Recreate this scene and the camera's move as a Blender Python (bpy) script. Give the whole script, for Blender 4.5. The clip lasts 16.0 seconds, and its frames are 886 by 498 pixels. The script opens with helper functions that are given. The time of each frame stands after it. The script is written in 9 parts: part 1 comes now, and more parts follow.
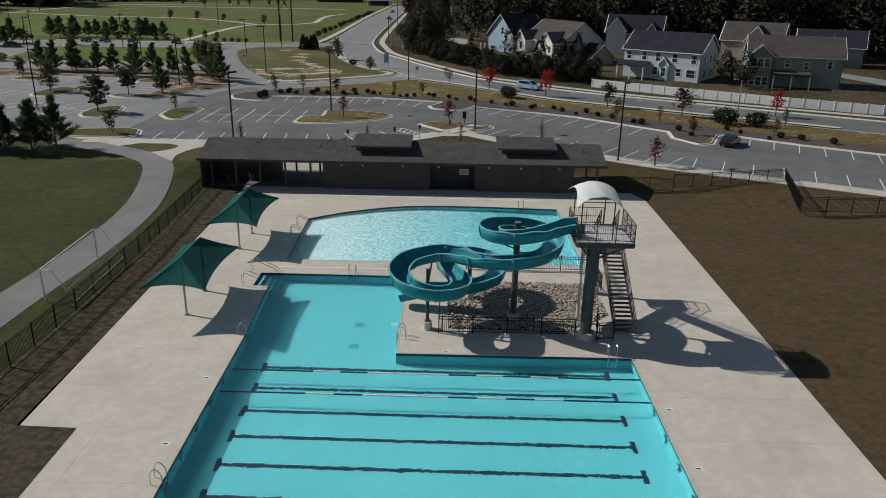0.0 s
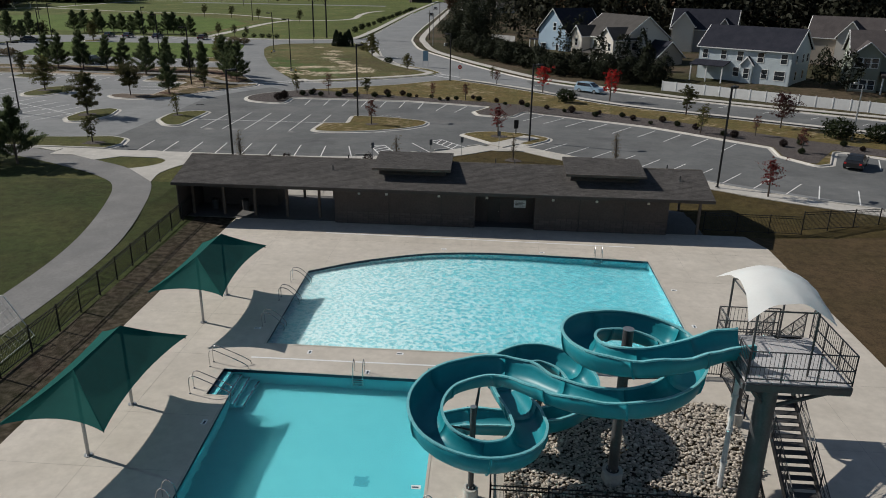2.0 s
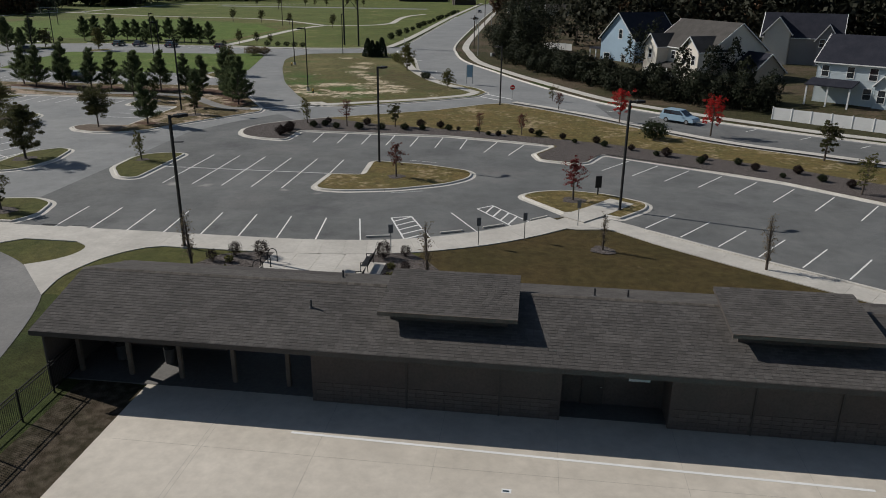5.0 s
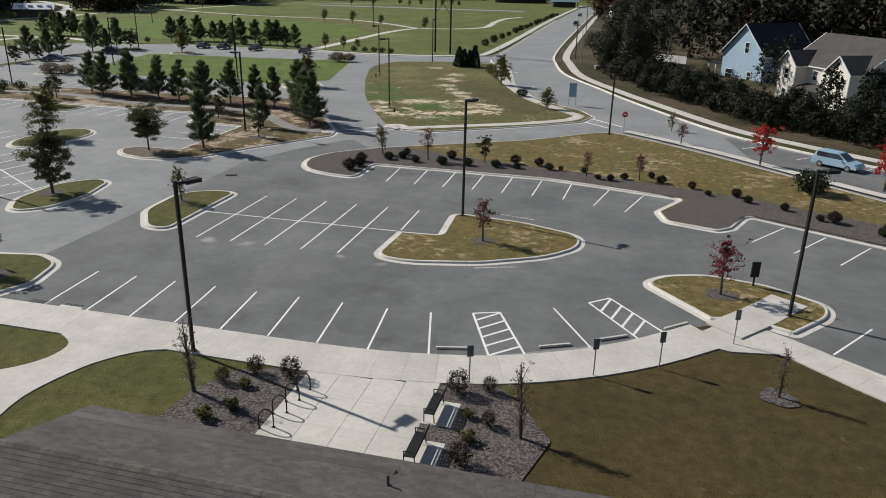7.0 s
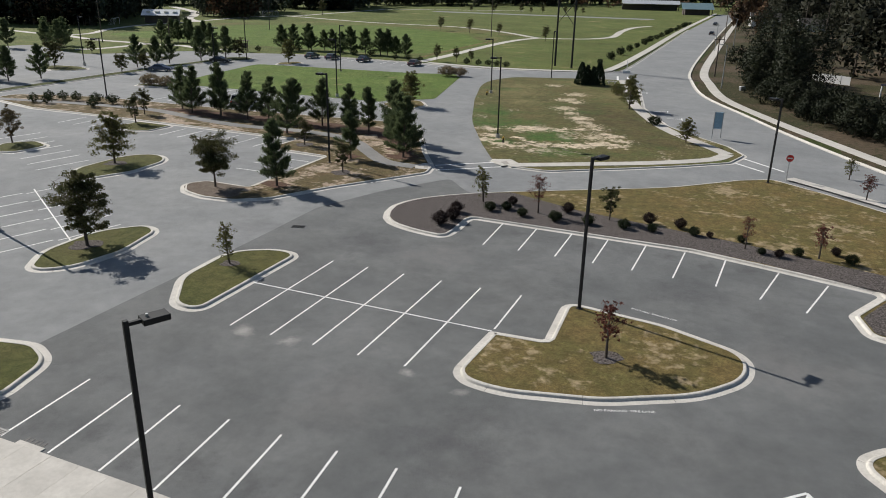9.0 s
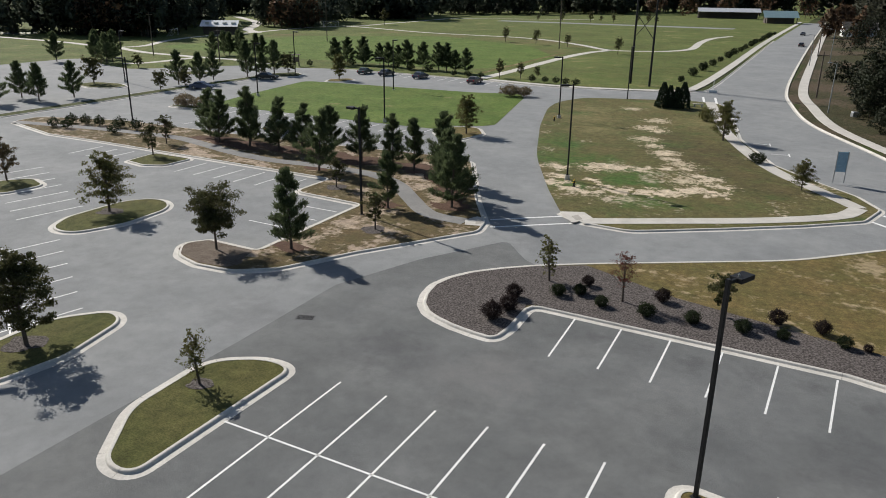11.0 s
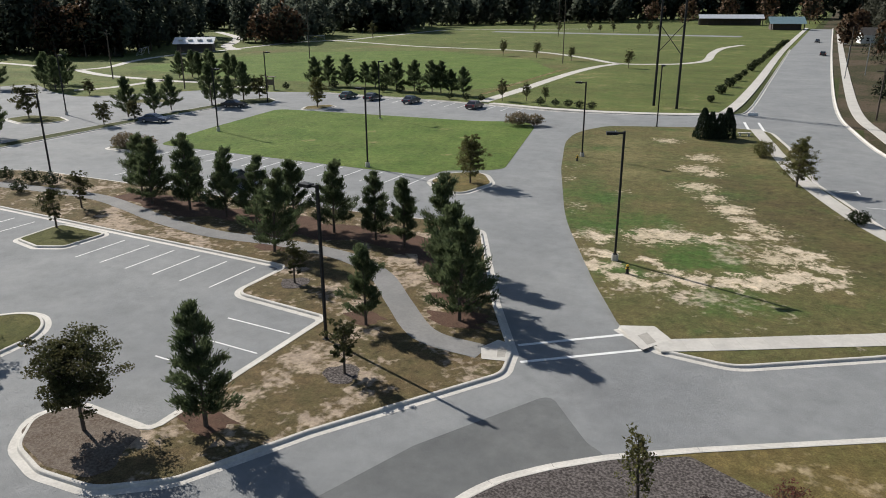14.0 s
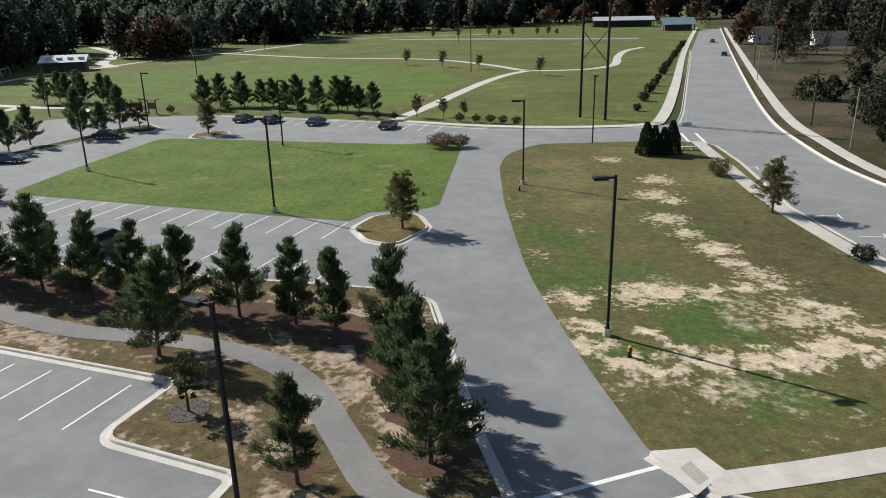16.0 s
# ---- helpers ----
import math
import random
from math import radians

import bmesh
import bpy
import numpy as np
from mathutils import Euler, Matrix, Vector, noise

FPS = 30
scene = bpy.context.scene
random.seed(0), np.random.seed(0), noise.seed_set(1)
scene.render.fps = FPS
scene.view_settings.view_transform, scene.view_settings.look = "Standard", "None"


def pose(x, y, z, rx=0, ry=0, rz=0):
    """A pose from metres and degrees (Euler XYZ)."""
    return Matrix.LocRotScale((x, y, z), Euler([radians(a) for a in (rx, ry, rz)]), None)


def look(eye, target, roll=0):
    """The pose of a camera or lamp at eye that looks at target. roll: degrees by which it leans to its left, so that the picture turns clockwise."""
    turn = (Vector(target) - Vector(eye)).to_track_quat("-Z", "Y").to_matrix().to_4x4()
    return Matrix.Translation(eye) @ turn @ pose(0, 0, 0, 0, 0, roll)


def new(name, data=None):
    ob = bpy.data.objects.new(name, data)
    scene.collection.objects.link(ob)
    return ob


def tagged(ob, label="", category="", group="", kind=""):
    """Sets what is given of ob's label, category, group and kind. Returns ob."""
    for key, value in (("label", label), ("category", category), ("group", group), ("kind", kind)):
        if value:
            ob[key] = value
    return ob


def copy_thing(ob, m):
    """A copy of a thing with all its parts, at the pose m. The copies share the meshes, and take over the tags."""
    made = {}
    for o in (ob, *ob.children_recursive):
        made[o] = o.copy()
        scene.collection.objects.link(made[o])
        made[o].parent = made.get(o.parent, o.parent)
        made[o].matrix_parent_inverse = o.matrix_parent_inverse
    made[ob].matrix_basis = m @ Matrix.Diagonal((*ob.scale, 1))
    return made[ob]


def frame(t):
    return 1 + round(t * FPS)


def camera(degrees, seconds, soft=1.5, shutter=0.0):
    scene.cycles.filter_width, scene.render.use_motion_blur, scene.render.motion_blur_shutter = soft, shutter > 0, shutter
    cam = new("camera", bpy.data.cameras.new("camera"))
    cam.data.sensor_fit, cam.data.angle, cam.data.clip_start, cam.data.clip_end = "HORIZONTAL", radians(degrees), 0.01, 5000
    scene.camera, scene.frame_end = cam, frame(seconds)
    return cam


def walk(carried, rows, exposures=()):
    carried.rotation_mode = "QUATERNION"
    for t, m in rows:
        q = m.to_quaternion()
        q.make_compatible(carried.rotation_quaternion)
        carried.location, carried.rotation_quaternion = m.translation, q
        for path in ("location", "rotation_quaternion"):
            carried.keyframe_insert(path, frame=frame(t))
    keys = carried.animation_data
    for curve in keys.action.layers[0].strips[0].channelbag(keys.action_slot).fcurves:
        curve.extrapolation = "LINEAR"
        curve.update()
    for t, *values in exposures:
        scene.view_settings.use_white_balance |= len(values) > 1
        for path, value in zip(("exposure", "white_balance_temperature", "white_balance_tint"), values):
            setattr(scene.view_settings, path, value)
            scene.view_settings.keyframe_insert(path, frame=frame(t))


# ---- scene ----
cam = camera(62.0, 16.0, 0.95)
PATH = [
    (0, (1.258, 0.316, 21.108), (1.241, 2.193, 20.418), 1.0),
    (0.5, (1.126, 5.095, 20.514), (1.081, 6.971, 19.822), 1.1),
    (1, (0.915, 9.929, 19.976), (0.845, 11.804, 19.283), 1.0),
    (1.5, (0.635, 14.688, 19.434), (0.539, 16.561, 18.74), 1.0),
    (2, (0.254, 19.547, 18.862), (0.132, 21.419, 18.169), 1.0),
    (2.5, (-0.05, 24.211, 18.535), (-0.206, 26.08, 17.841), 0.9),
    (3, (-0.354, 28.945, 18.363), (-0.544, 30.811, 17.669), 0.9),
    (3.5, (-0.879, 33.576, 18.359), (-1.075, 35.441, 17.666), 0.9),
    (4, (-1.43, 38.261, 18.29), (-1.635, 40.126, 17.599), 0.7),
    (6.5, (-4.963, 58.843, 19.139), (-5.324, 60.684, 18.445), 1.1),
    (7, (-5.822, 62.76, 19.305), (-6.273, 64.58, 18.609), 1.2),
    (7.5, (-6.64, 66.622, 19.506), (-7.192, 68.413, 18.808), 1.3),
    (8, (-7.523, 70.374, 19.583), (-8.173, 72.132, 18.887), 1.1),
    (8.5, (-8.571, 74.103, 19.656), (-9.268, 75.844, 18.963), 1.1),
    (9, (-9.832, 77.856, 19.735), (-10.565, 79.585, 19.045), 1.1),
    (9.5, (-11.15, 81.501, 19.913), (-11.928, 83.21, 19.224), 1.0),
    (10, (-12.579, 85.171, 20.072), (-13.403, 86.859, 19.385), 1.0),
    (12.5, (-20.939, 103.167, 20.188), (-21.853, 104.818, 19.525), 0.3),
    (13, (-22.826, 106.294, 20.245), (-23.738, 107.947, 19.584), 0.3),
    (13.5, (-24.9, 109.461, 20.221), (-25.792, 111.126, 19.564), 0.1),
    (14, (-26.943, 112.515, 20.23), (-27.819, 114.191, 19.578), -0.2),
    (14.5, (-29.124, 115.586, 20.233), (-29.973, 117.277, 19.585), -0.3),
    (15, (-31.248, 118.533, 20.268), (-32.044, 120.25, 19.623), -0.5),
    (15.5, (-33.341, 121.416, 20.316), (-34.058, 123.17, 19.674), -0.9),
    (16, (-35.42, 124.396, 20.384), (-36.064, 126.178, 19.744), -1.3),
]
walk(cam, [(t, look(eye, target, roll)) for t, eye, target, roll in PATH], [(0, -0.1), (2.3, -0.03), (4, -0.25), (6.5, 0.38), (8, 0.43), (12.5, 0.54), (16, 0.67)])

from mathutils.geometry import tessellate_polygon

# ---- world, sun and exposure ----
SUN_FROM = Vector((-0.776, 0.243, 0.582))
world = bpy.data.worlds.new("sky_world")
scene.world = world
world.use_nodes = True
wn = world.node_tree
sky = wn.nodes.new("ShaderNodeTexSky")
sky.sky_type, sky.sun_disc = "NISHITA", False
sky.sun_elevation, sky.sun_rotation = radians(35.6), radians(-72.6)
sky.air_density, sky.dust_density, sky.ozone_density = 1.0, 0.6, 1.0
back = wn.nodes["Background"]
back.inputs["Strength"].default_value = 0.052
wn.links.new(sky.outputs["Color"], back.inputs["Color"])
sun_data = bpy.data.lights.new("sun", "SUN")
sun_data.energy, sun_data.angle, sun_data.color = 4.1, radians(0.53), (1.0, 0.955, 0.885)
sun = new("sun", sun_data)
sun.matrix_world = look(tuple(SUN_FROM * 200), (0, 0, 0))
scene.view_settings.exposure = 0.0


# ---- materials ----
def surface(name, colours, rough=0.85, scales=(0.35, 6.0), bump=0.0, bump_scale=40.0, metal=0.0, amounts=(0.5, 0.5), vary=0.0, spec=0.5, sheen=0.0, trans=0.0, coat=0.0, stretch=(1, 1, 1), island=0.0):
    """A node material: two colours mixed by a broad and a fine noise, a third for stains, with fine relief."""
    m = bpy.data.materials.new(name)
    m.use_nodes = True
    nt = m.node_tree
    b = nt.nodes["Principled BSDF"]
    def N(kind):
        return nt.nodes.new("ShaderNode" + kind)
    co = N("TexCoord")
    mp = N("Mapping")
    mp.inputs["Scale"].default_value = stretch
    nt.links.new(co.outputs["Object"], mp.inputs["Vector"])
    big, fine = N("TexNoise"), N("TexNoise")
    big.inputs["Scale"].default_value, big.inputs["Detail"].default_value, big.inputs["Roughness"].default_value = scales[0], 5, 0.62
    fine.inputs["Scale"].default_value, fine.inputs["Detail"].default_value = scales[1], 4
    for n in (big, fine):
        nt.links.new(mp.outputs["Vector"], n.inputs["Vector"])
    def ramp(src, lo, hi):
        r = N("MapRange")
        r.inputs["From Min"].default_value, r.inputs["From Max"].default_value = lo, hi
        nt.links.new(src, r.inputs["Value"])
        return r.outputs["Result"]
    def mix(fac, a, c, amount=1.0):
        x = N("Mix")
        x.data_type = "RGBA"
        mul = N("Math")
        mul.operation = "MULTIPLY"
        mul.inputs[1].default_value = amount
        nt.links.new(fac, mul.inputs[0])
        nt.links.new(mul.outputs[0], x.inputs[0])
        for value, socket in ((a, x.inputs[6]), (c, x.inputs[7])):
            if isinstance(value, tuple):
                socket.default_value = (*value, 1)
            else:
                nt.links.new(value, socket)
        return x.outputs[2]
    c = mix(ramp(big.outputs["Fac"], 0.36, 0.64), colours[0], colours[1], amounts[0] * 2 if amounts[0] < 0.5 else 1.0)
    darker = tuple(0.62 * v for v in colours[0])
    c = mix(ramp(fine.outputs["Fac"], 0.4, 0.72), c, darker if len(colours) < 3 else colours[2], amounts[1])
    if vary or island:
        info = N("ObjectInfo") if vary else N("NewGeometry")
        hs = N("HueSaturation")
        r = N("MapRange")
        k = vary or island
        r.inputs["To Min"].default_value, r.inputs["To Max"].default_value = 1 - k, 1 + k
        nt.links.new(info.outputs["Random" if vary else "Random Per Island"], r.inputs["Value"])
        nt.links.new(r.outputs["Result"], hs.inputs["Value"])
        nt.links.new(c, hs.inputs["Color"])
        c = hs.outputs["Color"]
    nt.links.new(c, b.inputs["Base Color"])
    b.inputs["Roughness"].default_value, b.inputs["Metallic"].default_value = rough, metal
    b.inputs["Specular IOR Level"].default_value = spec
    if coat:
        b.inputs["Coat Weight"].default_value = coat
    if bump:
        bn, bu = N("TexNoise"), N("Bump")
        bn.inputs["Scale"].default_value, bn.inputs["Detail"].default_value = bump_scale, 4
        bu.inputs["Strength"].default_value, bu.inputs["Distance"].default_value = bump, 0.05
        nt.links.new(mp.outputs["Vector"], bn.inputs["Vector"])
        nt.links.new(bn.outputs["Fac"], bu.inputs["Height"])
        nt.links.new(bu.outputs["Normal"], b.inputs["Normal"])
    if trans:
        tr, ms = N("BsdfTranslucent"), N("MixShader")
        nt.links.new(c, tr.inputs["Color"])
        ms.inputs[0].default_value = trans
        nt.links.new(b.outputs[0], ms.inputs[1])
        nt.links.new(tr.outputs[0], ms.inputs[2])
        nt.links.new(ms.outputs[0], nt.nodes["Material Output"].inputs["Surface"])
    return m


def patchy(name, base, second, bare, at=0.56, scale=0.09, fine=1.6, rough=0.95, centre=None, lush=None):
    """Turf: two grasses in drifts, and bare soil where a warped noise runs high."""
    m = surface(name, (base, second, tuple(0.42 * v for v in base)), rough, (scale * 2.2, 13.0), 1.0, 26.0, amounts=(0.5, 0.75), spec=0.15)
    nt = m.node_tree
    b = nt.nodes["Principled BSDF"]
    old = b.inputs["Base Color"].links[0].from_socket
    co, n1, n2 = nt.nodes.new("ShaderNodeTexCoord"), nt.nodes.new("ShaderNodeTexNoise"), nt.nodes.new("ShaderNodeTexNoise")
    n1.inputs["Scale"].default_value, n1.inputs["Detail"].default_value, n1.inputs["Roughness"].default_value = scale, 9, 0.66
    n2.inputs["Scale"].default_value, n2.inputs["Detail"].default_value = fine, 5
    nt.links.new(co.outputs["Object"], n1.inputs["Vector"])
    nt.links.new(co.outputs["Object"], n2.inputs["Vector"])
    add, r, x = nt.nodes.new("ShaderNodeMath"), nt.nodes.new("ShaderNodeMapRange"), nt.nodes.new("ShaderNodeMix")
    add.operation = "MULTIPLY_ADD"
    add.inputs[1].default_value = 0.4
    nt.links.new(n2.outputs["Fac"], add.inputs[0])
    nt.links.new(n1.outputs["Fac"], add.inputs[2])
    r.inputs["From Min"].default_value, r.inputs["From Max"].default_value = at + 0.155, at + 0.255
    nt.links.new(add.outputs[0], r.inputs["Value"])
    if centre:
        # barer towards one worn spot of the field
        far, fall, sub = nt.nodes.new("ShaderNodeVectorMath"), nt.nodes.new("ShaderNodeMapRange"), nt.nodes.new("ShaderNodeMath")
        far.operation, sub.operation = "DISTANCE", "ADD"
        nt.links.new(co.outputs["Object"], far.inputs[0])
        far.inputs[1].default_value = (*centre, 0.8)
        nt.links.new(far.outputs["Value"], fall.inputs["Value"])
        fall.inputs["From Max"].default_value, fall.inputs["To Min"].default_value, fall.inputs["To Max"].default_value = 38, 0.055, -0.11
        nt.links.new(add.outputs[0], sub.inputs[0])
        nt.links.new(fall.outputs["Result"], sub.inputs[1])
        nt.links.new(sub.outputs[0], r.inputs["Value"])
    if lush:
        n3, r3, x3 = nt.nodes.new("ShaderNodeTexNoise"), nt.nodes.new("ShaderNodeMapRange"), nt.nodes.new("ShaderNodeMix")
        n3.inputs["Scale"].default_value, n3.inputs["Detail"].default_value, n3.inputs["Roughness"].default_value = 0.16, 8, 0.6
        mv = nt.nodes.new("ShaderNodeMapping")
        mv.inputs["Location"].default_value = (31, 7, 0)
        nt.links.new(co.outputs["Object"], mv.inputs["Vector"])
        nt.links.new(mv.outputs["Vector"], n3.inputs["Vector"])
        r3.inputs["From Min"].default_value, r3.inputs["From Max"].default_value = 0.55, 0.7
        nt.links.new(n3.outputs["Fac"], r3.inputs["Value"])
        x3.data_type = "RGBA"
        nt.links.new(r3.outputs["Result"], x3.inputs[0])
        nt.links.new(old, x3.inputs[6])
        x3.inputs[7].default_value = (*lush, 1)
        old = x3.outputs[2]
    x.data_type = "RGBA"
    nt.links.new(r.outputs["Result"], x.inputs[0])
    nt.links.new(old, x.inputs[6])
    x.inputs[7].default_value = (*bare, 1)
    nt.links.new(x.outputs[2], b.inputs["Base Color"])
    return m


def mottled(m, scale, lo, hi):
    """Uneven tone from an extra noise of its own size."""
    nt = m.node_tree
    b = nt.nodes["Principled BSDF"]
    co, n, r, hs = (nt.nodes.new("ShaderNode" + k) for k in ("TexCoord", "TexNoise", "MapRange", "HueSaturation"))
    n.inputs["Scale"].default_value, n.inputs["Detail"].default_value, n.inputs["Roughness"].default_value = scale, 9, 0.72
    nt.links.new(co.outputs["Object"], n.inputs["Vector"])
    nt.links.new(n.outputs["Fac"], r.inputs["Value"])
    r.inputs["From Min"].default_value, r.inputs["From Max"].default_value = 0.3, 0.7
    r.inputs["To Min"].default_value, r.inputs["To Max"].default_value = lo, hi
    nt.links.new(r.outputs["Result"], hs.inputs["Value"])
    nt.links.new(b.inputs["Base Color"].links[0].from_socket, hs.inputs["Color"])
    nt.links.new(hs.outputs["Color"], b.inputs["Base Color"])
    return m


ASPHALT = surface("asphalt", ((0.127, 0.131, 0.131), (0.162, 0.165, 0.162), (0.106, 0.11, 0.112)), 0.92, (0.16, 1.4), 0.5, 90, amounts=(0.5, 0.35), spec=0.3)
ASPHALT_OLD = surface("asphalt_old", ((0.206, 0.212, 0.214), (0.248, 0.253, 0.252), (0.18, 0.187, 0.191)), 0.92, (0.11, 1.2), 0.5, 90, amounts=(0.5, 0.3), spec=0.3)
TRAIL = surface("trail_asphalt", ((0.17, 0.168, 0.165), (0.22, 0.215, 0.207), (0.138, 0.136, 0.133)), 0.92, (0.2, 5.0), 0.4, 80, amounts=(0.5, 0.4))
CONCRETE = surface("concrete", ((0.45, 0.425, 0.385), (0.52, 0.495, 0.45), (0.38, 0.355, 0.32)), 0.85, (0.22, 4.0), 0.25, 60, amounts=(0.5, 0.4), vary=0.05)
DECK = surface("deck_concrete", ((0.5, 0.455, 0.39), (0.58, 0.53, 0.46), (0.41, 0.37, 0.32)), 0.8, (0.16, 2.2), 0.2, 60, amounts=(0.5, 0.35))
KERB = surface("kerb_concrete", ((0.5, 0.475, 0.43), (0.6, 0.57, 0.52), (0.36, 0.335, 0.3)), 0.85, (0.5, 7.0), 0.3, 50, amounts=(0.5, 0.45))
JOINT = surface("joint_filler", ((0.33, 0.31, 0.275), (0.4, 0.375, 0.335)), 0.95, (1.0, 12.0))
PAINT = surface("road_paint", ((0.78, 0.78, 0.76), (0.66, 0.66, 0.64), (0.5, 0.5, 0.49)), 0.7, (1.2, 14.0), 0.2, 70, amounts=(0.5, 0.35))
FIELD = patchy("playing_field", (0.098, 0.132, 0.034), (0.142, 0.15, 0.048), (0.22, 0.18, 0.09), 0.66)
GRASS = patchy("grass_green", (0.044, 0.06, 0.016), (0.062, 0.066, 0.021), (0.11, 0.09, 0.05), 0.72)
TURF = patchy("turf_olive", (0.082, 0.09, 0.026), (0.114, 0.106, 0.036), (0.15, 0.12, 0.07), 0.7)
LAWN = patchy("lawn_bright", (0.094, 0.15, 0.03), (0.135, 0.178, 0.044), (0.17, 0.17, 0.07), 0.72)
DRY = patchy("grass_dry", (0.178, 0.13, 0.052), (0.125, 0.112, 0.04), (0.3, 0.235, 0.14), 0.6, 0.2)
BROWN = patchy("grass_brown", (0.106, 0.073, 0.04), (0.084, 0.062, 0.031), (0.17, 0.125, 0.07), 0.69)
LAWN_BROWN = patchy("lawn_golden_brown", (0.085, 0.062, 0.025), (0.066, 0.054, 0.02), (0.2, 0.15, 0.09), 0.7)
ROUGH = patchy("rough_verge", (0.06, 0.054, 0.026), (0.045, 0.048, 0.02), (0.09, 0.068, 0.045), 0.5, 0.05)
SANDY = patchy("grass_sandy", (0.15, 0.125, 0.054), (0.102, 0.11, 0.04), (0.5, 0.415, 0.315), 0.63, 0.14, 2.2, centre=(-34, 170), lush=(0.068, 0.105, 0.03))
PINEBED = patchy("grass_pine_straw", (0.15, 0.108, 0.055), (0.105, 0.09, 0.04), (0.36, 0.285, 0.215), 0.555, 0.3, 2.2)
DIRT = surface("bare_dirt", ((0.06, 0.046, 0.032), (0.038, 0.036, 0.021), (0.16, 0.13, 0.1)), 0.97, (0.4, 2.6), 0.9, 18, amounts=(0.5, 0.5), spec=0.1)
# a darker mix of the same dirt, for the strip along the fence
DIRT_DARK = surface("dark_dirt", ((0.045, 0.034, 0.023), (0.03, 0.029, 0.015), (0.2, 0.16, 0.125)), 0.97, (0.3, 2.2), 0.9, 18, amounts=(0.5, 0.42), spec=0.1)
MULCH = surface("mulch", ((0.066, 0.057, 0.054), (0.04, 0.034, 0.032), (0.215, 0.19, 0.178)), 0.97, (2.2, 8.5), 1.0, 14, amounts=(0.5, 0.85), spec=0.1)
STRAW = surface("pine_straw", ((0.105, 0.06, 0.044), (0.072, 0.044, 0.032), (0.19, 0.13, 0.095)), 0.97, (1.5, 16.0), 0.9, 24, spec=0.1)
METAL_BLACK = surface("black_metal", ((0.013, 0.013, 0.014), (0.019, 0.019, 0.02)), 0.55, (2.0, 20.0), spec=0.25)
METAL_DARK = surface("dark_grey_metal", ((0.05, 0.05, 0.052), (0.075, 0.075, 0.078)), 0.5, (1.5, 14.0), spec=0.5)
SIGN_BACK = surface("dull_sign_metal", ((0.16, 0.165, 0.17), (0.2, 0.205, 0.21)), 0.55, (2.0, 16.0), metal=0.3)
STEEL = surface("stainless_steel", ((0.62, 0.62, 0.62), (0.5, 0.5, 0.5)), 0.25, (2.0, 20.0), metal=1.0)
GALV = surface("galvanised_steel", ((0.45, 0.46, 0.47), (0.36, 0.37, 0.38)), 0.45, (2.0, 16.0), metal=0.8)
PLANK = surface("platform_deck", ((0.42, 0.41, 0.42), (0.5, 0.49, 0.49)), 0.7, (1.0, 10.0), 0.2, 60)
FLUME = surface("teal_fibreglass", ((0.008, 0.2, 0.245), (0.012, 0.235, 0.28), (0.004, 0.165, 0.205)), 0.42, (0.8, 5.0), amounts=(0.5, 0.3), spec=0.4)
FLUME_RIM = surface("light_teal_rim", ((0.16, 0.46, 0.5), (0.2, 0.52, 0.55)), 0.35, (1.0, 8.0))
FABRIC = surface("green_shade_fabric", ((0.006, 0.08, 0.072), (0.009, 0.098, 0.086)), 0.85, (0.8, 40.0), 0.2, 200, trans=0.12, spec=0.08)
# the open weave lets some sunlight through
weave, fabric_mix = FABRIC.node_tree.nodes.new("ShaderNodeBsdfTransparent"), FABRIC.node_tree.nodes.new("ShaderNodeMixShader")
weave.inputs["Color"].default_value = (0.35, 0.9, 0.9, 1)
fabric_mix.inputs[0].default_value = 0.045
fabric_out = FABRIC.node_tree.nodes["Material Output"].inputs["Surface"]
FABRIC.node_tree.links.new(fabric_out.links[0].from_socket, fabric_mix.inputs[1])
FABRIC.node_tree.links.new(weave.outputs[0], fabric_mix.inputs[2])
FABRIC.node_tree.links.new(fabric_mix.outputs[0], fabric_out)
WHITE_FABRIC = surface("white_canopy_fabric", ((0.92, 0.92, 0.9), (0.88, 0.88, 0.86)), 0.7, (0.9, 12.0), 0.1, 30, trans=0.35, amounts=(0.5, 0.06))
PLASTER = surface("pool_plaster", ((0.085, 0.4, 0.455), (0.1, 0.44, 0.49), (0.07, 0.35, 0.405)), 0.8, (0.12, 1.5), amounts=(0.5, 0.3))
TILE_DARK = surface("navy_tile", ((0.012, 0.03, 0.055), (0.02, 0.045, 0.075)), 0.35, (2.0, 12.0))
SHINGLE = surface("roof_shingle", ((0.1, 0.09, 0.08), (0.135, 0.12, 0.105), (0.07, 0.062, 0.056)), 0.95, (0.6, 7.0), 0.5, 40, amounts=(0.5, 0.6), vary=0.22, spec=0.2)
WALL_DARK = surface("dark_brown_cladding", ((0.08, 0.064, 0.058), (0.1, 0.08, 0.072)), 0.85, (0.6, 9.0), 0.3, 30)
WALL_BASE = surface("brown_masonry", ((0.1, 0.082, 0.074), (0.125, 0.104, 0.093)), 0.9, (0.8, 8.0), 0.4, 30, vary=0.12)
TRIM_DARK = surface("dark_trim", ((0.05, 0.042, 0.038), (0.065, 0.055, 0.05)), 0.7, (1.0, 10.0))
POST = surface("timber_post", ((0.13, 0.1, 0.08), (0.17, 0.135, 0.11)), 0.8, (1.5, 12.0), 0.3, 30)
ROCK = surface("riprap_stone", ((0.58, 0.52, 0.44), (0.42, 0.37, 0.31), (0.3, 0.26, 0.22)), 0.9, (3.0, 14.0), 0.6, 25, island=0.4)
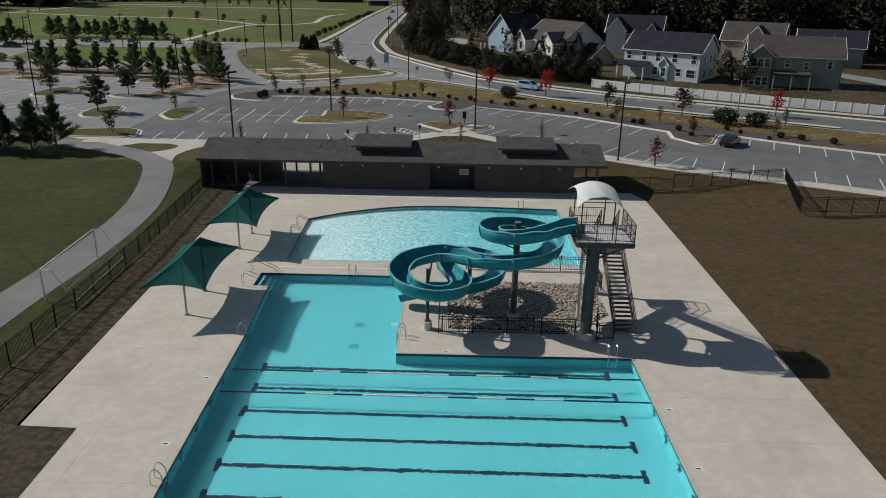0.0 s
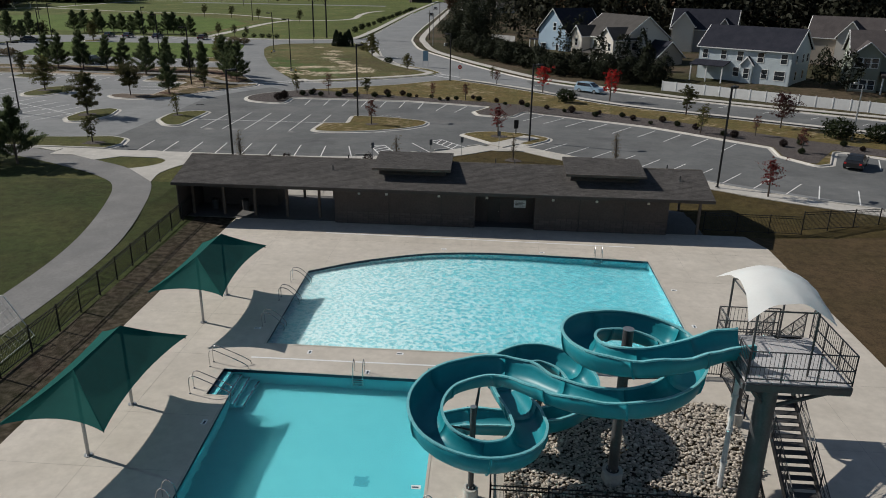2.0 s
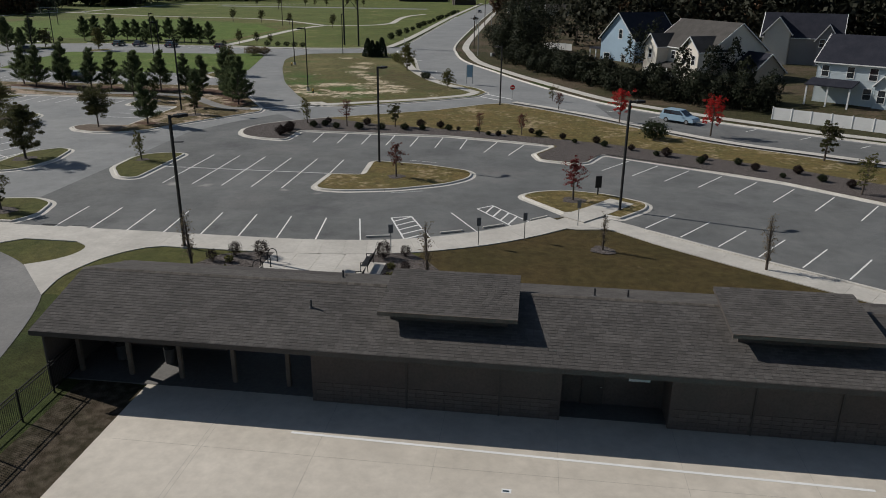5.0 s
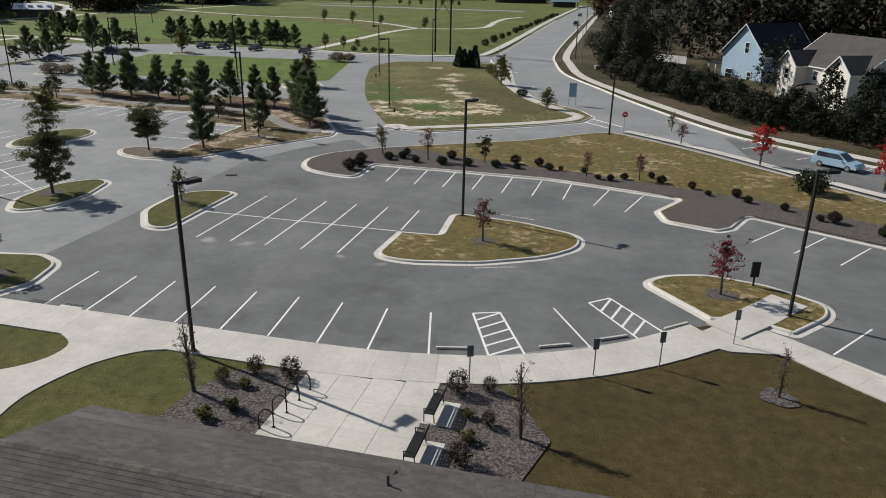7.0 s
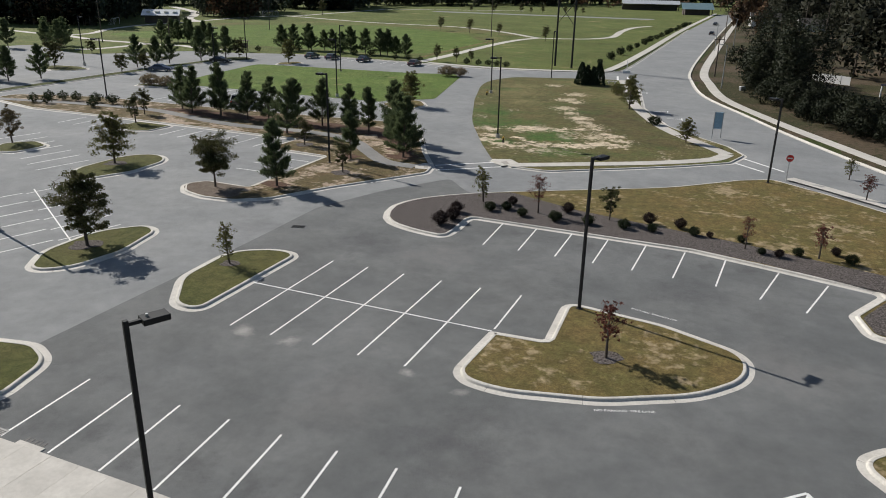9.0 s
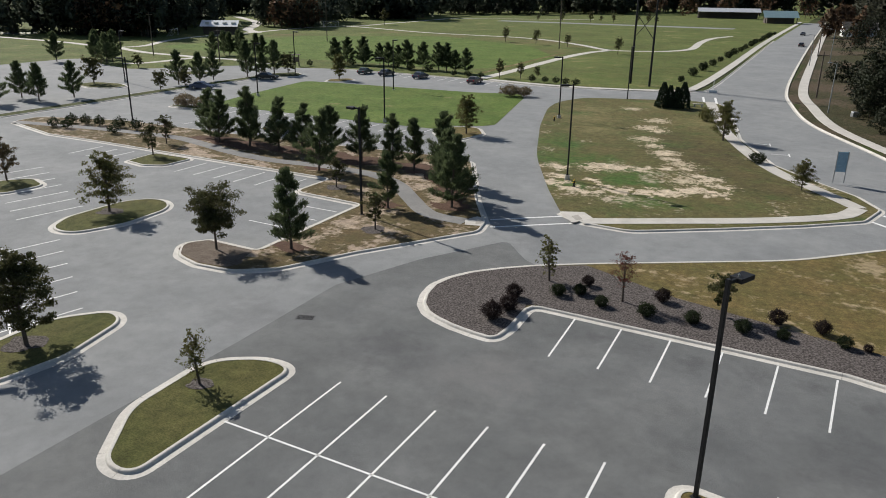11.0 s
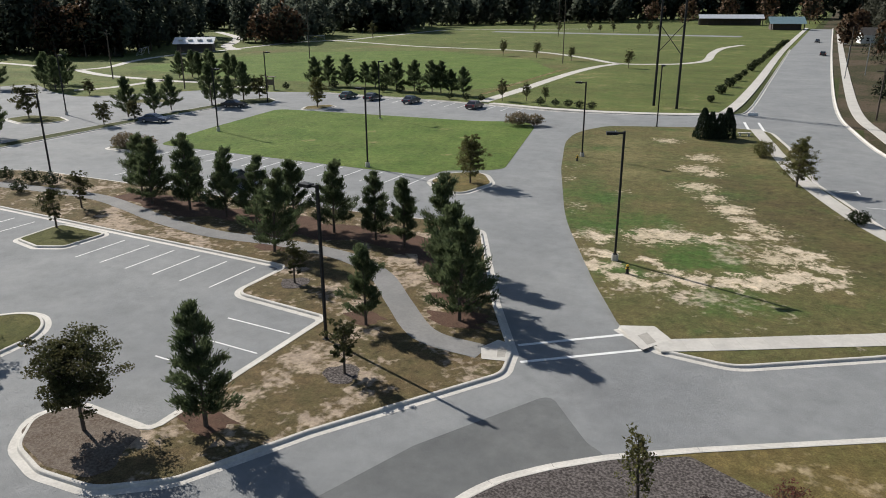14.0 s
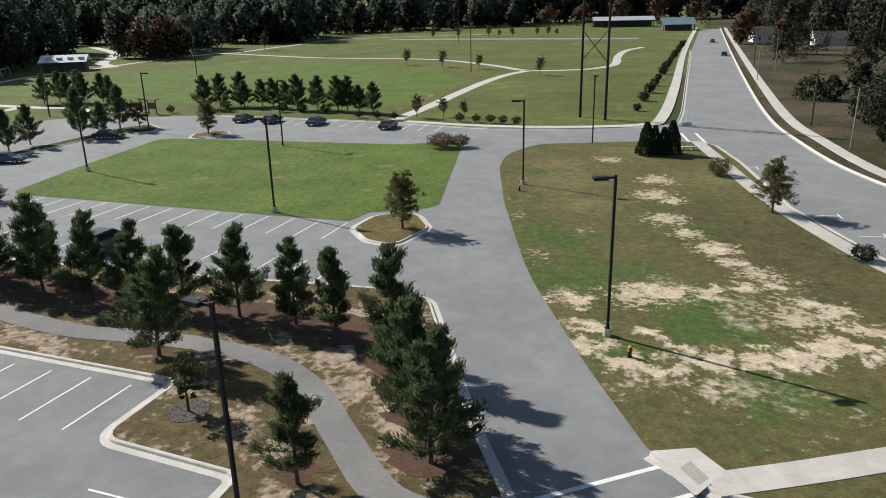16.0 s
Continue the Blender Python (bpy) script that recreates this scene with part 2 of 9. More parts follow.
BARK = surface("bark", ((0.085, 0.065, 0.05), (0.13, 0.105, 0.085)), 0.95, (3.0, 25.0), 0.8, 30)
RUBBER = surface("tyre_rubber", ((0.02, 0.02, 0.02), (0.03, 0.03, 0.03)), 0.85, (3.0, 20.0))
GLASSY = surface("window_glass", ((0.02, 0.025, 0.03), (0.03, 0.035, 0.04)), 0.06, (0.5, 3.0), spec=0.9)
WHITE = surface("white_vinyl", ((0.8, 0.8, 0.79), (0.72, 0.72, 0.71)), 0.5, (0.5, 6.0), amounts=(0.5, 0.12))
YELLOW = surface("yellow_paint", ((0.75, 0.45, 0.02), (0.65, 0.38, 0.02)), 0.6, (2.0, 12.0))
RED = surface("red_paint", ((0.6, 0.02, 0.02), (0.5, 0.02, 0.02)), 0.5, (2.0, 12.0))


def leafy(name, a, b, trans=0.35, island=0.35):
    m = surface(name, (a, b, tuple(0.6 * v for v in a)), 0.75, (0.9, 5.0), trans=trans, island=island, spec=0.2)
    return m


PINE_L = leafy("pine_needles", (0.072, 0.1, 0.048), (0.112, 0.136, 0.066), 0.5, 0.22)
OAK_L = leafy("oak_leaves", (0.064, 0.072, 0.028), (0.106, 0.096, 0.041), 0.35, 0.25)
OLIVE_L = leafy("olive_leaves", (0.105, 0.115, 0.036), (0.15, 0.128, 0.05))
RED_L = leafy("red_leaves", (0.5, 0.035, 0.03), (0.36, 0.035, 0.03))
DARKRED_L = leafy("dark_maroon_leaves", (0.075, 0.026, 0.026), (0.05, 0.024, 0.022))
MAROON_L = leafy("maroon_leaves", (0.2, 0.035, 0.035), (0.14, 0.035, 0.03))
RUST_L = leafy("rust_leaves", (0.17, 0.06, 0.045), (0.12, 0.05, 0.04))
BUSH_L = leafy("burgundy_shrub_leaves", (0.024, 0.015, 0.015), (0.036, 0.024, 0.02), 0.25, 0.2)
GREENBUSH_L = leafy("green_shrub_leaves", (0.022, 0.034, 0.013), (0.04, 0.048, 0.022))
TAN_L = leafy("tan_shrub_leaves", (0.22, 0.17, 0.11), (0.15, 0.13, 0.08))
# distance haze is painted into these leaves as a lighter, bluer green
HAZY_WOOD_L = leafy("hazy_woodland_leaves", (0.1, 0.13, 0.1), (0.145, 0.155, 0.112), 0.6, 0.08)
# the shade of the dark stands is put into this leaf colour
SHADED_L = leafy("shaded_thicket_leaves", (0.02, 0.028, 0.016), (0.034, 0.037, 0.021), 0.25, 0.12)
# the same woodland leaves in a darker copy, with no haze in the colour
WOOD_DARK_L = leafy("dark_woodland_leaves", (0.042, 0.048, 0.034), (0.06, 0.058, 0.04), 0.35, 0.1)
AUTUMN_L = leafy("autumn_woodland_leaves", (0.125, 0.07, 0.045), (0.1, 0.075, 0.042), 0.3, 0.25)

for turf in (GRASS, LAWN, DRY, BROWN, ROUGH, FIELD, PINEBED, TURF, LAWN_BROWN):
    mottled(turf, 1.3, 0.62, 1.38)
mottled(FIELD, 0.045, 0.72, 1.25), mottled(LAWN, 0.11, 0.82, 1.18), mottled(GRASS, 0.12, 0.8, 1.3)
for paving in (ASPHALT, ASPHALT_OLD, TRAIL):
    mottled(paving, 0.5, 0.88, 1.12)
for paving in (CONCRETE, DECK, KERB):
    mottled(paving, 0.9, 0.88, 1.1)


def stained(m, spots, colour, amount=0.6, grain=0.55, edge=1.1):
    """Worn smears or bare spots, with ragged edges, round a few spots (x, y, reach)."""
    nt = m.node_tree
    b = nt.nodes["Principled BSDF"]
    co, n = nt.nodes.new("ShaderNodeTexCoord"), nt.nodes.new("ShaderNodeTexNoise")
    n.inputs["Scale"].default_value, n.inputs["Detail"].default_value, n.inputs["Roughness"].default_value = grain, 8, 0.7
    nt.links.new(co.outputs["Object"], n.inputs["Vector"])
    for x, y, reach in spots:
        d, add, r, mx = (nt.nodes.new("ShaderNode" + k) for k in ("VectorMath", "Math", "MapRange", "Mix"))
        d.operation, add.operation, mx.data_type = "DISTANCE", "MULTIPLY_ADD", "RGBA"
        nt.links.new(co.outputs["Object"], d.inputs[0])
        d.inputs[1].default_value = (x, y, 0.7)
        nt.links.new(n.outputs["Fac"], add.inputs[0])
        add.inputs[1].default_value = reach * 3.2
        nt.links.new(d.outputs["Value"], add.inputs[2])
        r.inputs["From Min"].default_value, r.inputs["From Max"].default_value = reach * (1.95 + edge * 0.59), reach * (1.95 - edge * 0.41)
        r.inputs["To Max"].default_value = amount
        nt.links.new(add.outputs[0], r.inputs["Value"])
        nt.links.new(r.outputs["Result"], mx.inputs[0])
        nt.links.new(b.inputs["Base Color"].links[0].from_socket, mx.inputs[6])
        mx.inputs[7].default_value = (*colour, 1)
        nt.links.new(mx.outputs[2], b.inputs["Base Color"])


stained(ASPHALT, ((-34.8, 108.2, 0.8), (-32.0, 108.1, 0.9), (-24.4, 107.9, 0.5), (-21.2, 107.2, 0.5)), (0.46, 0.44, 0.41))
stained(ASPHALT, ((-26.5, 104.0, 3.0), (-6.0, 116.5, 3.4), (6, 119, 3.0), (-30, 124, 3.4)), (0.19, 0.185, 0.18))
stained(ASPHALT, ((-20.0, 103.0, 3.0), (-36.0, 124.0, 3.2), (-12.0, 125.0, 3.0), (14, 109, 2.6)), (0.075, 0.075, 0.08))
stained(ASPHALT_OLD, ((-46.0, 124.0, 3.0), (-36.0, 146.0, 3.4), (-50, 184, 3.0), (-66, 120, 3)), (0.15, 0.152, 0.156))
stained(FIELD, ((-116, 357, 16), (-100, 346, 9), (-135, 364, 15), (-160, 366, 12), (-98, 322, 8), (-190, 372, 12), (-215, 330, 10)), (0.15, 0.118, 0.055), 0.75, 0.12)
stained(SANDY, ((-44.4, 176.4, 4.4), (-42.4, 175.1, 3.4), (-39.7, 177.4, 3.8), (-34.3, 170.8, 4.2), (-33.2, 168.7, 4.2), (-36.0, 169.2, 3.2), (-39.3, 164.2, 2.8), (-48.1, 184.1, 5.4), (-30, 161.5, 4.0)), (0.06, 0.11, 0.025), 0.85, 0.5)
stained(SANDY, ((-33.5, 188.3, 5.4), (-27.4, 191.3, 6.5), (-25.2, 177.5, 6), (-26.5, 185, 6), (-31.1, 183.3, 4.5), (-20, 172, 5), (-35, 196, 5)), (0.07, 0.054, 0.028), 0.65, 0.6)
stained(SANDY, ((-50, 205, 7), (-46, 196, 5), (-52, 214, 6), (-34, 210, 6), (-44, 224, 6)), (0.19, 0.165, 0.075), 0.7, 0.7)
stained(SANDY, ((-38.5, 174.5, 2.6), (-36.5, 174.4, 2.7), (-34.2, 174.8, 2.8), (-31.9, 176.5, 2.4), (-29.6, 177.7, 2.3), (-42.9, 171.1, 2.9), (-41.8, 167.1, 3.0), (-40.7, 164.1, 2.5), (-35.6, 164.3, 2.9), (-33.7, 164.5, 3.0), (-31.5, 165.3, 3.0), (-29.3, 166.2, 3.2), (-27.6, 168.0, 3.0), (-26.1, 168.2, 2.8), (-24.8, 167.6, 2.4), (-27.9, 174.2, 2.3), (-26.2, 173.8, 2.4), (-25.1, 171.2, 2.6), (-37.4, 167.2, 2.0), (-38.4, 162.8, 2.2), (-36.4, 162.3, 1.9), (-32.8, 182.0, 2.3), (-33.8, 184.8, 2.4)), (0.56, 0.465, 0.345), 0.95, 0.9, 0.28)
stained(SANDY, ((-40.2, 208.1, 4.0), (-39.8, 201.2, 4.2), (-37.9, 199.3, 2.8), (-38.1, 192.5, 3.8), (-36.2, 188.6, 3.0), (-33.8, 184.8, 3.6), (-46.4, 218.0, 3.2), (-41.3, 230.0, 2.6), (-31, 180, 3.2), (-39, 173, 4.0), (-29, 172, 3.5)), (0.52, 0.43, 0.31), 0.85, 1.9, 0.22)
mottled(ASPHALT, 0.12, 0.82, 1.14)
for turf in (SANDY, PINEBED, LAWN, DRY, FIELD):
    mottled(turf, 4.5, 0.74, 1.26)
stained(LAWN, ((-88, 206, 1.6), (-83, 199, 1.5), (-73, 208, 1.4), (-92, 196, 1.6), (-79, 213, 1.4), (-70, 196, 1.2)), (0.26, 0.22, 0.1), 0.6, 1.2, 0.4)
stained(ASPHALT, [(-37.5 + 2.86 * k, 96.9 + 0.5 * math.sin(2.3 * k), 1.15 + 0.2 * math.sin(5 * k)) for k in range(9)], (0.07, 0.07, 0.072), 0.55, 1.3)
stained(ASPHALT, [(-26.0 + 2.86 * k, 131.6 - 0.1 * k + 0.4 * math.sin(2.1 * k), 1.1 + 0.2 * math.sin(4 * k)) for k in range(8)], (0.075, 0.075, 0.077), 0.5, 1.3)
stained(ASPHALT, [(9.5 + 2.8 * k, 121.0 - 1.95 * k + 0.4 * math.sin(2.1 * k), 1.1 + 0.2 * math.sin(4 * k)) for k in range(6)], (0.075, 0.075, 0.077), 0.5, 1.3)
mottled(SANDY, 1.3, 0.62, 1.38)
stained(DECK, ((-17.0, 36.0, 2.0), (14.8, 40.0, 1.8), (-8.5, 72.5, 2.0), (5.0, 73.0, 1.6), (16.0, 60.0, 2.2), (-3, 53, 1.2), (17.5, 30, 2.5)), (0.36, 0.325, 0.28))


# ---- shape helpers ----
class Shape:
    """Collects points and faces of one mesh."""

    def __init__(self):
        self.v, self.f = [], []

    def add(self, pts, faces):
        k = len(self.v)
        self.v += [tuple(p) for p in pts]
        self.f += [tuple(i + k for i in face) for face in faces]
        return self

    def box(self, x0, y0, z0, x1, y1, z1, c=0.0, m=None):
        """A box with its edges chamfered by c."""
        if c <= 0:
            pts = [(x, y, z) for z in (z0, z1) for x, y in ((x0, y0), (x1, y0), (x1, y1), (x0, y1))]
            faces = [(3, 2, 1, 0), (4, 5, 6, 7), (0, 1, 5, 4), (1, 2, 6, 5), (2, 3, 7, 6), (3, 0, 4, 7)]
        else:
            c = min(c, 0.45 * min(x1 - x0, y1 - y0, z1 - z0))
            def ring(z, i):
                return [(x0 + i, y0 + c, z), (x0 + c, y0 + i, z), (x1 - c, y0 + i, z), (x1 - i, y0 + c, z), (x1 - i, y1 - c, z), (x1 - c, y1 - i, z), (x0 + c, y1 - i, z), (x0 + i, y1 - c, z)]
            pts = ring(z0, c * 0.6) + ring(z0 + c, 0) + ring(z1 - c, 0) + ring(z1, c * 0.6)
            faces = [tuple(range(7, -1, -1)), tuple(range(24, 32))]
            for r in range(3):
                faces += [(r * 8 + i, r * 8 + (i + 1) % 8, r * 8 + 8 + (i + 1) % 8, r * 8 + 8 + i) for i in range(8)]
        if m is not None:
            pts = [m @ Vector(p) for p in pts]
        return self.add(pts, faces)

    def rod(self, p0, p1, r0, r1=None, n=8):
        """A tapered round bar from p0 to p1, closed at both ends."""
        r1 = r0 if r1 is None else r1
        p0, p1 = Vector(p0), Vector(p1)
        d = (p1 - p0).normalized()
        a = d.orthogonal().normalized()
        b = d.cross(a)
        pts = [p + r * (math.cos(2 * math.pi * i / n) * a + math.sin(2 * math.pi * i / n) * b) for p, r in ((p0, r0), (p1, r1)) for i in range(n)]
        faces = [(i, (i + 1) % n, n + (i + 1) % n, n + i) for i in range(n)] + [tuple(range(n - 1, -1, -1)), tuple(range(n, 2 * n))]
        return self.add(pts, faces)

    def tube(self, path, r, n=6):
        for a, b in zip(path, path[1:]):
            self.rod(a, b, r, r, n)
        return self

    def prism(self, outline, z0, z1):
        """An outline (counter-clockwise) drawn up from z0 to z1."""
        n = len(outline)
        pts = [(x, y, z0) for x, y in outline] + [(x, y, z1) for x, y in outline]
        tris = tessellate_polygon([[Vector((x, y, 0)) for x, y in outline]])
        faces = [(i, (i + 1) % n, n + (i + 1) % n, n + i) for i in range(n)]
        faces += [tuple(n + i for i in up(t, outline)) for t in tris] + [tuple(reversed(up(t, outline))) for t in tris]
        return self.add(pts, faces)

    def flat(self, outline, z, holes=()):
        loops = [outline, *holes]
        pts = [p for loop in loops for p in loop]
        tris = tessellate_polygon([[Vector((x, y, 0)) for x, y in loop] for loop in loops])
        return self.add([(x, y, z) for x, y in pts], [up(t, pts) for t in tris])

    def make(self, name, material, parent=None, label="", smooth=False):
        me = bpy.data.meshes.new(name)
        me.from_pydata(self.v, [], self.f)
        me.materials.append(material)
        if smooth:
            me.polygons.foreach_set("use_smooth", [True] * len(me.polygons))
        ob = new(name, me)
        if parent is not None:
            ob.parent = parent
        return tagged(ob, label)


def up(t, pts):
    """A triangle of point numbers, turned to face up."""
    a, b, c = (pts[i] for i in t)
    return tuple(t) if (b[0] - a[0]) * (c[1] - a[1]) - (b[1] - a[1]) * (c[0] - a[0]) > 0 else tuple(reversed(t))


def thing(name, m, label, category, group="", kind=""):
    ob = new(name)
    ob.matrix_basis = m
    ob.empty_display_size = 0.2
    return tagged(ob, label, category, group, kind)


def setting(ob, label, category):
    return tagged(ob, label, category, "", "structure")


def ccw(pts):
    s = sum(a[0] * b[1] - b[0] * a[1] for a, b in zip(pts, pts[1:] + pts[:1]))
    return pts if s > 0 else pts[::-1]


def rounded(pts, r, step=0.5):
    """A closed outline with its corners rounded by r (or by a third value of its own)."""
    out, n = [], len(pts)
    for i in range(n):
        p, a, b = Vector(pts[i][:2]), Vector(pts[i - 1][:2]), Vector(pts[(i + 1) % n][:2])
        rr = pts[i][2] if len(pts[i]) > 2 else r
        u, w = (a - p), (b - p)
        lu, lw = u.length, w.length
        u, w = u / lu, w / lw
        half = math.acos(max(-1, min(1, u.dot(w)))) / 2
        if rr < 0.05 or half > 1.55:
            out.append(tuple(p))
            continue
        cut = min(rr / math.tan(half), 0.48 * lu, 0.48 * lw)
        rr = cut * math.tan(half)
        centre = p + (u + w).normalized() * (rr / math.sin(half))
        s, e = p + u * cut - centre, p + w * cut - centre
        turn = math.atan2(s.x * e.y - s.y * e.x, s.dot(e))
        k = max(2, int(abs(turn) * max(rr, 0.3) / step) + 2)
        for j in range(k + 1):
            q = turn * j / k
            out.append((centre.x + s.x * math.cos(q) - s.y * math.sin(q), centre.y + s.x * math.sin(q) + s.y * math.cos(q)))
    return out


def curve(pts, n=8):
    """A smooth open line through points of two or three coordinates."""
    P = [Vector(p) for p in pts]
    P = [2 * P[0] - P[1], *P, 2 * P[-1] - P[-2]]
    out = []
    for i in range(1, len(P) - 2):
        a, b, c, d = P[i - 1:i + 3]
        for j in range(n):
            t = j / n
            out.append(0.5 * (2 * b + (c - a) * t + (2 * a - 5 * b + 4 * c - d) * t * t + (3 * b - a - 3 * c + d) * t ** 3))
    return [tuple(p) for p in out] + [tuple(P[-2])]


def shifted(path, d, closed=True):
    """The line moved to its left by d."""
    out, n = [], len(path)
    for i in range(n):
        a = Vector(path[i - 1] if closed or i else path[0])
        b, c = Vector(path[i]), Vector(path[(i + 1) % n] if closed or i < n - 1 else path[-1])
        u, w = (b - a), (c - b)
        u = u.normalized() if u.length > 1e-6 else w.normalized()
        w = w.normalized() if w.length > 1e-6 else u
        k = Vector((-(u.y + w.y), u.x + w.x))
        k = k / max(0.35, k.length_squared) * 2 if k.length > 1e-6 else Vector((-u.y, u.x))
        out.append((b.x + d * k.x, b.y + d * k.y))
    return out


def ribbon(path, width, z, closed=False, lift=0.0):
    """A flat band along a line, width to both sides together."""
    l, r = shifted(path, width / 2, closed), shifted(path, -width / 2, closed)
    n = len(path)
    s = Shape()
    rim = lift > 0
    pts = [(x, y, z + lift) for x, y in l] + [(x, y, z + lift) for x, y in r]
    faces = [(i, n + i, n + (i + 1) % n, (i + 1) % n) for i in range(n if closed else n - 1)]
    if rim:
        pts += [(x, y, z - 0.05) for x, y in l] + [(x, y, z - 0.05) for x, y in r]
        for i in range(n if closed else n - 1):
            j = (i + 1) % n
            faces += [(i, j, 2 * n + j, 2 * n + i), (n + j, n + i, 3 * n + i, 3 * n + j)]
    return s.add(pts, faces)


LOT = 0.7
KERB_CUT = ((0.0, 0.006), (0.36, 0.016), (0.42, 0.12), (0.47, 0.145), (0.6, 0.145), (0.62, 0.0))


def kerb_along(path, closed=True, z=LOT, name="kerb"):
    """A concrete gutter and kerb, swept along a line with the planted side on its left: in cast lengths near the pool house, else in one."""
    root = thing(name, Matrix(), "pale concrete kerb and gutter beside the asphalt", "kerb", kind="structure")
    n = len(path)
    rows = [[(x, y, z + h) for x, y in shifted(path, d, closed)] for d, h in KERB_CUT]
    m = len(rows)
    cx, cy = sum(p[0] for p in path) / n, sum(p[1] for p in path) / n
    near = -65 < cx < 30 and 90 < cy < 172
    count = n if closed else n - 1
    runs, run, length = [], [0], 0.0
    for i in range(count):
        length += math.dist(path[i], path[(i + 1) % n])
        run.append(i + 1)
        if (near and length > 2.9) or i == count - 1:
            runs.append(run)
            run, length = [i + 1], 0.0
    for run in runs:
        pts = []
        for k, i in enumerate(run):
            for row in rows:
                p = Vector(row[i % n])
                q = None
                if near and k == 0:
                    q = Vector(row[(i + 1) % n])
                elif near and k == len(run) - 1:
                    q = Vector(row[(i - 1) % n])
                pts.append(p + (q - p).normalized() * min(0.012, (q - p).length * 0.3) if q is not None and (q - p).length > 1e-4 else p)
        faces = [(k * m + j, (k + 1) * m + j, (k + 1) * m + j + 1, k * m + j + 1) for k in range(len(run) - 1) for j in range(m - 1)]
        faces += [tuple(range(m)), tuple(range(len(pts) - 1, len(pts) - m - 1, -1))]
        Shape().add(pts, faces).make("kerb_length", KERB, root)
    return root


def island(pts, r, material, label, name="planting_island", z=LOT, kerbed=True, step=0.5):
    """A raised planted area with its kerb."""
    line = rounded(ccw(pts), r, step)
    if kerbed:
        kerb_along(line, True, z)
    fill = shifted(line, 0.58 if kerbed else 0.0)
    return setting(Shape().flat(fill, z + 0.125).make(name, material), label, "lawn")


def patch(pts, r, material, label, name, z, category="ground"):
    return setting(Shape().flat(rounded(ccw(pts), r), z).make(name, material), label, category)


# ---- ground ----
def ease(v, lo, hi):
    t = max(0.0, min(1.0, (v - lo) / (hi - lo)))
    return t * t * (3 - 2 * t)


ROAD_EDGE = [(170, 62), (43, 134.5), (24, 146.7), (4.9, 165.6), (-19.6, 217.9), (-26.1, 257.9), (-33, 620)]


def beyond_road(x, y):
    """How far a place lies past the far kerb of the main road."""
    best, side = 1e9, 1
    for a, b in zip(ROAD_EDGE, ROAD_EDGE[1:]):
        p, u, w = Vector((x, y)), Vector(a), Vector(b)
        d = w - u
        t = max(0.0, min(1.0, (p - u).dot(d) / d.length_squared))
        q = (p - u - t * d)
        if q.length < best:
            best, side = q.length, (1 if d.x * q.y - d.y * q.x < 0 else -1)
    return best * side


def ground_height(x, y):
    """The pool's terrace lies lower than the parking lots; the house plots rise beyond the main road."""
    near = ease(y, 83.3, 86)
    if x < 0:
        side = ease(y, 62, 92)
    else:
        walk_y = float(np.interp(x, (18.4, 25.5, 39.1, 52, 140), (92.5, 87.2, 80.4, 74, 30)))
        side = 1 - ease(walk_y - y, 4.5, 13)
    k = max(ease(-x, 25, 28.5), ease(x, 18, 24))
    h = -0.06 + 0.755 * (near * (1 - k) + side * k)
    return h + 1.5 * ease(beyond_road(x, y), 9, 24) * (1 - 0.75 * ease(y, 172, 192) * (1 - ease(x, 32, 46)))


xs = [-3000, -1200, -600, -300, -150, -100, -70, -50, -42, -38, -34, -31, -28.5, -26, -24, -22, -20.2, -10, 0, 10, 15, 21.3, 24, 27, 30, 33, 36, 40, 45, 50, 55, 60, 66, 72, 80, 90, 100, 120, 150, 200, 400, 800, 1600, 3000]
ys = [-3000, -1000, -300, -100, -30, 0, 14.0, 30, 45, 55, 60, 64, 68, 71, 74, 75.8, 76, 78, 80, 82, 84, 86, 88, 90, 93, 100, 110, 120, 128, 134, 140, 145, 150, 155, 160, 165, 170, 178, 186, 195, 205, 220, 240, 270, 320, 600, 1200, 3000]
s = Shape()
s.v = [(x, y, ground_height(x, y)) for y in ys for x in xs]
for j in range(len(ys) - 1):
    for i in range(len(xs) - 1):
        if xs[i] >= -20.2 and xs[i + 1] <= 21.3 and ys[j] >= 14 and ys[j + 1] <= 75.8:
            continue
        k = j * len(xs) + i
        s.f.append((k, k + 1, k + 1 + len(xs), k + len(xs)))
ground = setting(s.make("ground", GRASS), "green and browning grass reaching to the horizon", "ground")
for extra in (LAWN_BROWN, BROWN, ROUGH, FIELD, TURF):
    ground.data.materials.append(extra)
for face in ground.data.polygons:
    c = face.center
    if (12 < c.x < 130 and 76 < c.y < 100) or (-9 < c.x < 130 and 84 < c.y < 106):
        face.material_index = 1
    elif c.x > 21 and -30 < c.y < 76:
        face.material_index = 2
    elif beyond_road(c.x, c.y) > 0 and c.y > 100:
        face.material_index = 3
    elif -46 < c.x < -9 and 83 < c.y < 100:
        face.material_index = 5
    elif c.x < -40 and c.y > 160:
        face.material_index = 4

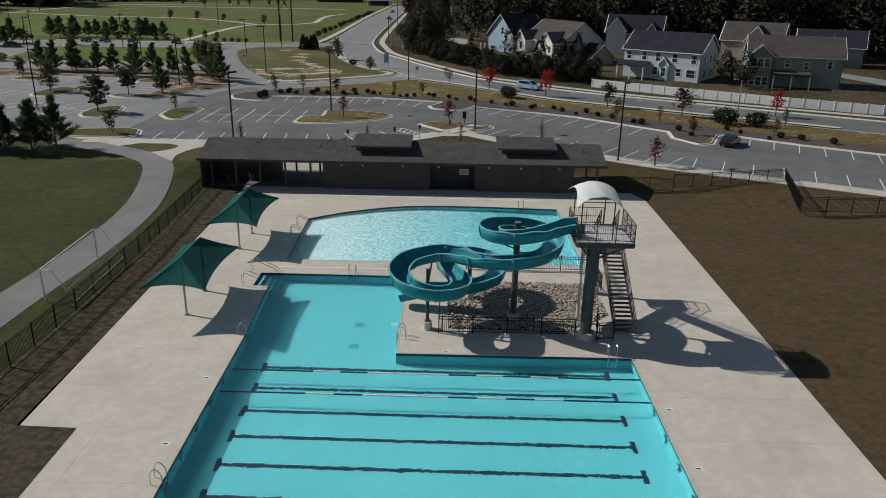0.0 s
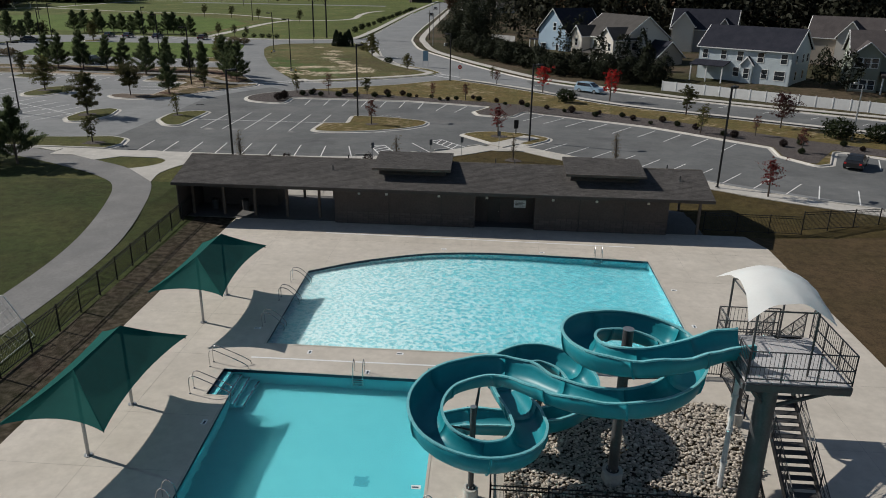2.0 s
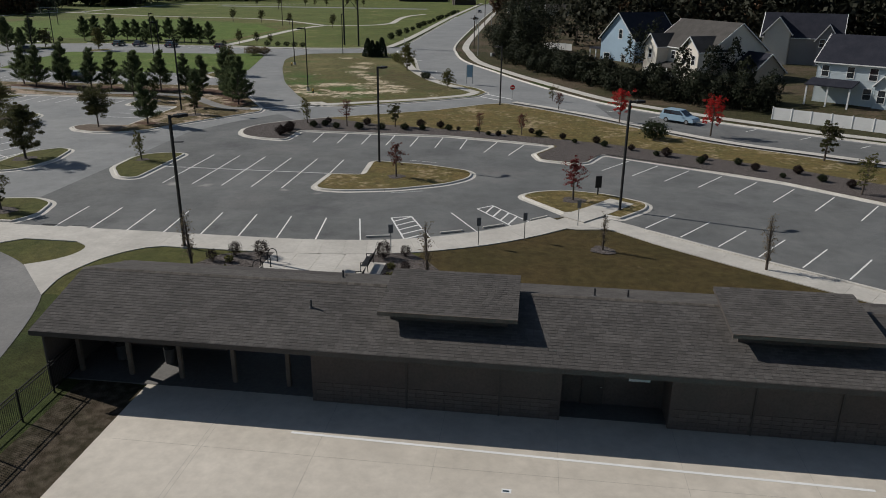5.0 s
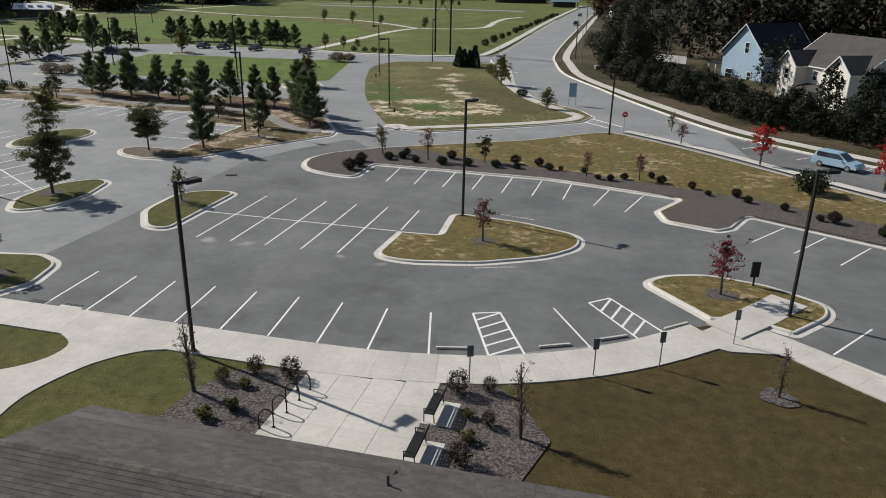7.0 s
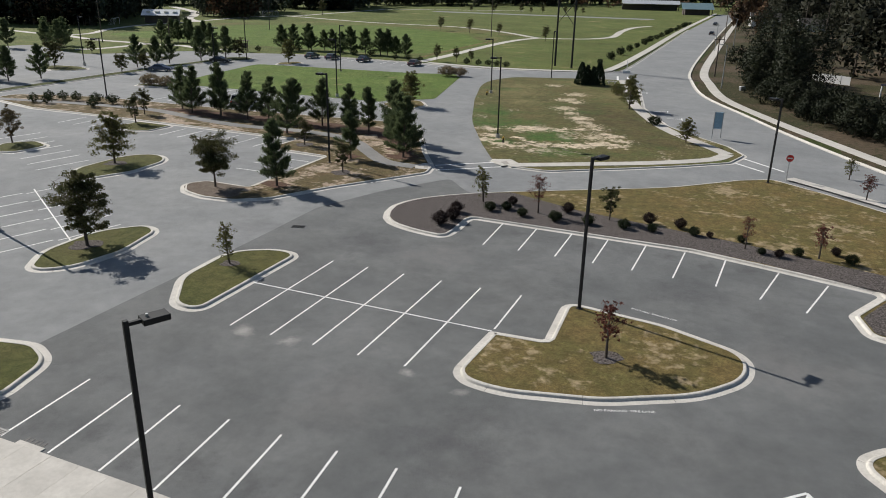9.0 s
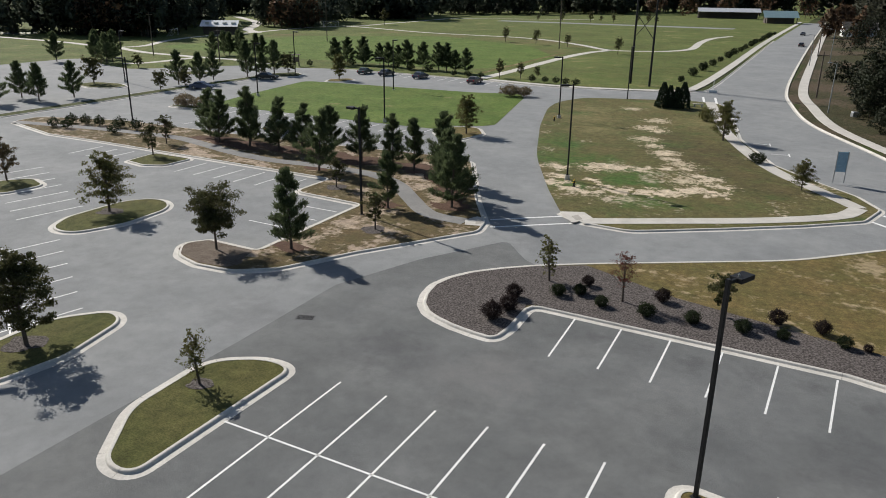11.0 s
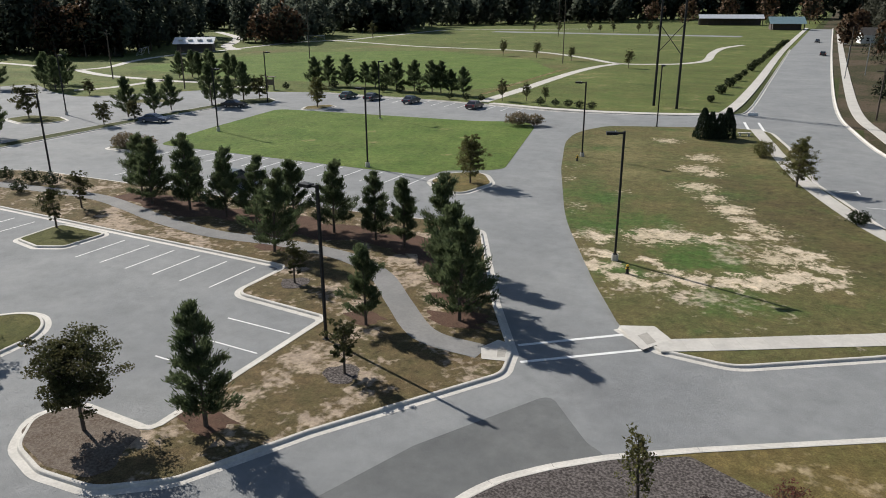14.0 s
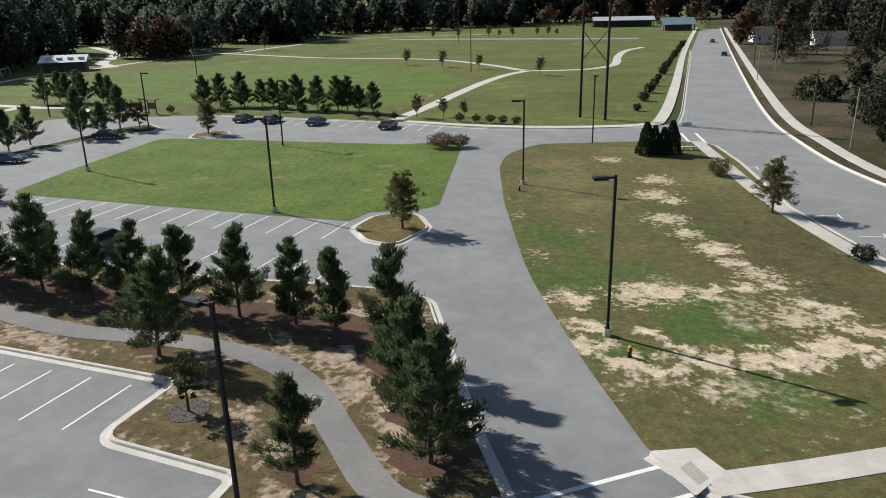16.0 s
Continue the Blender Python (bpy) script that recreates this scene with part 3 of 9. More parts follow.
# asphalt: parking lots, access roads and the main road in one sheet
edge = [(-120, 95.2), (-45, 95.2), (-18, 95.2), (-14.6, 95.7), (-11.5, 96.5), (-6.4, 98.9), (-3.9, 100.6), (-0.3, 103.8), (3.5, 104.3), (6.2, 101.5), (11.3, 97.6), (18.4, 92.5), (25.5, 87.2), (39.1, 80.4), (52, 74), (140, 30), (170, 62), (43, 134.5), (24, 146.7), (12, 157), (4.9, 165.6), (-5.1, 184.5), (-12, 200), (-19.6, 217.9), (-23.6, 237), (-26.1, 257.9), (-27.8, 308), (-30, 420), (-33, 620), (-44, 620), (-43, 420), (-40.3, 306), (-39.3, 256), (-41, 246.5), (-44, 244), (-68, 238), (-90, 240.5), (-125, 241), (-138, 236), (-149, 233.6), (-158, 220), (-164, 213.6), (-177, 217), (-196, 226), (-196, 150)]
setting(Shape().flat(rounded(ccw(edge), 4.0, 2.0), LOT).make("road", ASPHALT_OLD), "worn grey asphalt of roads and parking lots", "road")
# newer, darker surface of the lot by the pool house
patch([(-43.9, 95.3), (-18, 95.3), (-11.5, 96.6), (-3.9, 100.7), (0, 104), (6.4, 101.6), (18.4, 92.6), (39.1, 80.5), (52, 74.2), (62, 90), (41.5, 103.5), (33, 106), (20.6, 117), (4.9, 126), (-1, 129.8), (-13, 133.2), (-30.5, 134.5), (-33.6, 140.9), (-34.6, 141.4), (-37.6, 144.8, 0.5), (-41.6, 137.6), (-44.1, 130.4), (-43.9, 121)], 2.0, ASPHALT, "dark newer asphalt of the parking lot", "parking_lot", LOT + 0.004, "road")

# darker overlay of the main road before the houses
patch([(6.0, 162.4), (12, 155.9), (24, 145.7), (43, 133.5), (120, 89.6), (118, 76.6), (60, 111.8), (38, 124.0), (29.7, 129.4), (18.6, 136.6), (8.2, 147.6)], 0.5, ASPHALT, "dark newer asphalt on the main road", "main_road", LOT + 0.004, "road")
# islands and lawns with kerbs
island([(-38.6, 108.8), (-38.6, 120.0), (-41.0, 120.3), (-44.1, 118.4), (-43.8, 112.6), (-41.0, 108.7)], 4.0, TURF, "yellow-green grass island in the parking lot")
island([(-22.2, 114.2, 0.3), (-19.05, 114.4, 0.2), (-19.4, 120.2, 1.0), (-13.1, 119.4), (-8.1, 117.4), (-7.9, 114.3), (-10.2, 111.4), (-14.6, 108.9), (-19.6, 107.6), (-22.5, 108.2)], 7.0, DRY, "dry yellow grass island with a small tree")
island([(-4.3, 109.0), (-2.5, 111.0), (0.3, 112.0), (4.1, 111.2), (7.6, 108.7), (7.3, 106.6), (4.6, 103.3, 0.6), (2.0, 104.6, 0.3), (-0.1, 104.0, 0.4)], 3.5, DRY, "dry grass island crossed by a footpath")
island([(-53.6, 108.6), (-50.9, 110.4), (-50.2, 114.7), (-51.4, 119.6), (-53.6, 120.4), (-56.2, 117.4), (-56.0, 112.0)], 4.0, TURF, "grass island with a tall oak")
island([(-71.9, 127.9), (-68.6, 127.9), (-66.8, 132.3), (-67.2, 138.0), (-70.7, 140.0), (-73.6, 137.6), (-73.6, 131)], 4.0, TURF, "grass island with a tree")
island([(-88.3, 131.2), (-84.5, 132.6), (-84.0, 137.2), (-88.1, 138.6), (-90.6, 135.6)], 1.6, TURF, "grass island with a small tree")
island([(-86.8, 148.0), (-83.1, 147.4), (-80.6, 148.6), (-80.4, 153.3), (-87.4, 153.4)], 1.0, TURF, "grass island with a small tree")
island([(-70, 95.3), (-41.4, 95.3, 0.5), (-40.4, 97.6), (-41.4, 101.2), (-43.8, 102.3), (-49, 101.2), (-70, 99.0)], 2.4, TURF, "grass strip at the edge of the parking lot")
D = [(-57.9, 128.7), (-55.1, 127.9), (-51.7, 128.2), (-49.0, 130.3), (-46.1, 136.0), (-40.1, 145.5, 2.0), (-40.7, 148.2, 1.0), (-44.5, 154.4), (-49.2, 163.3), (-52.0, 168.6, 2.0), (-55.5, 169.9, 2.0), (-80, 167.4), (-108, 166.5), (-122, 162), (-121, 156.5), (-108, 153.4), (-97.5, 153.6), (-62.1, 153.1, 0.4), (-62.1, 147.3, 1.6), (-53.9, 146.8, 0.3), (-53.6, 133.2, 0.3), (-58.4, 133.3, 1.0), (-60.0, 131.2)]
island(D, 2.5, PINEBED, "patchy dry grass and pine straw among young pines", "pine_verge")
island([(-109, 184.3), (-74.6, 184.4), (-66.6, 184.6, 0.5), (-66.0, 187.8, 0.5), (-61.5, 190.3, 0.8), (-60.2, 192), (-67.2, 220.3), (-70.2, 225.2), (-78, 222), (-103, 219.8), (-116, 218.4), (-112, 196)], 2.0, LAWN, "bright green mown lawn between parking rows", "lawn", LOT - 0.1, False, step=1.0)
island([(-65.6, 182.2), (-62.5, 178.9), (-59.1, 178.3), (-57.9, 184.4), (-61.3, 189.5), (-65.3, 187.0)], 2.6, DRY, "kerbed corner of dry grass with an olive tree")
E_FIELD = [(-36.6, 154.5), (-33.6, 152.4, 1.5), (-29.6, 152.2), (-22.8, 156.9), (-17, 161.2), (-12.2, 165.4, 1.5), (-10.9, 170, 1.5), (-13.0, 174.5), (-16.8, 178.8), (-21.7, 185.2), (-27.4, 200), (-31.3, 220), (-34.6, 232.0, 3.0), (-39.4, 232.8), (-46, 230.7), (-57.5, 226.3, 4.0), (-60.1, 219, 20), (-59.1, 211, 40), (-54.1, 194.6, 90), (-47, 175, 90), (-40.2, 161.1, 60)]
island(E_FIELD, 2.5, SANDY, "patchy grass field with bare sandy soil", "grass_field", kerbed=False, step=1.0)
field_line = rounded(ccw(E_FIELD), 2.5, 1.0)
south = [p for p in field_line if p[0] > -37.2 and p[1] < 236 and not (p[0] < -33.5 and p[1] > 156 and p[1] < 225)]
turn = min(range(len(south)), key=lambda i: math.dist(south[i], (-36.6, 154.5)))
south = south[turn:] + south[:turn]
south = south[:max(range(len(south)), key=lambda i: south[i][1]) + 1]
kerb_along(shifted(south, -0.6, False), False)
VERGE = [(-38.61, 133.64, 2), (-38.27, 131.79, 2), (-37.63, 130.27, 2), (-36.61, 129.12, 2), (-35.51, 128.55, 2), (-34.23, 128.1, 2), (-32.66, 127.79, 2), (-31.26, 127.67, 2), (-30.65, 128.37, 2), (-30.5, 129.97, 2), (-30.67, 133.21, 0.4), (-13, 133.0), (-8, 131.8), (-0.8, 129.9, 0.4), (-3.0, 125.6, 1.2), (-2.3, 122.6, 1.2), (2, 121.2, 0.8), (3.4, 122.4, 0.8), (4.9, 126.1, 0.4), (13, 121.6), (20.6, 117.1), (32.2, 106.6, 0.4), (31.6, 102.2, 1.0), (34.3, 97.4, 1.2), (36.6, 98.6, 0.8), (39.6, 105.2, 0.5), (48.2, 98.6), (56.7, 93.6), (75, 82), (130, 52), (140, 62), (60, 110.5), (38, 122.8), (29.7, 128.0), (18, 135.2), (4.3, 149.6), (-2.5, 156.0), (-7.6, 160.0, 1.5), (-11.0, 157.8), (-17.1, 151.6, 20), (-30.22, 143.28, 10), (-33.6, 140.93, 10), (-35.68, 139.07, 10), (-37.33, 137.23, 10), (-38.22, 135.48, 10)]
island(VERGE, 2.0, DRY, "dry grass verge between the parking lot and the main road", "grass_verge", step=0.7)
island([(-128.6, 158), (-130.2, 190), (-130.3, 215), (-130.5, 225), (-127.6, 230), (-122.6, 226.6), (-121.4, 223.4), (-126.4, 217), (-126.9, 203), (-126.2, 190), (-125, 158)], 1.0, GRASS, "narrow grass median in the far parking lot", "median")
island([(-111.6, 218.6), (-113.6, 223.0), (-111, 227.0), (-108.2, 226.0), (-107.6, 221.4)], 1.4, DRY, "small grass island with a thin tree")
island([(-150, 188), (-150, 193.5), (-143, 194.5), (-138, 192.4), (-138.6, 188.2), (-143, 186.4)], 2.0, TURF, "grass island with a broad tree in the far parking lot")
island([(-151, 212), (-148, 218), (-142, 219), (-139, 216.4), (-145, 211)], 2.0, TURF, "low grass island in the far parking lot")
island([(-114, 178.5), (-107, 178.8), (-105, 181.8), (-113, 182)], 1.2, GRASS, "island with clipped shrubs")

# mulch beds
LITTER = surface("leaf_litter", ((0.15, 0.122, 0.1), (0.1, 0.074, 0.056), (0.25, 0.215, 0.18)), 0.97, (0.9, 8.0), 1.0, 20, amounts=(0.5, 0.6), spec=0.1)
patch([(-59.2, 131.2), (-58.6, 130.0), (-57.4, 129.3), (-55.1, 128.7), (-52.7, 128.95), (-52.2, 130.0), (-52.9, 131.0), (-53.4, 132.6), (-58.3, 132.7)], 0.5, LITTER, "grey-brown leaf litter and mulch under an oak", "mulch_bed", LOT + 0.136)
patch([(-33.21, 140.44), (-35.23, 138.62), (-36.81, 136.87), (-37.63, 135.27), (-37.98, 133.63), (-37.67, 131.97), (-37.1, 130.61), (-36.22, 129.62), (-35.26, 129.13), (-34.06, 128.71), (-32.57, 128.41), (-31.5, 128.25), (-31.23, 128.62), (-31.13, 129.98), (-31.28, 133.75), (-13, 133.62), (-8, 132.6), (0.1, 130.0), (-2.2, 125.3), (-1.7, 123.2), (2.1, 121.95), (3.0, 123.1), (4.7, 126.6), (21, 117.6), (33, 107), (32.4, 102.2), (34.6, 98.6), (39.4, 106.2), (57, 94.6), (85, 78), (88, 81), (60, 98.5), (40, 110.5), (24, 122.5), (6, 132.0), (-9.8, 136.6), (-23, 139.4), (-30.2, 142.3)], 0.4, MULCH, "purple-brown bark mulch bed with shrubs", "mulch_bed", LOT + 0.145)
patch([(-24.6, 86.6), (-24.4, 89.5), (-23.3, 91.6), (-20.6, 92.6), (-18.9, 92.1), (-18.7, 91.3), (-19.6, 90.4), (-19.85, 87.0), (-19.85, 86.2)], 0.3, MULCH, "purple-brown mulch bed with bicycle stands beside it", "mulch_bed", LOT + 0.044)
patch([(-13.4, 92.9), (-10.9, 94.0), (-9.2, 92.2), (-7.6, 89.8), (-8.6, 86.2), (-13.4, 86.2)], 0.3, MULCH, "purple-brown mulch bed beside the benches", "mulch_bed", LOT + 0.044)
for i, (x, y, r) in enumerate(((-15.4, 113.6, 0.8), (-42.1, 116.0, 0.65), (0.9, 108.3, 1.0), (2.5, 96.4, 0.85), (-48.3, 141.5, 1.0), (-59.0, 151.0, 1.0), (-53.9, 114.4, 1.1), (-71.3, 134, 1.1), (-44.2, 98, 1.1))):
    ring = [(x + r * (1 + 0.18 * math.sin(3 * q + i) + 0.1 * math.sin(7 * q)) * math.cos(q), y + r * (1 + 0.15 * math.sin(2 * q + i)) * math.sin(q)) for q in [k * math.pi / 12 for k in range(24)]]
    setting(Shape().flat(ring, LOT + (0.145 if i != 3 else 0.045)).make("mulch_ring", MULCH), "ring of mulch at the foot of a tree", "ground")
for x, y, r in ((-51.2, 148.2, 1.3), (-45.7, 150.8, 1.9), (-47.9, 154, 1.6), (-50.6, 158.6, 1.5), (-51.4, 134.6, 1.5), (-55.6, 160.8, 1.4), (-59.6, 162.4, 1.5), (-64, 163.2, 1.6), (-68.8, 163.8, 1.6), (-73, 163, 2.0), (-79.5, 162.6, 2.2), (-85.4, 163, 2.2), (-65.6, 156.6, 1.4), (-49, 156.5, 1.8)):
    ring = [(x + r * (1 + 0.3 * math.sin(3 * q + x) + 0.2 * math.sin(7 * q + y) + 0.12 * math.sin(11 * q)) * math.cos(q), y + 0.7 * r * (1 + 0.2 * math.sin(2 * q + y)) * math.sin(q)) for q in [k * math.pi / 12 for k in range(24)]]
    setting(Shape().flat(ring, LOT + 0.14).make("straw_ring", STRAW), "rust-brown pine straw under a pine", "ground")
straw = [(-91 + 1.6 * k, 160.4 - 0.5 * math.sin(1.9 * k) + 0.6 * math.sin(0.7 * k)) for k in range(24)] + [(-53.2, 158.6), (-50, 156.6), (-47.2, 152.6), (-46.2, 149.8), (-44.6, 150.2), (-46.4, 154.4), (-49.4, 159.6), (-53, 163.4)] + [(-55 - 1.6 * k, 164.0 + 0.6 * math.sin(1.7 * k) + 0.4 * math.sin(3.1 * k)) for k in range(23)]
setting(Shape().flat(rounded(ccw(straw), 0.5), LOT + 0.134).make("straw_litter", STRAW), "dark rust-brown needle litter under a row of pines", "ground")
# grounds round the pool
patch([(21.2, 14), (60, 14), (60, 72), (36, 75.5), (19, 75.9), (21.4, 73.5)], 0.1, BROWN, "flat brown dormant grass beside the pool deck", "dormant_lawn", -0.03)
patch([(-24.4, 14), (-20.0, 14), (-20.0, 75.5), (-23.9, 77), (-23.3, 55)], 0.2, DIRT_DARK, "bare dirt strip between pool deck and fence", "dirt_strip", -0.03)
patch([(-24, 12), (-16.9, 12), (-16.9, 31.1), (-22, 31.3)], 0.1, DIRT, "bare earth where the deck steps back", "dirt_corner", 0.006)


# ---- footpaths ----
def slabs(name, path, width, z, length, label, material=CONCRETE, thick=0.1):
    """A footpath laid as separate slabs with open joints between them."""
    root = thing(name, Matrix(), label, "footpath", kind="structure")
    left, right = shifted(path, width / 2, False), shifted(path, -width / 2, False)
    def along(line):
        d = [0.0]
        for a, b in zip(line, line[1:]):
            d.append(d[-1] + math.dist(a, b))
        return d
    mid = along(path)
    count = max(1, round(mid[-1] / length))
    def at(line, t):
        return (np.interp(t, mid, [p[0] for p in line]), np.interp(t, mid, [p[1] for p in line]))
    for i in range(count):
        a, b = mid[-1] * i / count + 0.005, mid[-1] * (i + 1) / count - 0.005
        q = [at(left, a), at(right, a), at(right, b), at(left, b)]
        Shape().prism(ccw(q), z - thick, z + random.uniform(-0.002, 0.002)).make("slab", material, root)
    setting(ribbon(path, width - 0.03, z - 0.02).make(name + "_joints", JOINT), "grey joints under the footpath slabs", "joint")
    return root


south_walk = curve([(-46, 93.9), (-40, 93.85), (-30, 93.85), (-20, 93.85), (-15, 94.3), (-11, 95.2), (-7, 97.0), (-3.6, 99.3), (-0.2, 102.4)], 6)
slabs("sidewalk", south_walk, 2.85, LOT + 0.06, 1.6, "pale concrete sidewalk along the parking lot")
slabs("sidewalk", curve([(0.3, 102.2), (3.4, 102.3), (8, 98.3), (16, 92.2), (26, 85.2), (40, 78.3), (60, 68)], 6), 2.2, LOT + 0.06, 1.6, "pale concrete sidewalk along the parking lot")
slabs("sidewalk", [(0.6, 103.0), (2.8, 105.6), (5.0, 108.6)], 2.3, LOT + 0.15, 1.6, "pale concrete footpath crossing a grass island")
for quad in (curve([(-27.6, 92.55), (-29.2, 91.8), (-30.6, 90.1), (-31.4, 87.9), (-31.6, 86.2), (-31.2, 83.8)], 5) + curve([(-35.2, 87.9), (-33.9, 88.9), (-33.1, 90.2), (-33.2, 91.6), (-34.6, 92.55)], 5), [(-1.8, 101.3), (0.5, 104.0), (2.4, 104.3), (4.4, 103.0), (3.2, 101.0), (0.8, 100.6)], [(-46.2, 95.1), (-48.4, 94.9), (-46.2, 93.9)], [(-43.7, 92.6), (-40.3, 90.7), (-38.1, 92.6)]):
    apron = Shape().prism(ccw(quad), -0.1, 0.0).make("path_apron", CONCRETE)
    for v in apron.data.vertices:
        v.co.z += ground_height(v.co.x, v.co.y) + (0.045 if v.co.y < 92 else 0.062)
    setting(apron, "pale concrete apron where sidewalk and trail meet", "footpath")
plaza_ramp = thing("plaza_ramp", Matrix(), "pale concrete ramp down to the pool house", "footpath", kind="structure")
for i in range(4):
    slabs("plaza_paving", [(-19.1 + 1.65 * i, 86.0), (-19.1 + 1.65 * i, (92.5, 92.55, 92.75, 93.1)[i])], 1.63, LOT + 0.05, 2.35, "pale concrete paving before the pool house")
for i in range(4):
    x0, x1 = -19.91 + 1.65 * i, -18.29 + 1.65 * i
    Shape().add([(x0, 83.0, 0.05), (x1, 83.0, 0.05), (x1, 85.98, 0.75), (x0, 85.98, 0.75), (x0, 83.0, -0.1), (x1, 83.0, -0.1), (x1, 85.98, 0.6), (x0, 85.98, 0.6)], [(0, 1, 2, 3), (7, 6, 5, 4), (0, 4, 5, 1), (1, 5, 6, 2), (2, 6, 7, 3), (3, 7, 4, 0)]).make("slab", CONCRETE, plaza_ramp)
setting(ribbon(curve([(-62, 98), (-52, 94.3), (-46.2, 92.0), (-41.1, 89.4), (-36.4, 86.7), (-32.7, 83.1), (-30.2, 76), (-28.4, 67), (-27.9, 56), (-28.5, 44), (-29, 25), (-30, -20)], 10), 3.3, 0).make("trail", TRAIL), "smooth grey asphalt trail curving through grass", "path")
for ob in [o for o in scene.objects if o.name == "trail"]:
    for v in ob.data.vertices:
        v.co.z = ground_height(v.co.x, v.co.y) + 0.03
setting(ribbon(curve([(-42.6, 147.3), (-46.6, 147.8), (-50.4, 151.2), (-53.9, 154.7), (-57.4, 156.8), (-61.2, 157.6), (-66, 157.7), (-72.8, 157.0), (-80, 158.0), (-86, 159.6), (-93, 160.8), (-106, 159.6), (-120, 157)], 8), 1.75, LOT + 0.15).make("trail", TRAIL), "narrow grey asphalt path winding among pines", "path")
slabs("sidewalk", curve([(-33.9, 152.7), (-30.35, 154.7), (-26.7, 156.9), (-20, 161.0), (-14.2, 165.8), (-12.6, 169.6)], 6), 1.6, LOT + 0.15, 1.6, "pale concrete sidewalk along the access road")
setting(ribbon(curve([(-12.6, 169.6), (-15.6, 174), (-20.5, 181), (-24.5, 189.5), (-29.2, 203), (-33.8, 222), (-36.5, 233)], 8), 1.7, LOT + 0.15).make("sidewalk", CONCRETE), "pale sidewalk along the main road", "footpath")
setting(ribbon(curve([(-84, 241.5), (-70, 239.8), (-56, 241.5), (-45, 246.2), (-42.6, 254), (-42.8, 300), (-45.4, 420), (-46.5, 620)], 8), 2.0, LOT + 0.14, lift=0.01).make("sidewalk", CONCRETE), "pale sidewalk along the main road", "footpath")
setting(ribbon(curve([(-30.0, 620), (-26.6, 420), (-24.4, 308), (-22.8, 258), (-20, 237), (-16, 217), (-8.6, 199), (-1.8, 185), (7.6, 167.5), (14.2, 160), (26, 149.6), (45, 137), (130, 92)], 8), 1.8, LOT + 0.1, lift=0.02).make("sidewalk", CONCRETE), "pale sidewalk beside the main road", "footpath")
setting(ribbon(curve([(-6.0, 160.6), (-1.2, 156.6), (6, 149.8), (18.5, 136.6), (30.2, 129.3), (60, 112)], 8), 1.4, LOT + 0.16).make("sidewalk", CONCRETE), "pale sidewalk beside the main road", "footpath")
kerb_along(curve([(170, 62), (100, 101), (43, 134.5), (24, 146.7), (12, 157), (4.9, 165.6), (-5.1, 184.5), (-12, 200), (-19.6, 217.9), (-23.6, 237), (-26.1, 257.9), (-27.8, 308), (-30, 420), (-33, 620)], 6)[::-1], False)
kerb_along(curve([(-43, 420), (-40.3, 306), (-39.3, 256), (-41, 246.8), (-46, 243.4), (-68, 237.6), (-90, 240.1), (-125, 240.8)], 6)[::-1], False)
kerb_along(curve([(6.3, 101.6), (11.3, 97.7), (18.4, 92.6), (25.5, 87.3), (39.1, 80.5), (60, 70.5)], 6)[::-1], False)
# kerb ramps with dark tactile plates
for quad, plate in (([(-36.6, 154.4), (-36.2, 153.9), (-35.3, 152.6), (-34.5, 151.7), (-33.3, 153.9), (-34.6, 155.3)], [(-35.2, 153.5), (-34.4, 152.5), (-34.0, 153.1), (-34.8, 154.2)]), ([(-42.9, 147.8), (-42.3, 146.5), (-40.9, 146.9), (-41.3, 148.2), (-41.8, 149.0), (-42.4, 149.2)], [(-42.0, 148.1), (-41.6, 147.1), (-41.2, 147.3), (-41.5, 148.3)])):
    patch(quad, 0.1, CONCRETE, "pale concrete kerb ramp at the crossing", "kerb_ramp", LOT + 0.154, "footpath")
    patch(plate, 0.02, JOINT, "dark tactile plate set in the kerb ramp", "tactile_plate", LOT + 0.159, "footpath")
# paths in the far fields
for path in ([(-330, 262), (-290, 259), (-246, 256.5), (-228, 253), (-216.5, 253.2), (-214.5, 262), (-224.2, 278.4), (-231, 296), (-233.6, 311), (-232.8, 323), (-235.2, 341), (-238, 361), (-239, 380), (-235.3, 396), (-229, 405), (-231, 431), (-232, 465), (-234, 497), (-228, 516), (-160, 560)],
             [(-216.5, 253.2), (-204.8, 248.5), (-192.8, 245.2), (-180.6, 244.4), (-168.2, 243.6), (-160.3, 244.4), (-150, 241.0), (-140, 243.0)],
             [(-175, 221), (-172.6, 224.1), (-171.6, 229.0), (-172.0, 237.8), (-172.6, 244.2)],
             [(-235, 397), (-225.6, 397), (-200.7, 387.6), (-176.6, 379), (-155.9, 376.8), (-132.7, 375), (-116.8, 367), (-99.7, 352.0), (-88.7, 339.5), (-82.7, 336), (-73.8, 339.0), (-68.2, 343.4), (-63.8, 353.8), (-63.6, 365.0), (-66.2, 392.1), (-66.4, 419.8), (-62, 440)],
             [(-86.8, 243), (-87.0, 261.7), (-87.9, 281.9), (-88.6, 305.8), (-87.6, 324), (-84.5, 336.5)]):
    setting(ribbon(curve(path, 8), 2.6, LOT + 0.02).make("field_path", CONCRETE), "pale concrete path across a grass field", "path")
patch([(-210, 262), (-160, 256), (-96, 258), (-90, 300), (-112, 336), (-160, 362), (-205, 330)], 8, LAWN, "broad green playing field", "playing_field", LOT + 0.006)
setting(ribbon([(-91.4, 254), (-92.8, 286), (-93.9, 317)], 1.3, LOT + 0.03).make("worn_line", DRY), "worn tan line along the edge of a playing field", "ground")
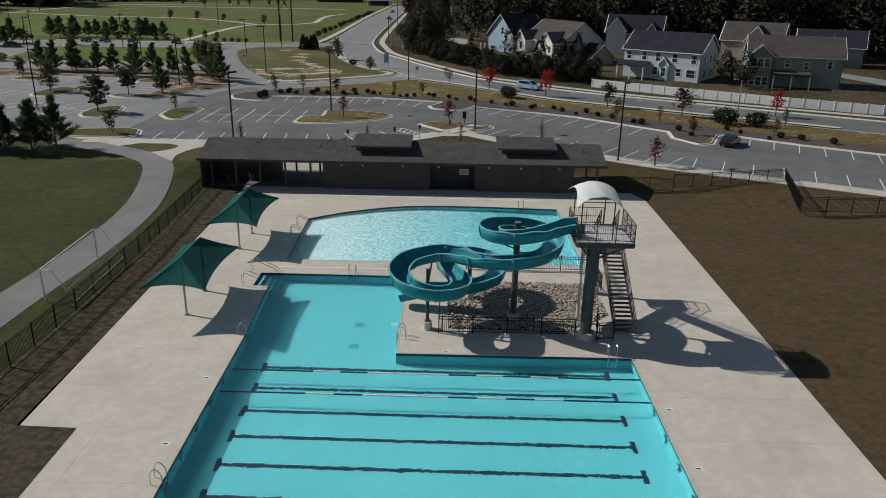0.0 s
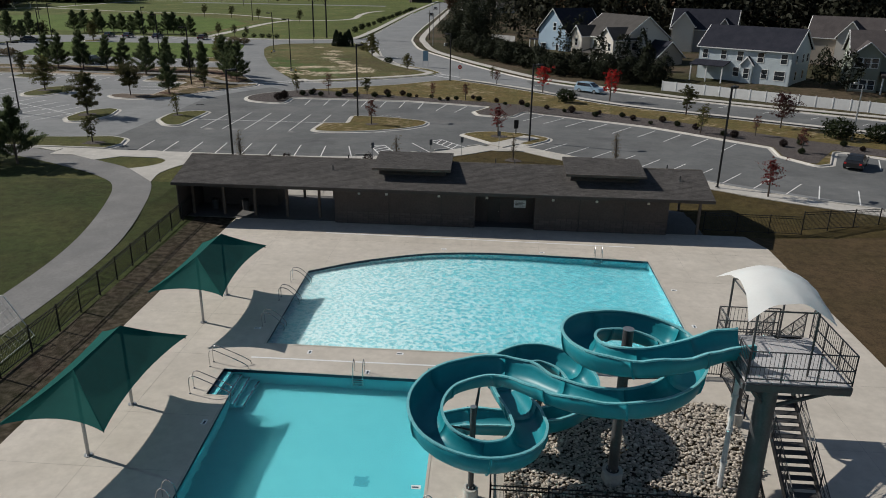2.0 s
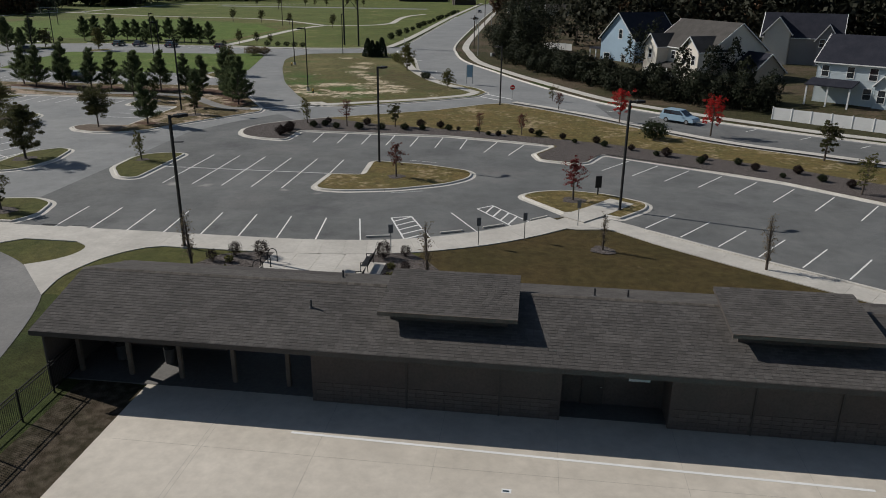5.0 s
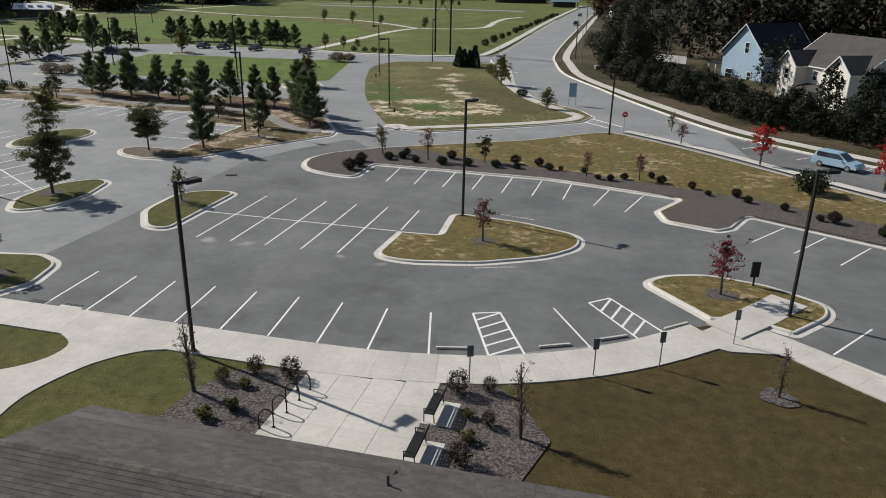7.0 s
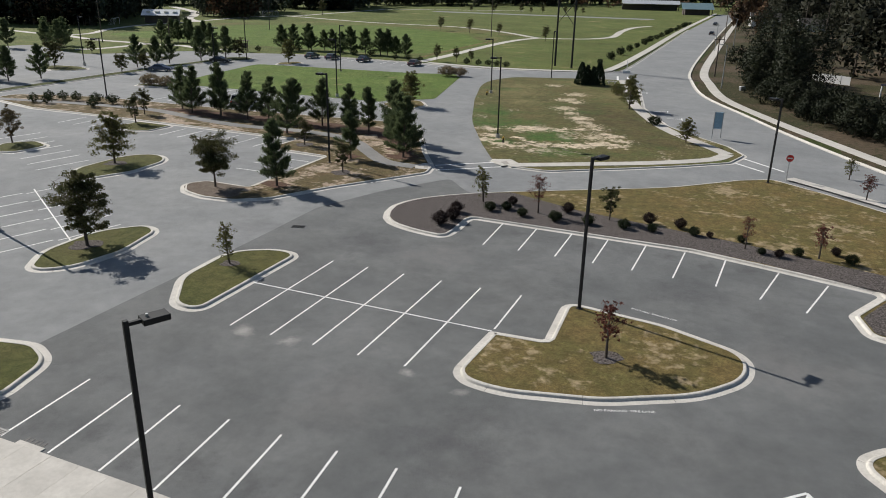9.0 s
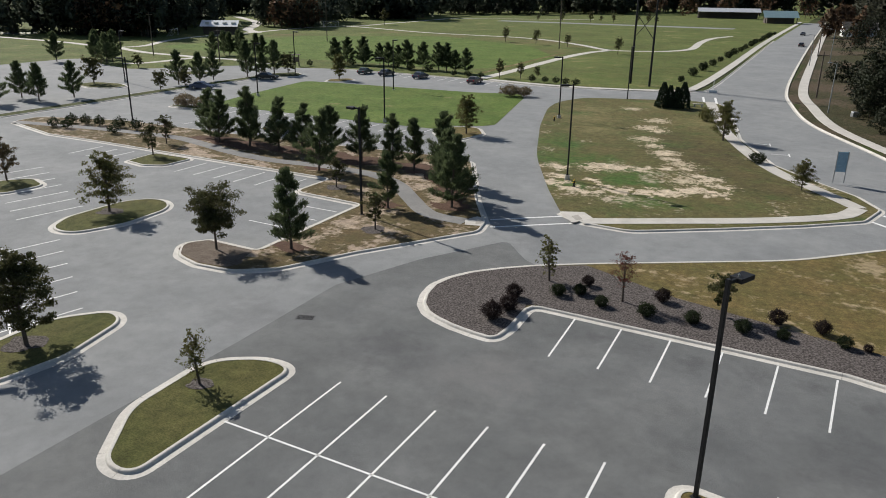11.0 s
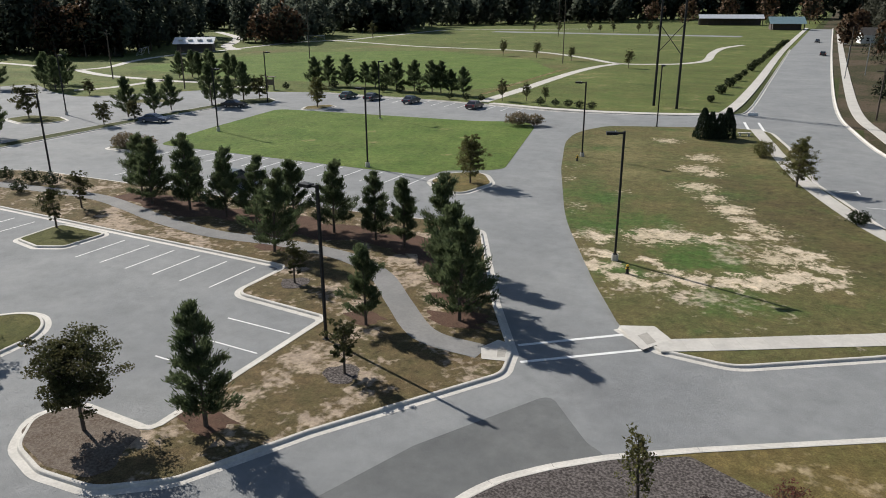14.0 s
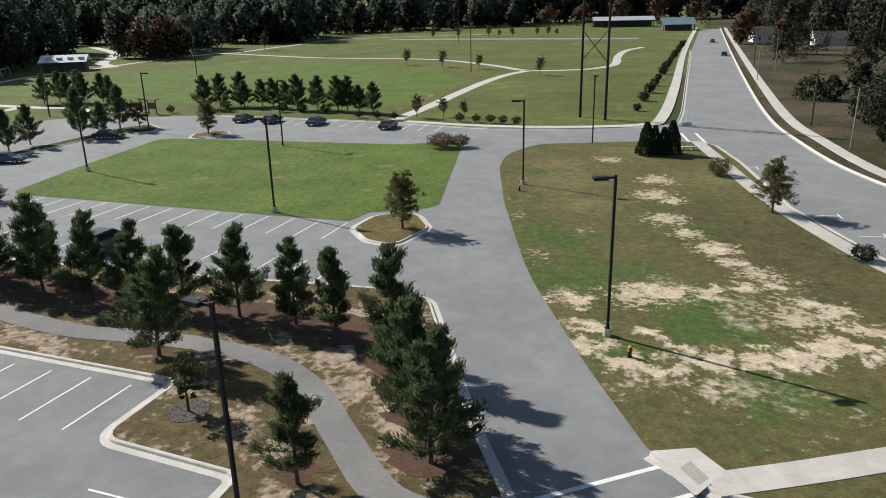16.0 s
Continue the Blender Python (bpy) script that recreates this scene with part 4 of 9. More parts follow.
setting(ribbon(curve([(-231, 333), (-250.5, 349), (-265.4, 369.7), (-288, 397), (-309.8, 415.7), (-343, 441)], 6), 4.5, LOT + 0.025).make("service_drive", CONCRETE), "pale service drive behind the park shelter", "path")
patch([(-70, 262), (-46, 262), (-50, 400), (-64, 400), (-60, 348), (-68, 330)], 6, FIELD, "grass slope beside the main road", "grass_field", LOT + 0.006)
patch([(-105, 356), (-150, 385), (-190, 415), (-150, 470), (-75, 470), (-72, 400)], 8, FIELD, "far pale playing field", "playing_field", LOT + 0.006)
patch([(-70, 500), (-200, 500), (-200, 512), (-70, 512)], 1, ASPHALT_OLD, "far pale parking area", "road", LOT + 0.01)

# ---- painted lines ----
lines = thing("parking_lines", Matrix(), "white painted stall lines on asphalt", "road marking", kind="structure")


def line(a, b, w=0.11, name="stall_line", material=PAINT, lift=0.0):
    d = Vector((b[0] - a[0], b[1] - a[1]))
    n = Vector((-d.y, d.x)).normalized() * w / 2
    q = [(a[0] + n.x, a[1] + n.y), (a[0] - n.x, a[1] - n.y), (b[0] - n.x, b[1] - n.y), (b[0] + n.x, b[1] + n.y)]
    Shape().prism(ccw(q), LOT + 0.001, LOT + 0.009 + lift).make(name, material, lines)


# fire-lane lettering on the asphalt beside the island
for x, y, q in ((-13.55, 108.95, 21.5), (-13.9, 120.6, 167.3)):
    letters = bpy.data.curves.new("lettering", "FONT")
    letters.body, letters.size, letters.align_x, letters.align_y, letters.extrude = "NO PARKING  FIRE LANE", 0.26, "CENTER", "CENTER", 0.002
    letters.materials.append(PAINT)
    sign = new("lettering", letters)
    sign.parent = lines
    sign.matrix_basis = pose(x, y, LOT + 0.009, 0, 0, q)
    tagged(sign, "worn white painted fire lane lettering")


for i in range(6):
    x = -36.1 + 2.8 * i
    line((x, 119.85), (x + 0.06, 108.4 if i < 5 else 114.5))
line((-38.9, 114.2), (-22.1, 114.2))
for i in range(8):
    line((-38.4 + 2.84 * i, 100.6), (-38.0 + 2.87 * i, 95.4))
line((-15.9, 100.8), (-14.7, 95.9))
for i in range(7):
    line((-28.0 + 2.92 * i, 133.3 - 0.018 * i * i), (-27.7 + 2.82 * i, 127.8 - 0.024 * i * i))
line((-6.9, 131.4), (-8.0, 125.9)), line((-3.8, 130.4), (-5.3, 124.9))
for i in range(9):
    p = Vector((7.3, 124.4)).lerp(Vector((29.4, 108.9)), i / 8)
    p.y += 0.9 * math.sin(math.pi * i / 8)
    line(p, p + Vector((-3.1, -4.6)))
for i in range(10):
    p = Vector((6.1, 101.9)).lerp(Vector((27.2, 86.6)), i / 9)
    line(p, p + Vector((2.9, 4.0)))
for i in range(8):
    p = Vector((42.8, 102.4)).lerp(Vector((61.5, 91.2)), i / 7)
    line(p, p + Vector((-2.1, -5.0)))
    p = Vector((29.6, 85.2)).lerp(Vector((50.5, 75.4)), i / 7)
    line(p, p + Vector((2.0, 4.9)))
# hatched zones by the accessible stalls
for q, slant in ((((-13.5, 101.4), (-12.0, 102.0), (-9.8, 97.2), (-11.6, 96.5)), 0.0), (((-7.0, 104.9), (-5.8, 106.0), (-2.4, 101.7), (-3.8, 100.5)), 0.3)):
    Q = [Vector(p) for p in q]
    for a, b in zip(Q, Q[1:] + Q[:1]):
        line(a, b, 0.13, lift=0.003 if a is Q[0] or a is Q[2] else 0.0)
    for k in range(1, 6 if slant == 0 else 5):
        line(Q[0].lerp(Q[3], (k - 0.1 + slant) / 5.0), Q[1].lerp(Q[2], (k - 0.9 + 0.05 * slant) / 5.0), 0.15, lift=0.006)
line((-9.0, 103.5), (-6.4, 98.8))
# west lots
for i in range(5):
    line((-75.4 + 2.83 * i, 147.8), (-75.3 + 2.83 * i, 152.5))
for i in range(4):
    line((-78.2 - 2.83 * i - (9 if i else 0), 147.8), (-78.2 - 2.83 * i - (9 if i else 0), 152.5))
for i in range(3):
    line((-59.2, 144.45 - 2.95 * i), (-54.2, 144.4 - 2.95 * i))
for i in range(6):
    line((-56.8 - 2.6 * i, 114.5 + 1.55 * i), (-55.6 - 2.6 * i, 119.4 + 1.55 * i))
    line((-58.6 - 2.6 * i, 110.0 + 1.55 * i), (-57.2 - 2.6 * i, 114.4 + 1.55 * i))
line((-55.5, 114.6), (-70.5, 123.6))
for i in range(7):
    line((-76.4 - 2.8 * i, 128.6 + 1.3 * i), (-75.2 - 2.8 * i, 134.2 + 1.3 * i))
for i in range(14):
    line((-66.5 - 2.85 * i, 184.0), (-66.5 - 2.85 * i, 179.0))
    line((-62 - 2.85 * i, 168.6), (-62 - 2.85 * i, 173.6))
for i in range(11):
    line((-76 - 2.85 * i, 233.8 + 0.1 * i), (-76.3 - 2.85 * i, 239 + 0.1 * i))
# crossings and centre lines
line((-41.2, 149.3), (-36.0, 153.6), 0.25, "crossing_line"), line((-40.3, 147.4), (-34.6, 152.0), 0.25, "crossing_line")
line((-12.2, 166.6), (-8.4, 162.8), 0.3, "crossing_line"), line((-10.6, 168.6), (-6.4, 164.0), 0.3, "crossing_line")
line((-36.9, 230.0), (-38.9, 240.1), 0.4, "crossing_line"), line((-34.6, 229.2), (-36.8, 240.5), 0.4, "crossing_line")
for x, y in ((-31.4, 217.4), (-25.2, 197.8), (-22.4, 192.0)):
    line((x, y), (x + 2.1, y + 0.3), 0.14, "bay_mark"), line((x + 2.0, y + 1.1), (x + 2.25, y - 0.6), 0.14, "bay_mark")
for i in range(9):
    line((7.5 + 5.4 * i, 155.0 - 3.9 * i), (9.2 + 5.4 * i, 156.6 - 3.9 * i), 0.12, "bay_mark")
# wheel stops
for a, b in (((-14.3, 96.6), (-12.9, 96.95)), ((-9.2, 98.2), (-7.6, 99.0)), ((-6.1, 100.0), (-4.7, 100.9)), ((-2.6, 102.4), (-1.3, 103.6))):
    c = (Vector(a) + Vector(b)) / 2
    q = math.degrees(math.atan2(b[1] - a[1], b[0] - a[0]))
    tagged(Shape().box(-0.9, -0.09, 0, 0.9, 0.09, 0.13, 0.04).make("wheel_stop", KERB), "pale concrete wheel stop on the asphalt", "wheel stop", "wheel stops").matrix_basis = pose(c.x, c.y, LOT + 0.004, 0, 0, q)
# fire hydrants on the patchy field
for x, y in ((-38.4, 163.6), (-53.7, 199.5)):
    root = thing("fire_hydrant", pose(x, y, LOT + 0.12), "dark fire hydrant with a yellow cap on the grass", "hydrant", "hydrants")
    Shape().rod((0, 0, 0), (0, 0, 0.05), 0.17, n=14).make("base_flange", METAL_BLACK, root)
    Shape().rod((0, 0, 0.05), (0, 0, 0.6), 0.11, 0.1, 14).make("barrel", METAL_BLACK, root)
    Shape().rod((0, 0, 0.6), (0, 0, 0.74), 0.12, 0.05, 14).make("bonnet", YELLOW, root)
    for q in (0, 120, 240):
        c, d = math.cos(radians(q)), math.sin(radians(q))
        Shape().rod((0.08 * c, 0.08 * d, 0.45), (0.19 * c, 0.19 * d, 0.45), 0.05, n=10).make("outlet_cap", YELLOW, root)
# curb inlet at the corner of the lot
root = thing("storm_inlet", pose(-36.2, 95.25, LOT), "dark curb inlet at the edge of the sidewalk", "drain")
Shape().box(-0.75, -0.35, -0.02, 0.75, 0.3, 0.045, 0.01).make("inlet_hood", KERB, root)
Shape().box(-0.65, 0.28, 0.004, 0.65, 0.32, 0.04).make("slot", METAL_BLACK, root)
for k in range(5):
    Shape().box(-0.6 + 0.25 * k, 0.32, 0.003, -0.45 + 0.25 * k, 0.62, 0.012).make("grate_bar", METAL_BLACK, root)
# storm drains
for x, y, q in ((-42.6, 125.2, 20), (5.3, 105.3, 40), (-38.6, 95.5, 0)):
    root = thing("drain_grate", pose(x, y, LOT + 0.006, 0, 0, q), "dark iron drain grate set in the asphalt", "drain")
    Shape().box(-0.6, -0.35, 0, 0.6, 0.35, 0.008).make("grate_frame", METAL_DARK, root)
    for k in range(6):
        Shape().box(-0.52, -0.3 + 0.1 * k, 0.008, 0.52, -0.25 + 0.1 * k, 0.018).make("grate_bar", METAL_BLACK, root)


# ---- pools and deck ----
LAP = [(-11.1, 15.0), (12.45, 15.0), (12.25, 39.5), (-1.8, 39.5), (-1.95, 51.65), (-12.9, 51.75), (-12.9, 49.25), (-11.8, 49.25), (-11.4, 41.7)]
WADE = [(-11.6, 54.65), (11.8, 54.65), (11.7, 69.6)] + curve([(11.7, 69.6), (6.4, 69.95), (1.1, 70.1), (-2.2, 69.85), (-4.3, 69.4), (-6.9, 68.35), (-9.3, 67.05), (-11.85, 65.2)], 4)[1:]
DECK_EDGE = [(-17.0, 13.6), (21.3, 13.6), (21.3, 73.2), (20.4, 76.0), (-20.5, 76.0), (-19.8, 31.1), (-17.0, 31.1)]
deck = setting(Shape().flat(DECK_EDGE, 0.0, (LAP, WADE)).make("pool_deck", DECK), "pale tan broom-finished concrete pool deck", "floor")
s = Shape()
n = len(DECK_EDGE)
s.add([(x, y, z) for z in (-0.3, 0.0) for x, y in DECK_EDGE], [(i, (i + 1) % n, n + (i + 1) % n, n + i) for i in range(n)])
setting(s.make("deck_edge", DECK), "cut edge of the concrete deck", "floor")


def water_material(name, tint, strength, scale):
    m = bpy.data.materials.new(name)
    m.use_nodes = True
    nt = m.node_tree
    b = nt.nodes["Principled BSDF"]
    b.inputs["Base Color"].default_value = (*tint, 1)
    b.inputs["Roughness"].default_value, b.inputs["IOR"].default_value, b.inputs["Transmission Weight"].default_value = 0.02, 1.33, 1.0
    co, mp = nt.nodes.new("ShaderNodeTexCoord"), nt.nodes.new("ShaderNodeMapping")
    mp.inputs["Scale"].default_value = (1.35, 0.8, 1)
    n1, n2, bu = nt.nodes.new("ShaderNodeTexNoise"), nt.nodes.new("ShaderNodeTexNoise"), nt.nodes.new("ShaderNodeBump")
    n1.inputs["Scale"].default_value, n1.inputs["Detail"].default_value, n1.inputs["Distortion"].default_value = scale, 2, 0.6
    n2.inputs["Scale"].default_value, n2.inputs["Detail"].default_value = scale * 4, 2
    add = nt.nodes.new("ShaderNodeMath")
    add.operation = "MULTIPLY_ADD"
    add.inputs[1].default_value = 0.3 if strength > 0.9 else 0.06
    nt.links.new(co.outputs["Object"], mp.inputs["Vector"])
    nt.links.new(mp.outputs["Vector"], n1.inputs["Vector"])
    nt.links.new(mp.outputs["Vector"], n2.inputs["Vector"])
    nt.links.new(n2.outputs["Fac"], add.inputs[0])
    nt.links.new(n1.outputs["Fac"], add.inputs[2])
    nt.links.new(add.outputs[0], bu.inputs["Height"])
    bu.inputs["Strength"].default_value, bu.inputs["Distance"].default_value = strength, 0.3 if strength < 0.9 else 0.06
    nt.links.new(bu.outputs["Normal"], b.inputs["Normal"])
    return m


WATER = water_material("lap_water", (0.75, 0.95, 0.96), 0.24, 1.3)
WATER_WADE = water_material("rippled_water", (0.82, 0.97, 0.98), 1.0, 3.0)
# floor of the leisure pool: water's deepening tint painted into the plaster, white to blue
SHALLOW = surface("painted_caustic_plaster", ((0.1, 0.46, 0.53), (0.14, 0.52, 0.58), (0.03, 0.25, 0.33)), 0.8, (0.12, 4.0), amounts=(0.5, 0.95), stretch=(1.35, 0.8, 1))
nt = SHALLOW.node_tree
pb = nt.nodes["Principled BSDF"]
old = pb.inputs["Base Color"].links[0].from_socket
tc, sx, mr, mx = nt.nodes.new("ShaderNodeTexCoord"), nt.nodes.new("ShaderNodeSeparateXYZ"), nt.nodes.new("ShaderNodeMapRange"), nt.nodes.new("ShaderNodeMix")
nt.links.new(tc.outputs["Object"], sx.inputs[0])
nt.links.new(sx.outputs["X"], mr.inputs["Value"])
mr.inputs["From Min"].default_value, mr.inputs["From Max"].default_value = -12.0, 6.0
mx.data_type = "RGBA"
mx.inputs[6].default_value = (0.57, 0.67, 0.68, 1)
# rippling light on the floor is painted in as pale and blue mottling
ripple_noise, ripple_tone, both = nt.nodes.new("ShaderNodeTexNoise"), nt.nodes.new("ShaderNodeMapRange"), nt.nodes.new("ShaderNodeMath")
ripple_noise.inputs["Scale"].default_value, ripple_noise.inputs["Detail"].default_value = 4.6, 2
nt.links.new(tc.outputs["Object"], ripple_noise.inputs["Vector"])
nt.links.new(ripple_noise.outputs["Fac"], ripple_tone.inputs["Value"])
ripple_tone.inputs["From Min"].default_value, ripple_tone.inputs["From Max"].default_value = 0.43, 0.57
ripple_tone.inputs["To Min"].default_value, ripple_tone.inputs["To Max"].default_value = -0.3, 0.38
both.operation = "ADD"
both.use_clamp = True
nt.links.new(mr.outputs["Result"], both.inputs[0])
nt.links.new(ripple_tone.outputs["Result"], both.inputs[1])
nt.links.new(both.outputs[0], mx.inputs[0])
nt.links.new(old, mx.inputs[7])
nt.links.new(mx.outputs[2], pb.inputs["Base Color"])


def basin(name, outline, depth, plaster, label):
    """Walls with a dark tile band at the waterline, and the floor. depth: a function of x."""
    n = len(outline)
    top = [(x, y, 0.0) for x, y in outline]
    band = [(x, y, -0.22) for x, y in outline]
    low = [(x, y, -depth(x)) for x, y in outline]
    quads = [((i + 1) % n, i, n + i, n + (i + 1) % n) for i in range(n)]
    root = thing(name, Matrix(), label, "pool", kind="structure")
    Shape().add(top + band, quads).make("tile_band", TILE_DARK, root)
    Shape().add(band + low, quads).make("pool_wall", plaster, root)
    tris = tessellate_polygon([[Vector((x, y, 0)) for x, y in outline]])
    Shape().add(low, [up(t, outline) for t in tris]).make("pool_floor", plaster, root)
    line_in = shifted(outline, 0.015)
    line_out = shifted(outline, -0.1)
    Shape().add([(x, y, 0.012) for x, y in line_in] + [(x, y, 0.012) for x, y in line_out] + [(x, y, -0.012) for x, y in line_in], [(n + i, n + (i + 1) % n, (i + 1) % n, i) for i in range(n)] + [(i, (i + 1) % n, 2 * n + (i + 1) % n, 2 * n + i) for i in range(n)]).make("coping", DECK_DARK, root)
    return root


DECK_DARK = surface("coping_stone", ((0.47, 0.43, 0.37), (0.54, 0.5, 0.43)), 0.7, (1.0, 12.0), amounts=(0.5, 0.2))
lap = basin("lap_pool", ccw(LAP), lambda x: 1.35, PLASTER, "turquoise lap pool with dark lane lines")
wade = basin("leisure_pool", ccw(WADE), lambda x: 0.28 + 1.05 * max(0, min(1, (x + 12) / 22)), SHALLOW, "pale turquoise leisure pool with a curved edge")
for name, outline, mat, label in (("lap_pool_water", LAP, WATER, "clear calm turquoise water in the lap pool"), ("leisure_pool_water", WADE, WATER_WADE, "rippled sunlit water in the leisure pool")):
    w = setting(Shape().flat(shifted(ccw(outline), 0.005), -0.13).make(name, mat), label, "water")
    w.visible_shadow = False
# lane lines on the floor, each with a cross bar at both ends
for i in range(10):
    y = 38.65 - 2.3 * i
    root = thing("lane_line", pose(0, y, -1.346, 0, 0, -0.6), "dark navy tiled lane line on the pool floor", "lane line", "lane lines")
    Shape().box(-9.55, -0.13, 0, 10.7, 0.13, 0.004).make("line_tile", TILE_DARK, root)
    for x in (-9.55, 10.7):
        Shape().box(x - 0.13, -0.5, 0, x + 0.13, 0.5, 0.0045).make("cross_bar", TILE_DARK, root)
    for x, s1 in ((-11.27, 1), (12.3, -1)):
        cross = thing("wall_target", pose(x + s1 * 0.012, y - 2.2, -0.55), "dark tiled target on the pool wall", "pool target", "wall targets")
        Shape().box(-0.006, -0.09, -0.45, 0.006, 0.09, 0.33).make("upright_bar", TILE_DARK, cross)
        Shape().box(-0.007, -0.32, -0.05, 0.007, 0.32, 0.12).make("cross_bar", TILE_DARK, cross)
# floating lane ropes
FLOAT_BLUE = surface("blue_float", ((0.01, 0.05, 0.1), (0.015, 0.06, 0.12)), 0.4, (2, 9))
for y, tilt in ((37.3, -0.6), (34.9, -0.6)):
    root = thing("lane_rope", pose(0, y, -0.12, 0, 0, tilt), "floating lane rope with navy and white discs on the water", "lane rope", "lane ropes")
    Shape().rod((-11.2, 0, 0), (12.3, 0, 0), 0.012, n=5).make("cable", METAL_BLACK, root)
    for k in range(15):
        x = -11.0 + 1.55 * k
        white = 3 <= k <= 12 and k % 2 == 1
        Shape().rod((x, 0, 0), (x + 1.5, 0, 0), 0.055, n=8).make("float", WHITE if white or (3 < k < 12 and k % 3 == 0) else FLOAT_BLUE, root)
# entry steps
root = thing("pool_steps", Matrix(), "dark-nosed entry steps at the pool corner", "steps", kind="structure")
for k in range(4):
    Shape().box(-12.88 + 0.45 * k, 49.27, -1.3, -12.44 + 0.45 * k, 51.7, -0.16 - 0.28 * k, 0.02).make("step", PLASTER, root)
    Shape().box(-12.5 + 0.45 * k, 49.27, -0.16 - 0.28 * k, -12.43 + 0.45 * k, 51.7, -0.15 - 0.28 * k).make("nosing", TILE_DARK, root)
# floor drains
DRAIN = surface("teal_grate", ((0.03, 0.26, 0.32), (0.04, 0.3, 0.36)), 0.6, (2, 12))
for x, y in ((-4.6, 44.6), (-4.6, 41.6)):
    tagged(Shape().box(x - 0.3, y - 0.3, -1.35, x + 0.3, y + 0.3, -1.34).make("pool_drain", DRAIN), "teal square grate on the pool floor", "drain")
# joints, depth marks and trench drains in the deck
joints = thing("deck_joints", Matrix(), "fine sawn joints in the concrete deck", "joint", kind="structure")


def joint(a, b, w=0.012):
    d = Vector((b[0] - a[0], b[1] - a[1]))
    k = Vector((-d.y, d.x)).normalized() * w / 2
    Shape().prism(ccw([(a[0] + k.x, a[1] + k.y), (a[0] - k.x, a[1] - k.y), (b[0] - k.x, b[1] - k.y), (b[0] + k.x, b[1] + k.y)]), 0.0005, 0.003).make("joint", JOINT, joints)


for y in (19, 23, 27, 31.2, 35.2, 39.4, 43.5, 47.5, 53.15, 58, 62, 66):
    joint((-19.6, y), (-13.1 if y > 49 and y < 52 else -12.1, y))
    joint((12.7, y), (21.2, y))
joint((-15.8, 14), (-15.8, 73)), joint((16.8, 14), (16.8, 73)), joint((-19.9, 71.6), (21.2, 71.6))
for x in (-16, -11, -6, -1, 4, 9, 14):
    joint((x, 70.6 if -10 < x < 12 else 66.5), (x, 75.9))
joint((-1.7, 41.6), (0.6, 42.4)), joint((2.4, 39.6), (2.4, 42.2)), joint((7.4, 39.6), (7.4, 42.2))
for a, b, w in (((-12.4, 73.1), (11.2, 72.5), 0.14), ((-11.9, 53.05), (-2.2, 53.1), 0.13)):
    root = thing("trench_drain", Matrix(), "narrow white trench drain in the deck", "drain")
    d = (Vector(b) - Vector(a))
    k = Vector((-d.y, d.x)).normalized() * w / 2
    Shape().prism(ccw([(a[0] + k.x, a[1] + k.y), (a[0] - k.x, a[1] - k.y), (b[0] - k.x, b[1] - k.y), (b[0] + k.x, b[1] + k.y)]), 0.001, 0.006).make("drain_cover", WHITE, root)
for x, y in ((-12.1, 47.0), (-9.0, 53.9), (-4.2, 54.2), (0.4, 53.9), (-2.2, 43.4), (1.2, 39.9), (4.6, 40.0), (9.6, 39.9), (13.0, 34.0), (13.0, 29.0), (-12.1, 30.0), (-12.1, 36.2), (-5.6, 52.1), (12.4, 64.5), (12.4, 59.2), (4.2, 70.6), (-3.0, 70.5), (-12.6, 56.4)):
    root = thing("depth_marker", pose(x, y, 0.002, 0, 0, random.choice((0, 90))), "white tile depth marker with dark bars set in the deck", "depth marker", "depth markers")
    Shape().box(-0.19, -0.12, 0, 0.19, 0.12, 0.004).make("tile", WHITE, root)
    Shape().box(-0.15, -0.06, 0.004, 0.1, 0.03, 0.006).make("marking_bar", TILE_DARK, root)


def arched_rail(name, x, y, q, label, reach=1.0, height=0.85):
    """A pair of bent stainless grab rails."""
    root = thing(name, pose(x, y, 0, 0, 0, q), label, "pool rail", "pool rails")
    for off in (-0.25, 0.25):
        pts = curve([(-0.35, off, 0), (-0.35, off, height * 0.8), (-0.15, off, height), (0.25, off, height * 0.86), (reach, off, height * 0.25), (reach + 0.1, off, -0.1), (reach, off, -0.5)], 5)
        Shape().tube(pts, 0.024, 7).make("rail", STEEL, root)
        Shape().rod((-0.35, off, 0), (-0.35, off, 0.02), 0.06, n=10).make("flange", STEEL, root)
    return root


for x, y in ((-12.15, 63.4), (-12.1, 60.5), (-12.05, 56.9)):
    arched_rail("grab_rail", x, y, 0, "bent stainless grab rail at the shallow pool edge", 0.8)
for x, y in ((-13.3, 52.1), (-13.3, 49.5)):
    arched_rail("stair_rail", x, y, 0, "bent stainless hand rail over the pool steps", 1.5, 0.95)


def ladder(x, y, q):
    root = thing("pool_ladder", pose(x, y, 0, 0, 0, q), "stainless pool ladder with two hooped rails", "pool ladder", "pool ladders")
    for off in (-0.25, 0.25):
        pts = curve([(-0.45, off, 0), (-0.42, off, 0.55), (-0.2, off, 0.8), (0.05, off, 0.55), (0.1, off, 0), (0.1, off, -0.9)], 5)
        Shape().tube(pts, 0.024, 7).make("rail", STEEL, root)
    for k in range(3):
        Shape().box(0.04, -0.24, -0.3 - 0.27 * k, 0.14, 0.24, -0.27 - 0.27 * k, 0.008).make("rung", STEEL, root)


ladder(-6.0, 51.7, -90), ladder(-1.8, 41.7, 180), ladder(-11.35, 41.7, 0), ladder(11.1, 39.45, -90), ladder(8.2, 69.85, -90), ladder(-11.2, 27.2, 0)


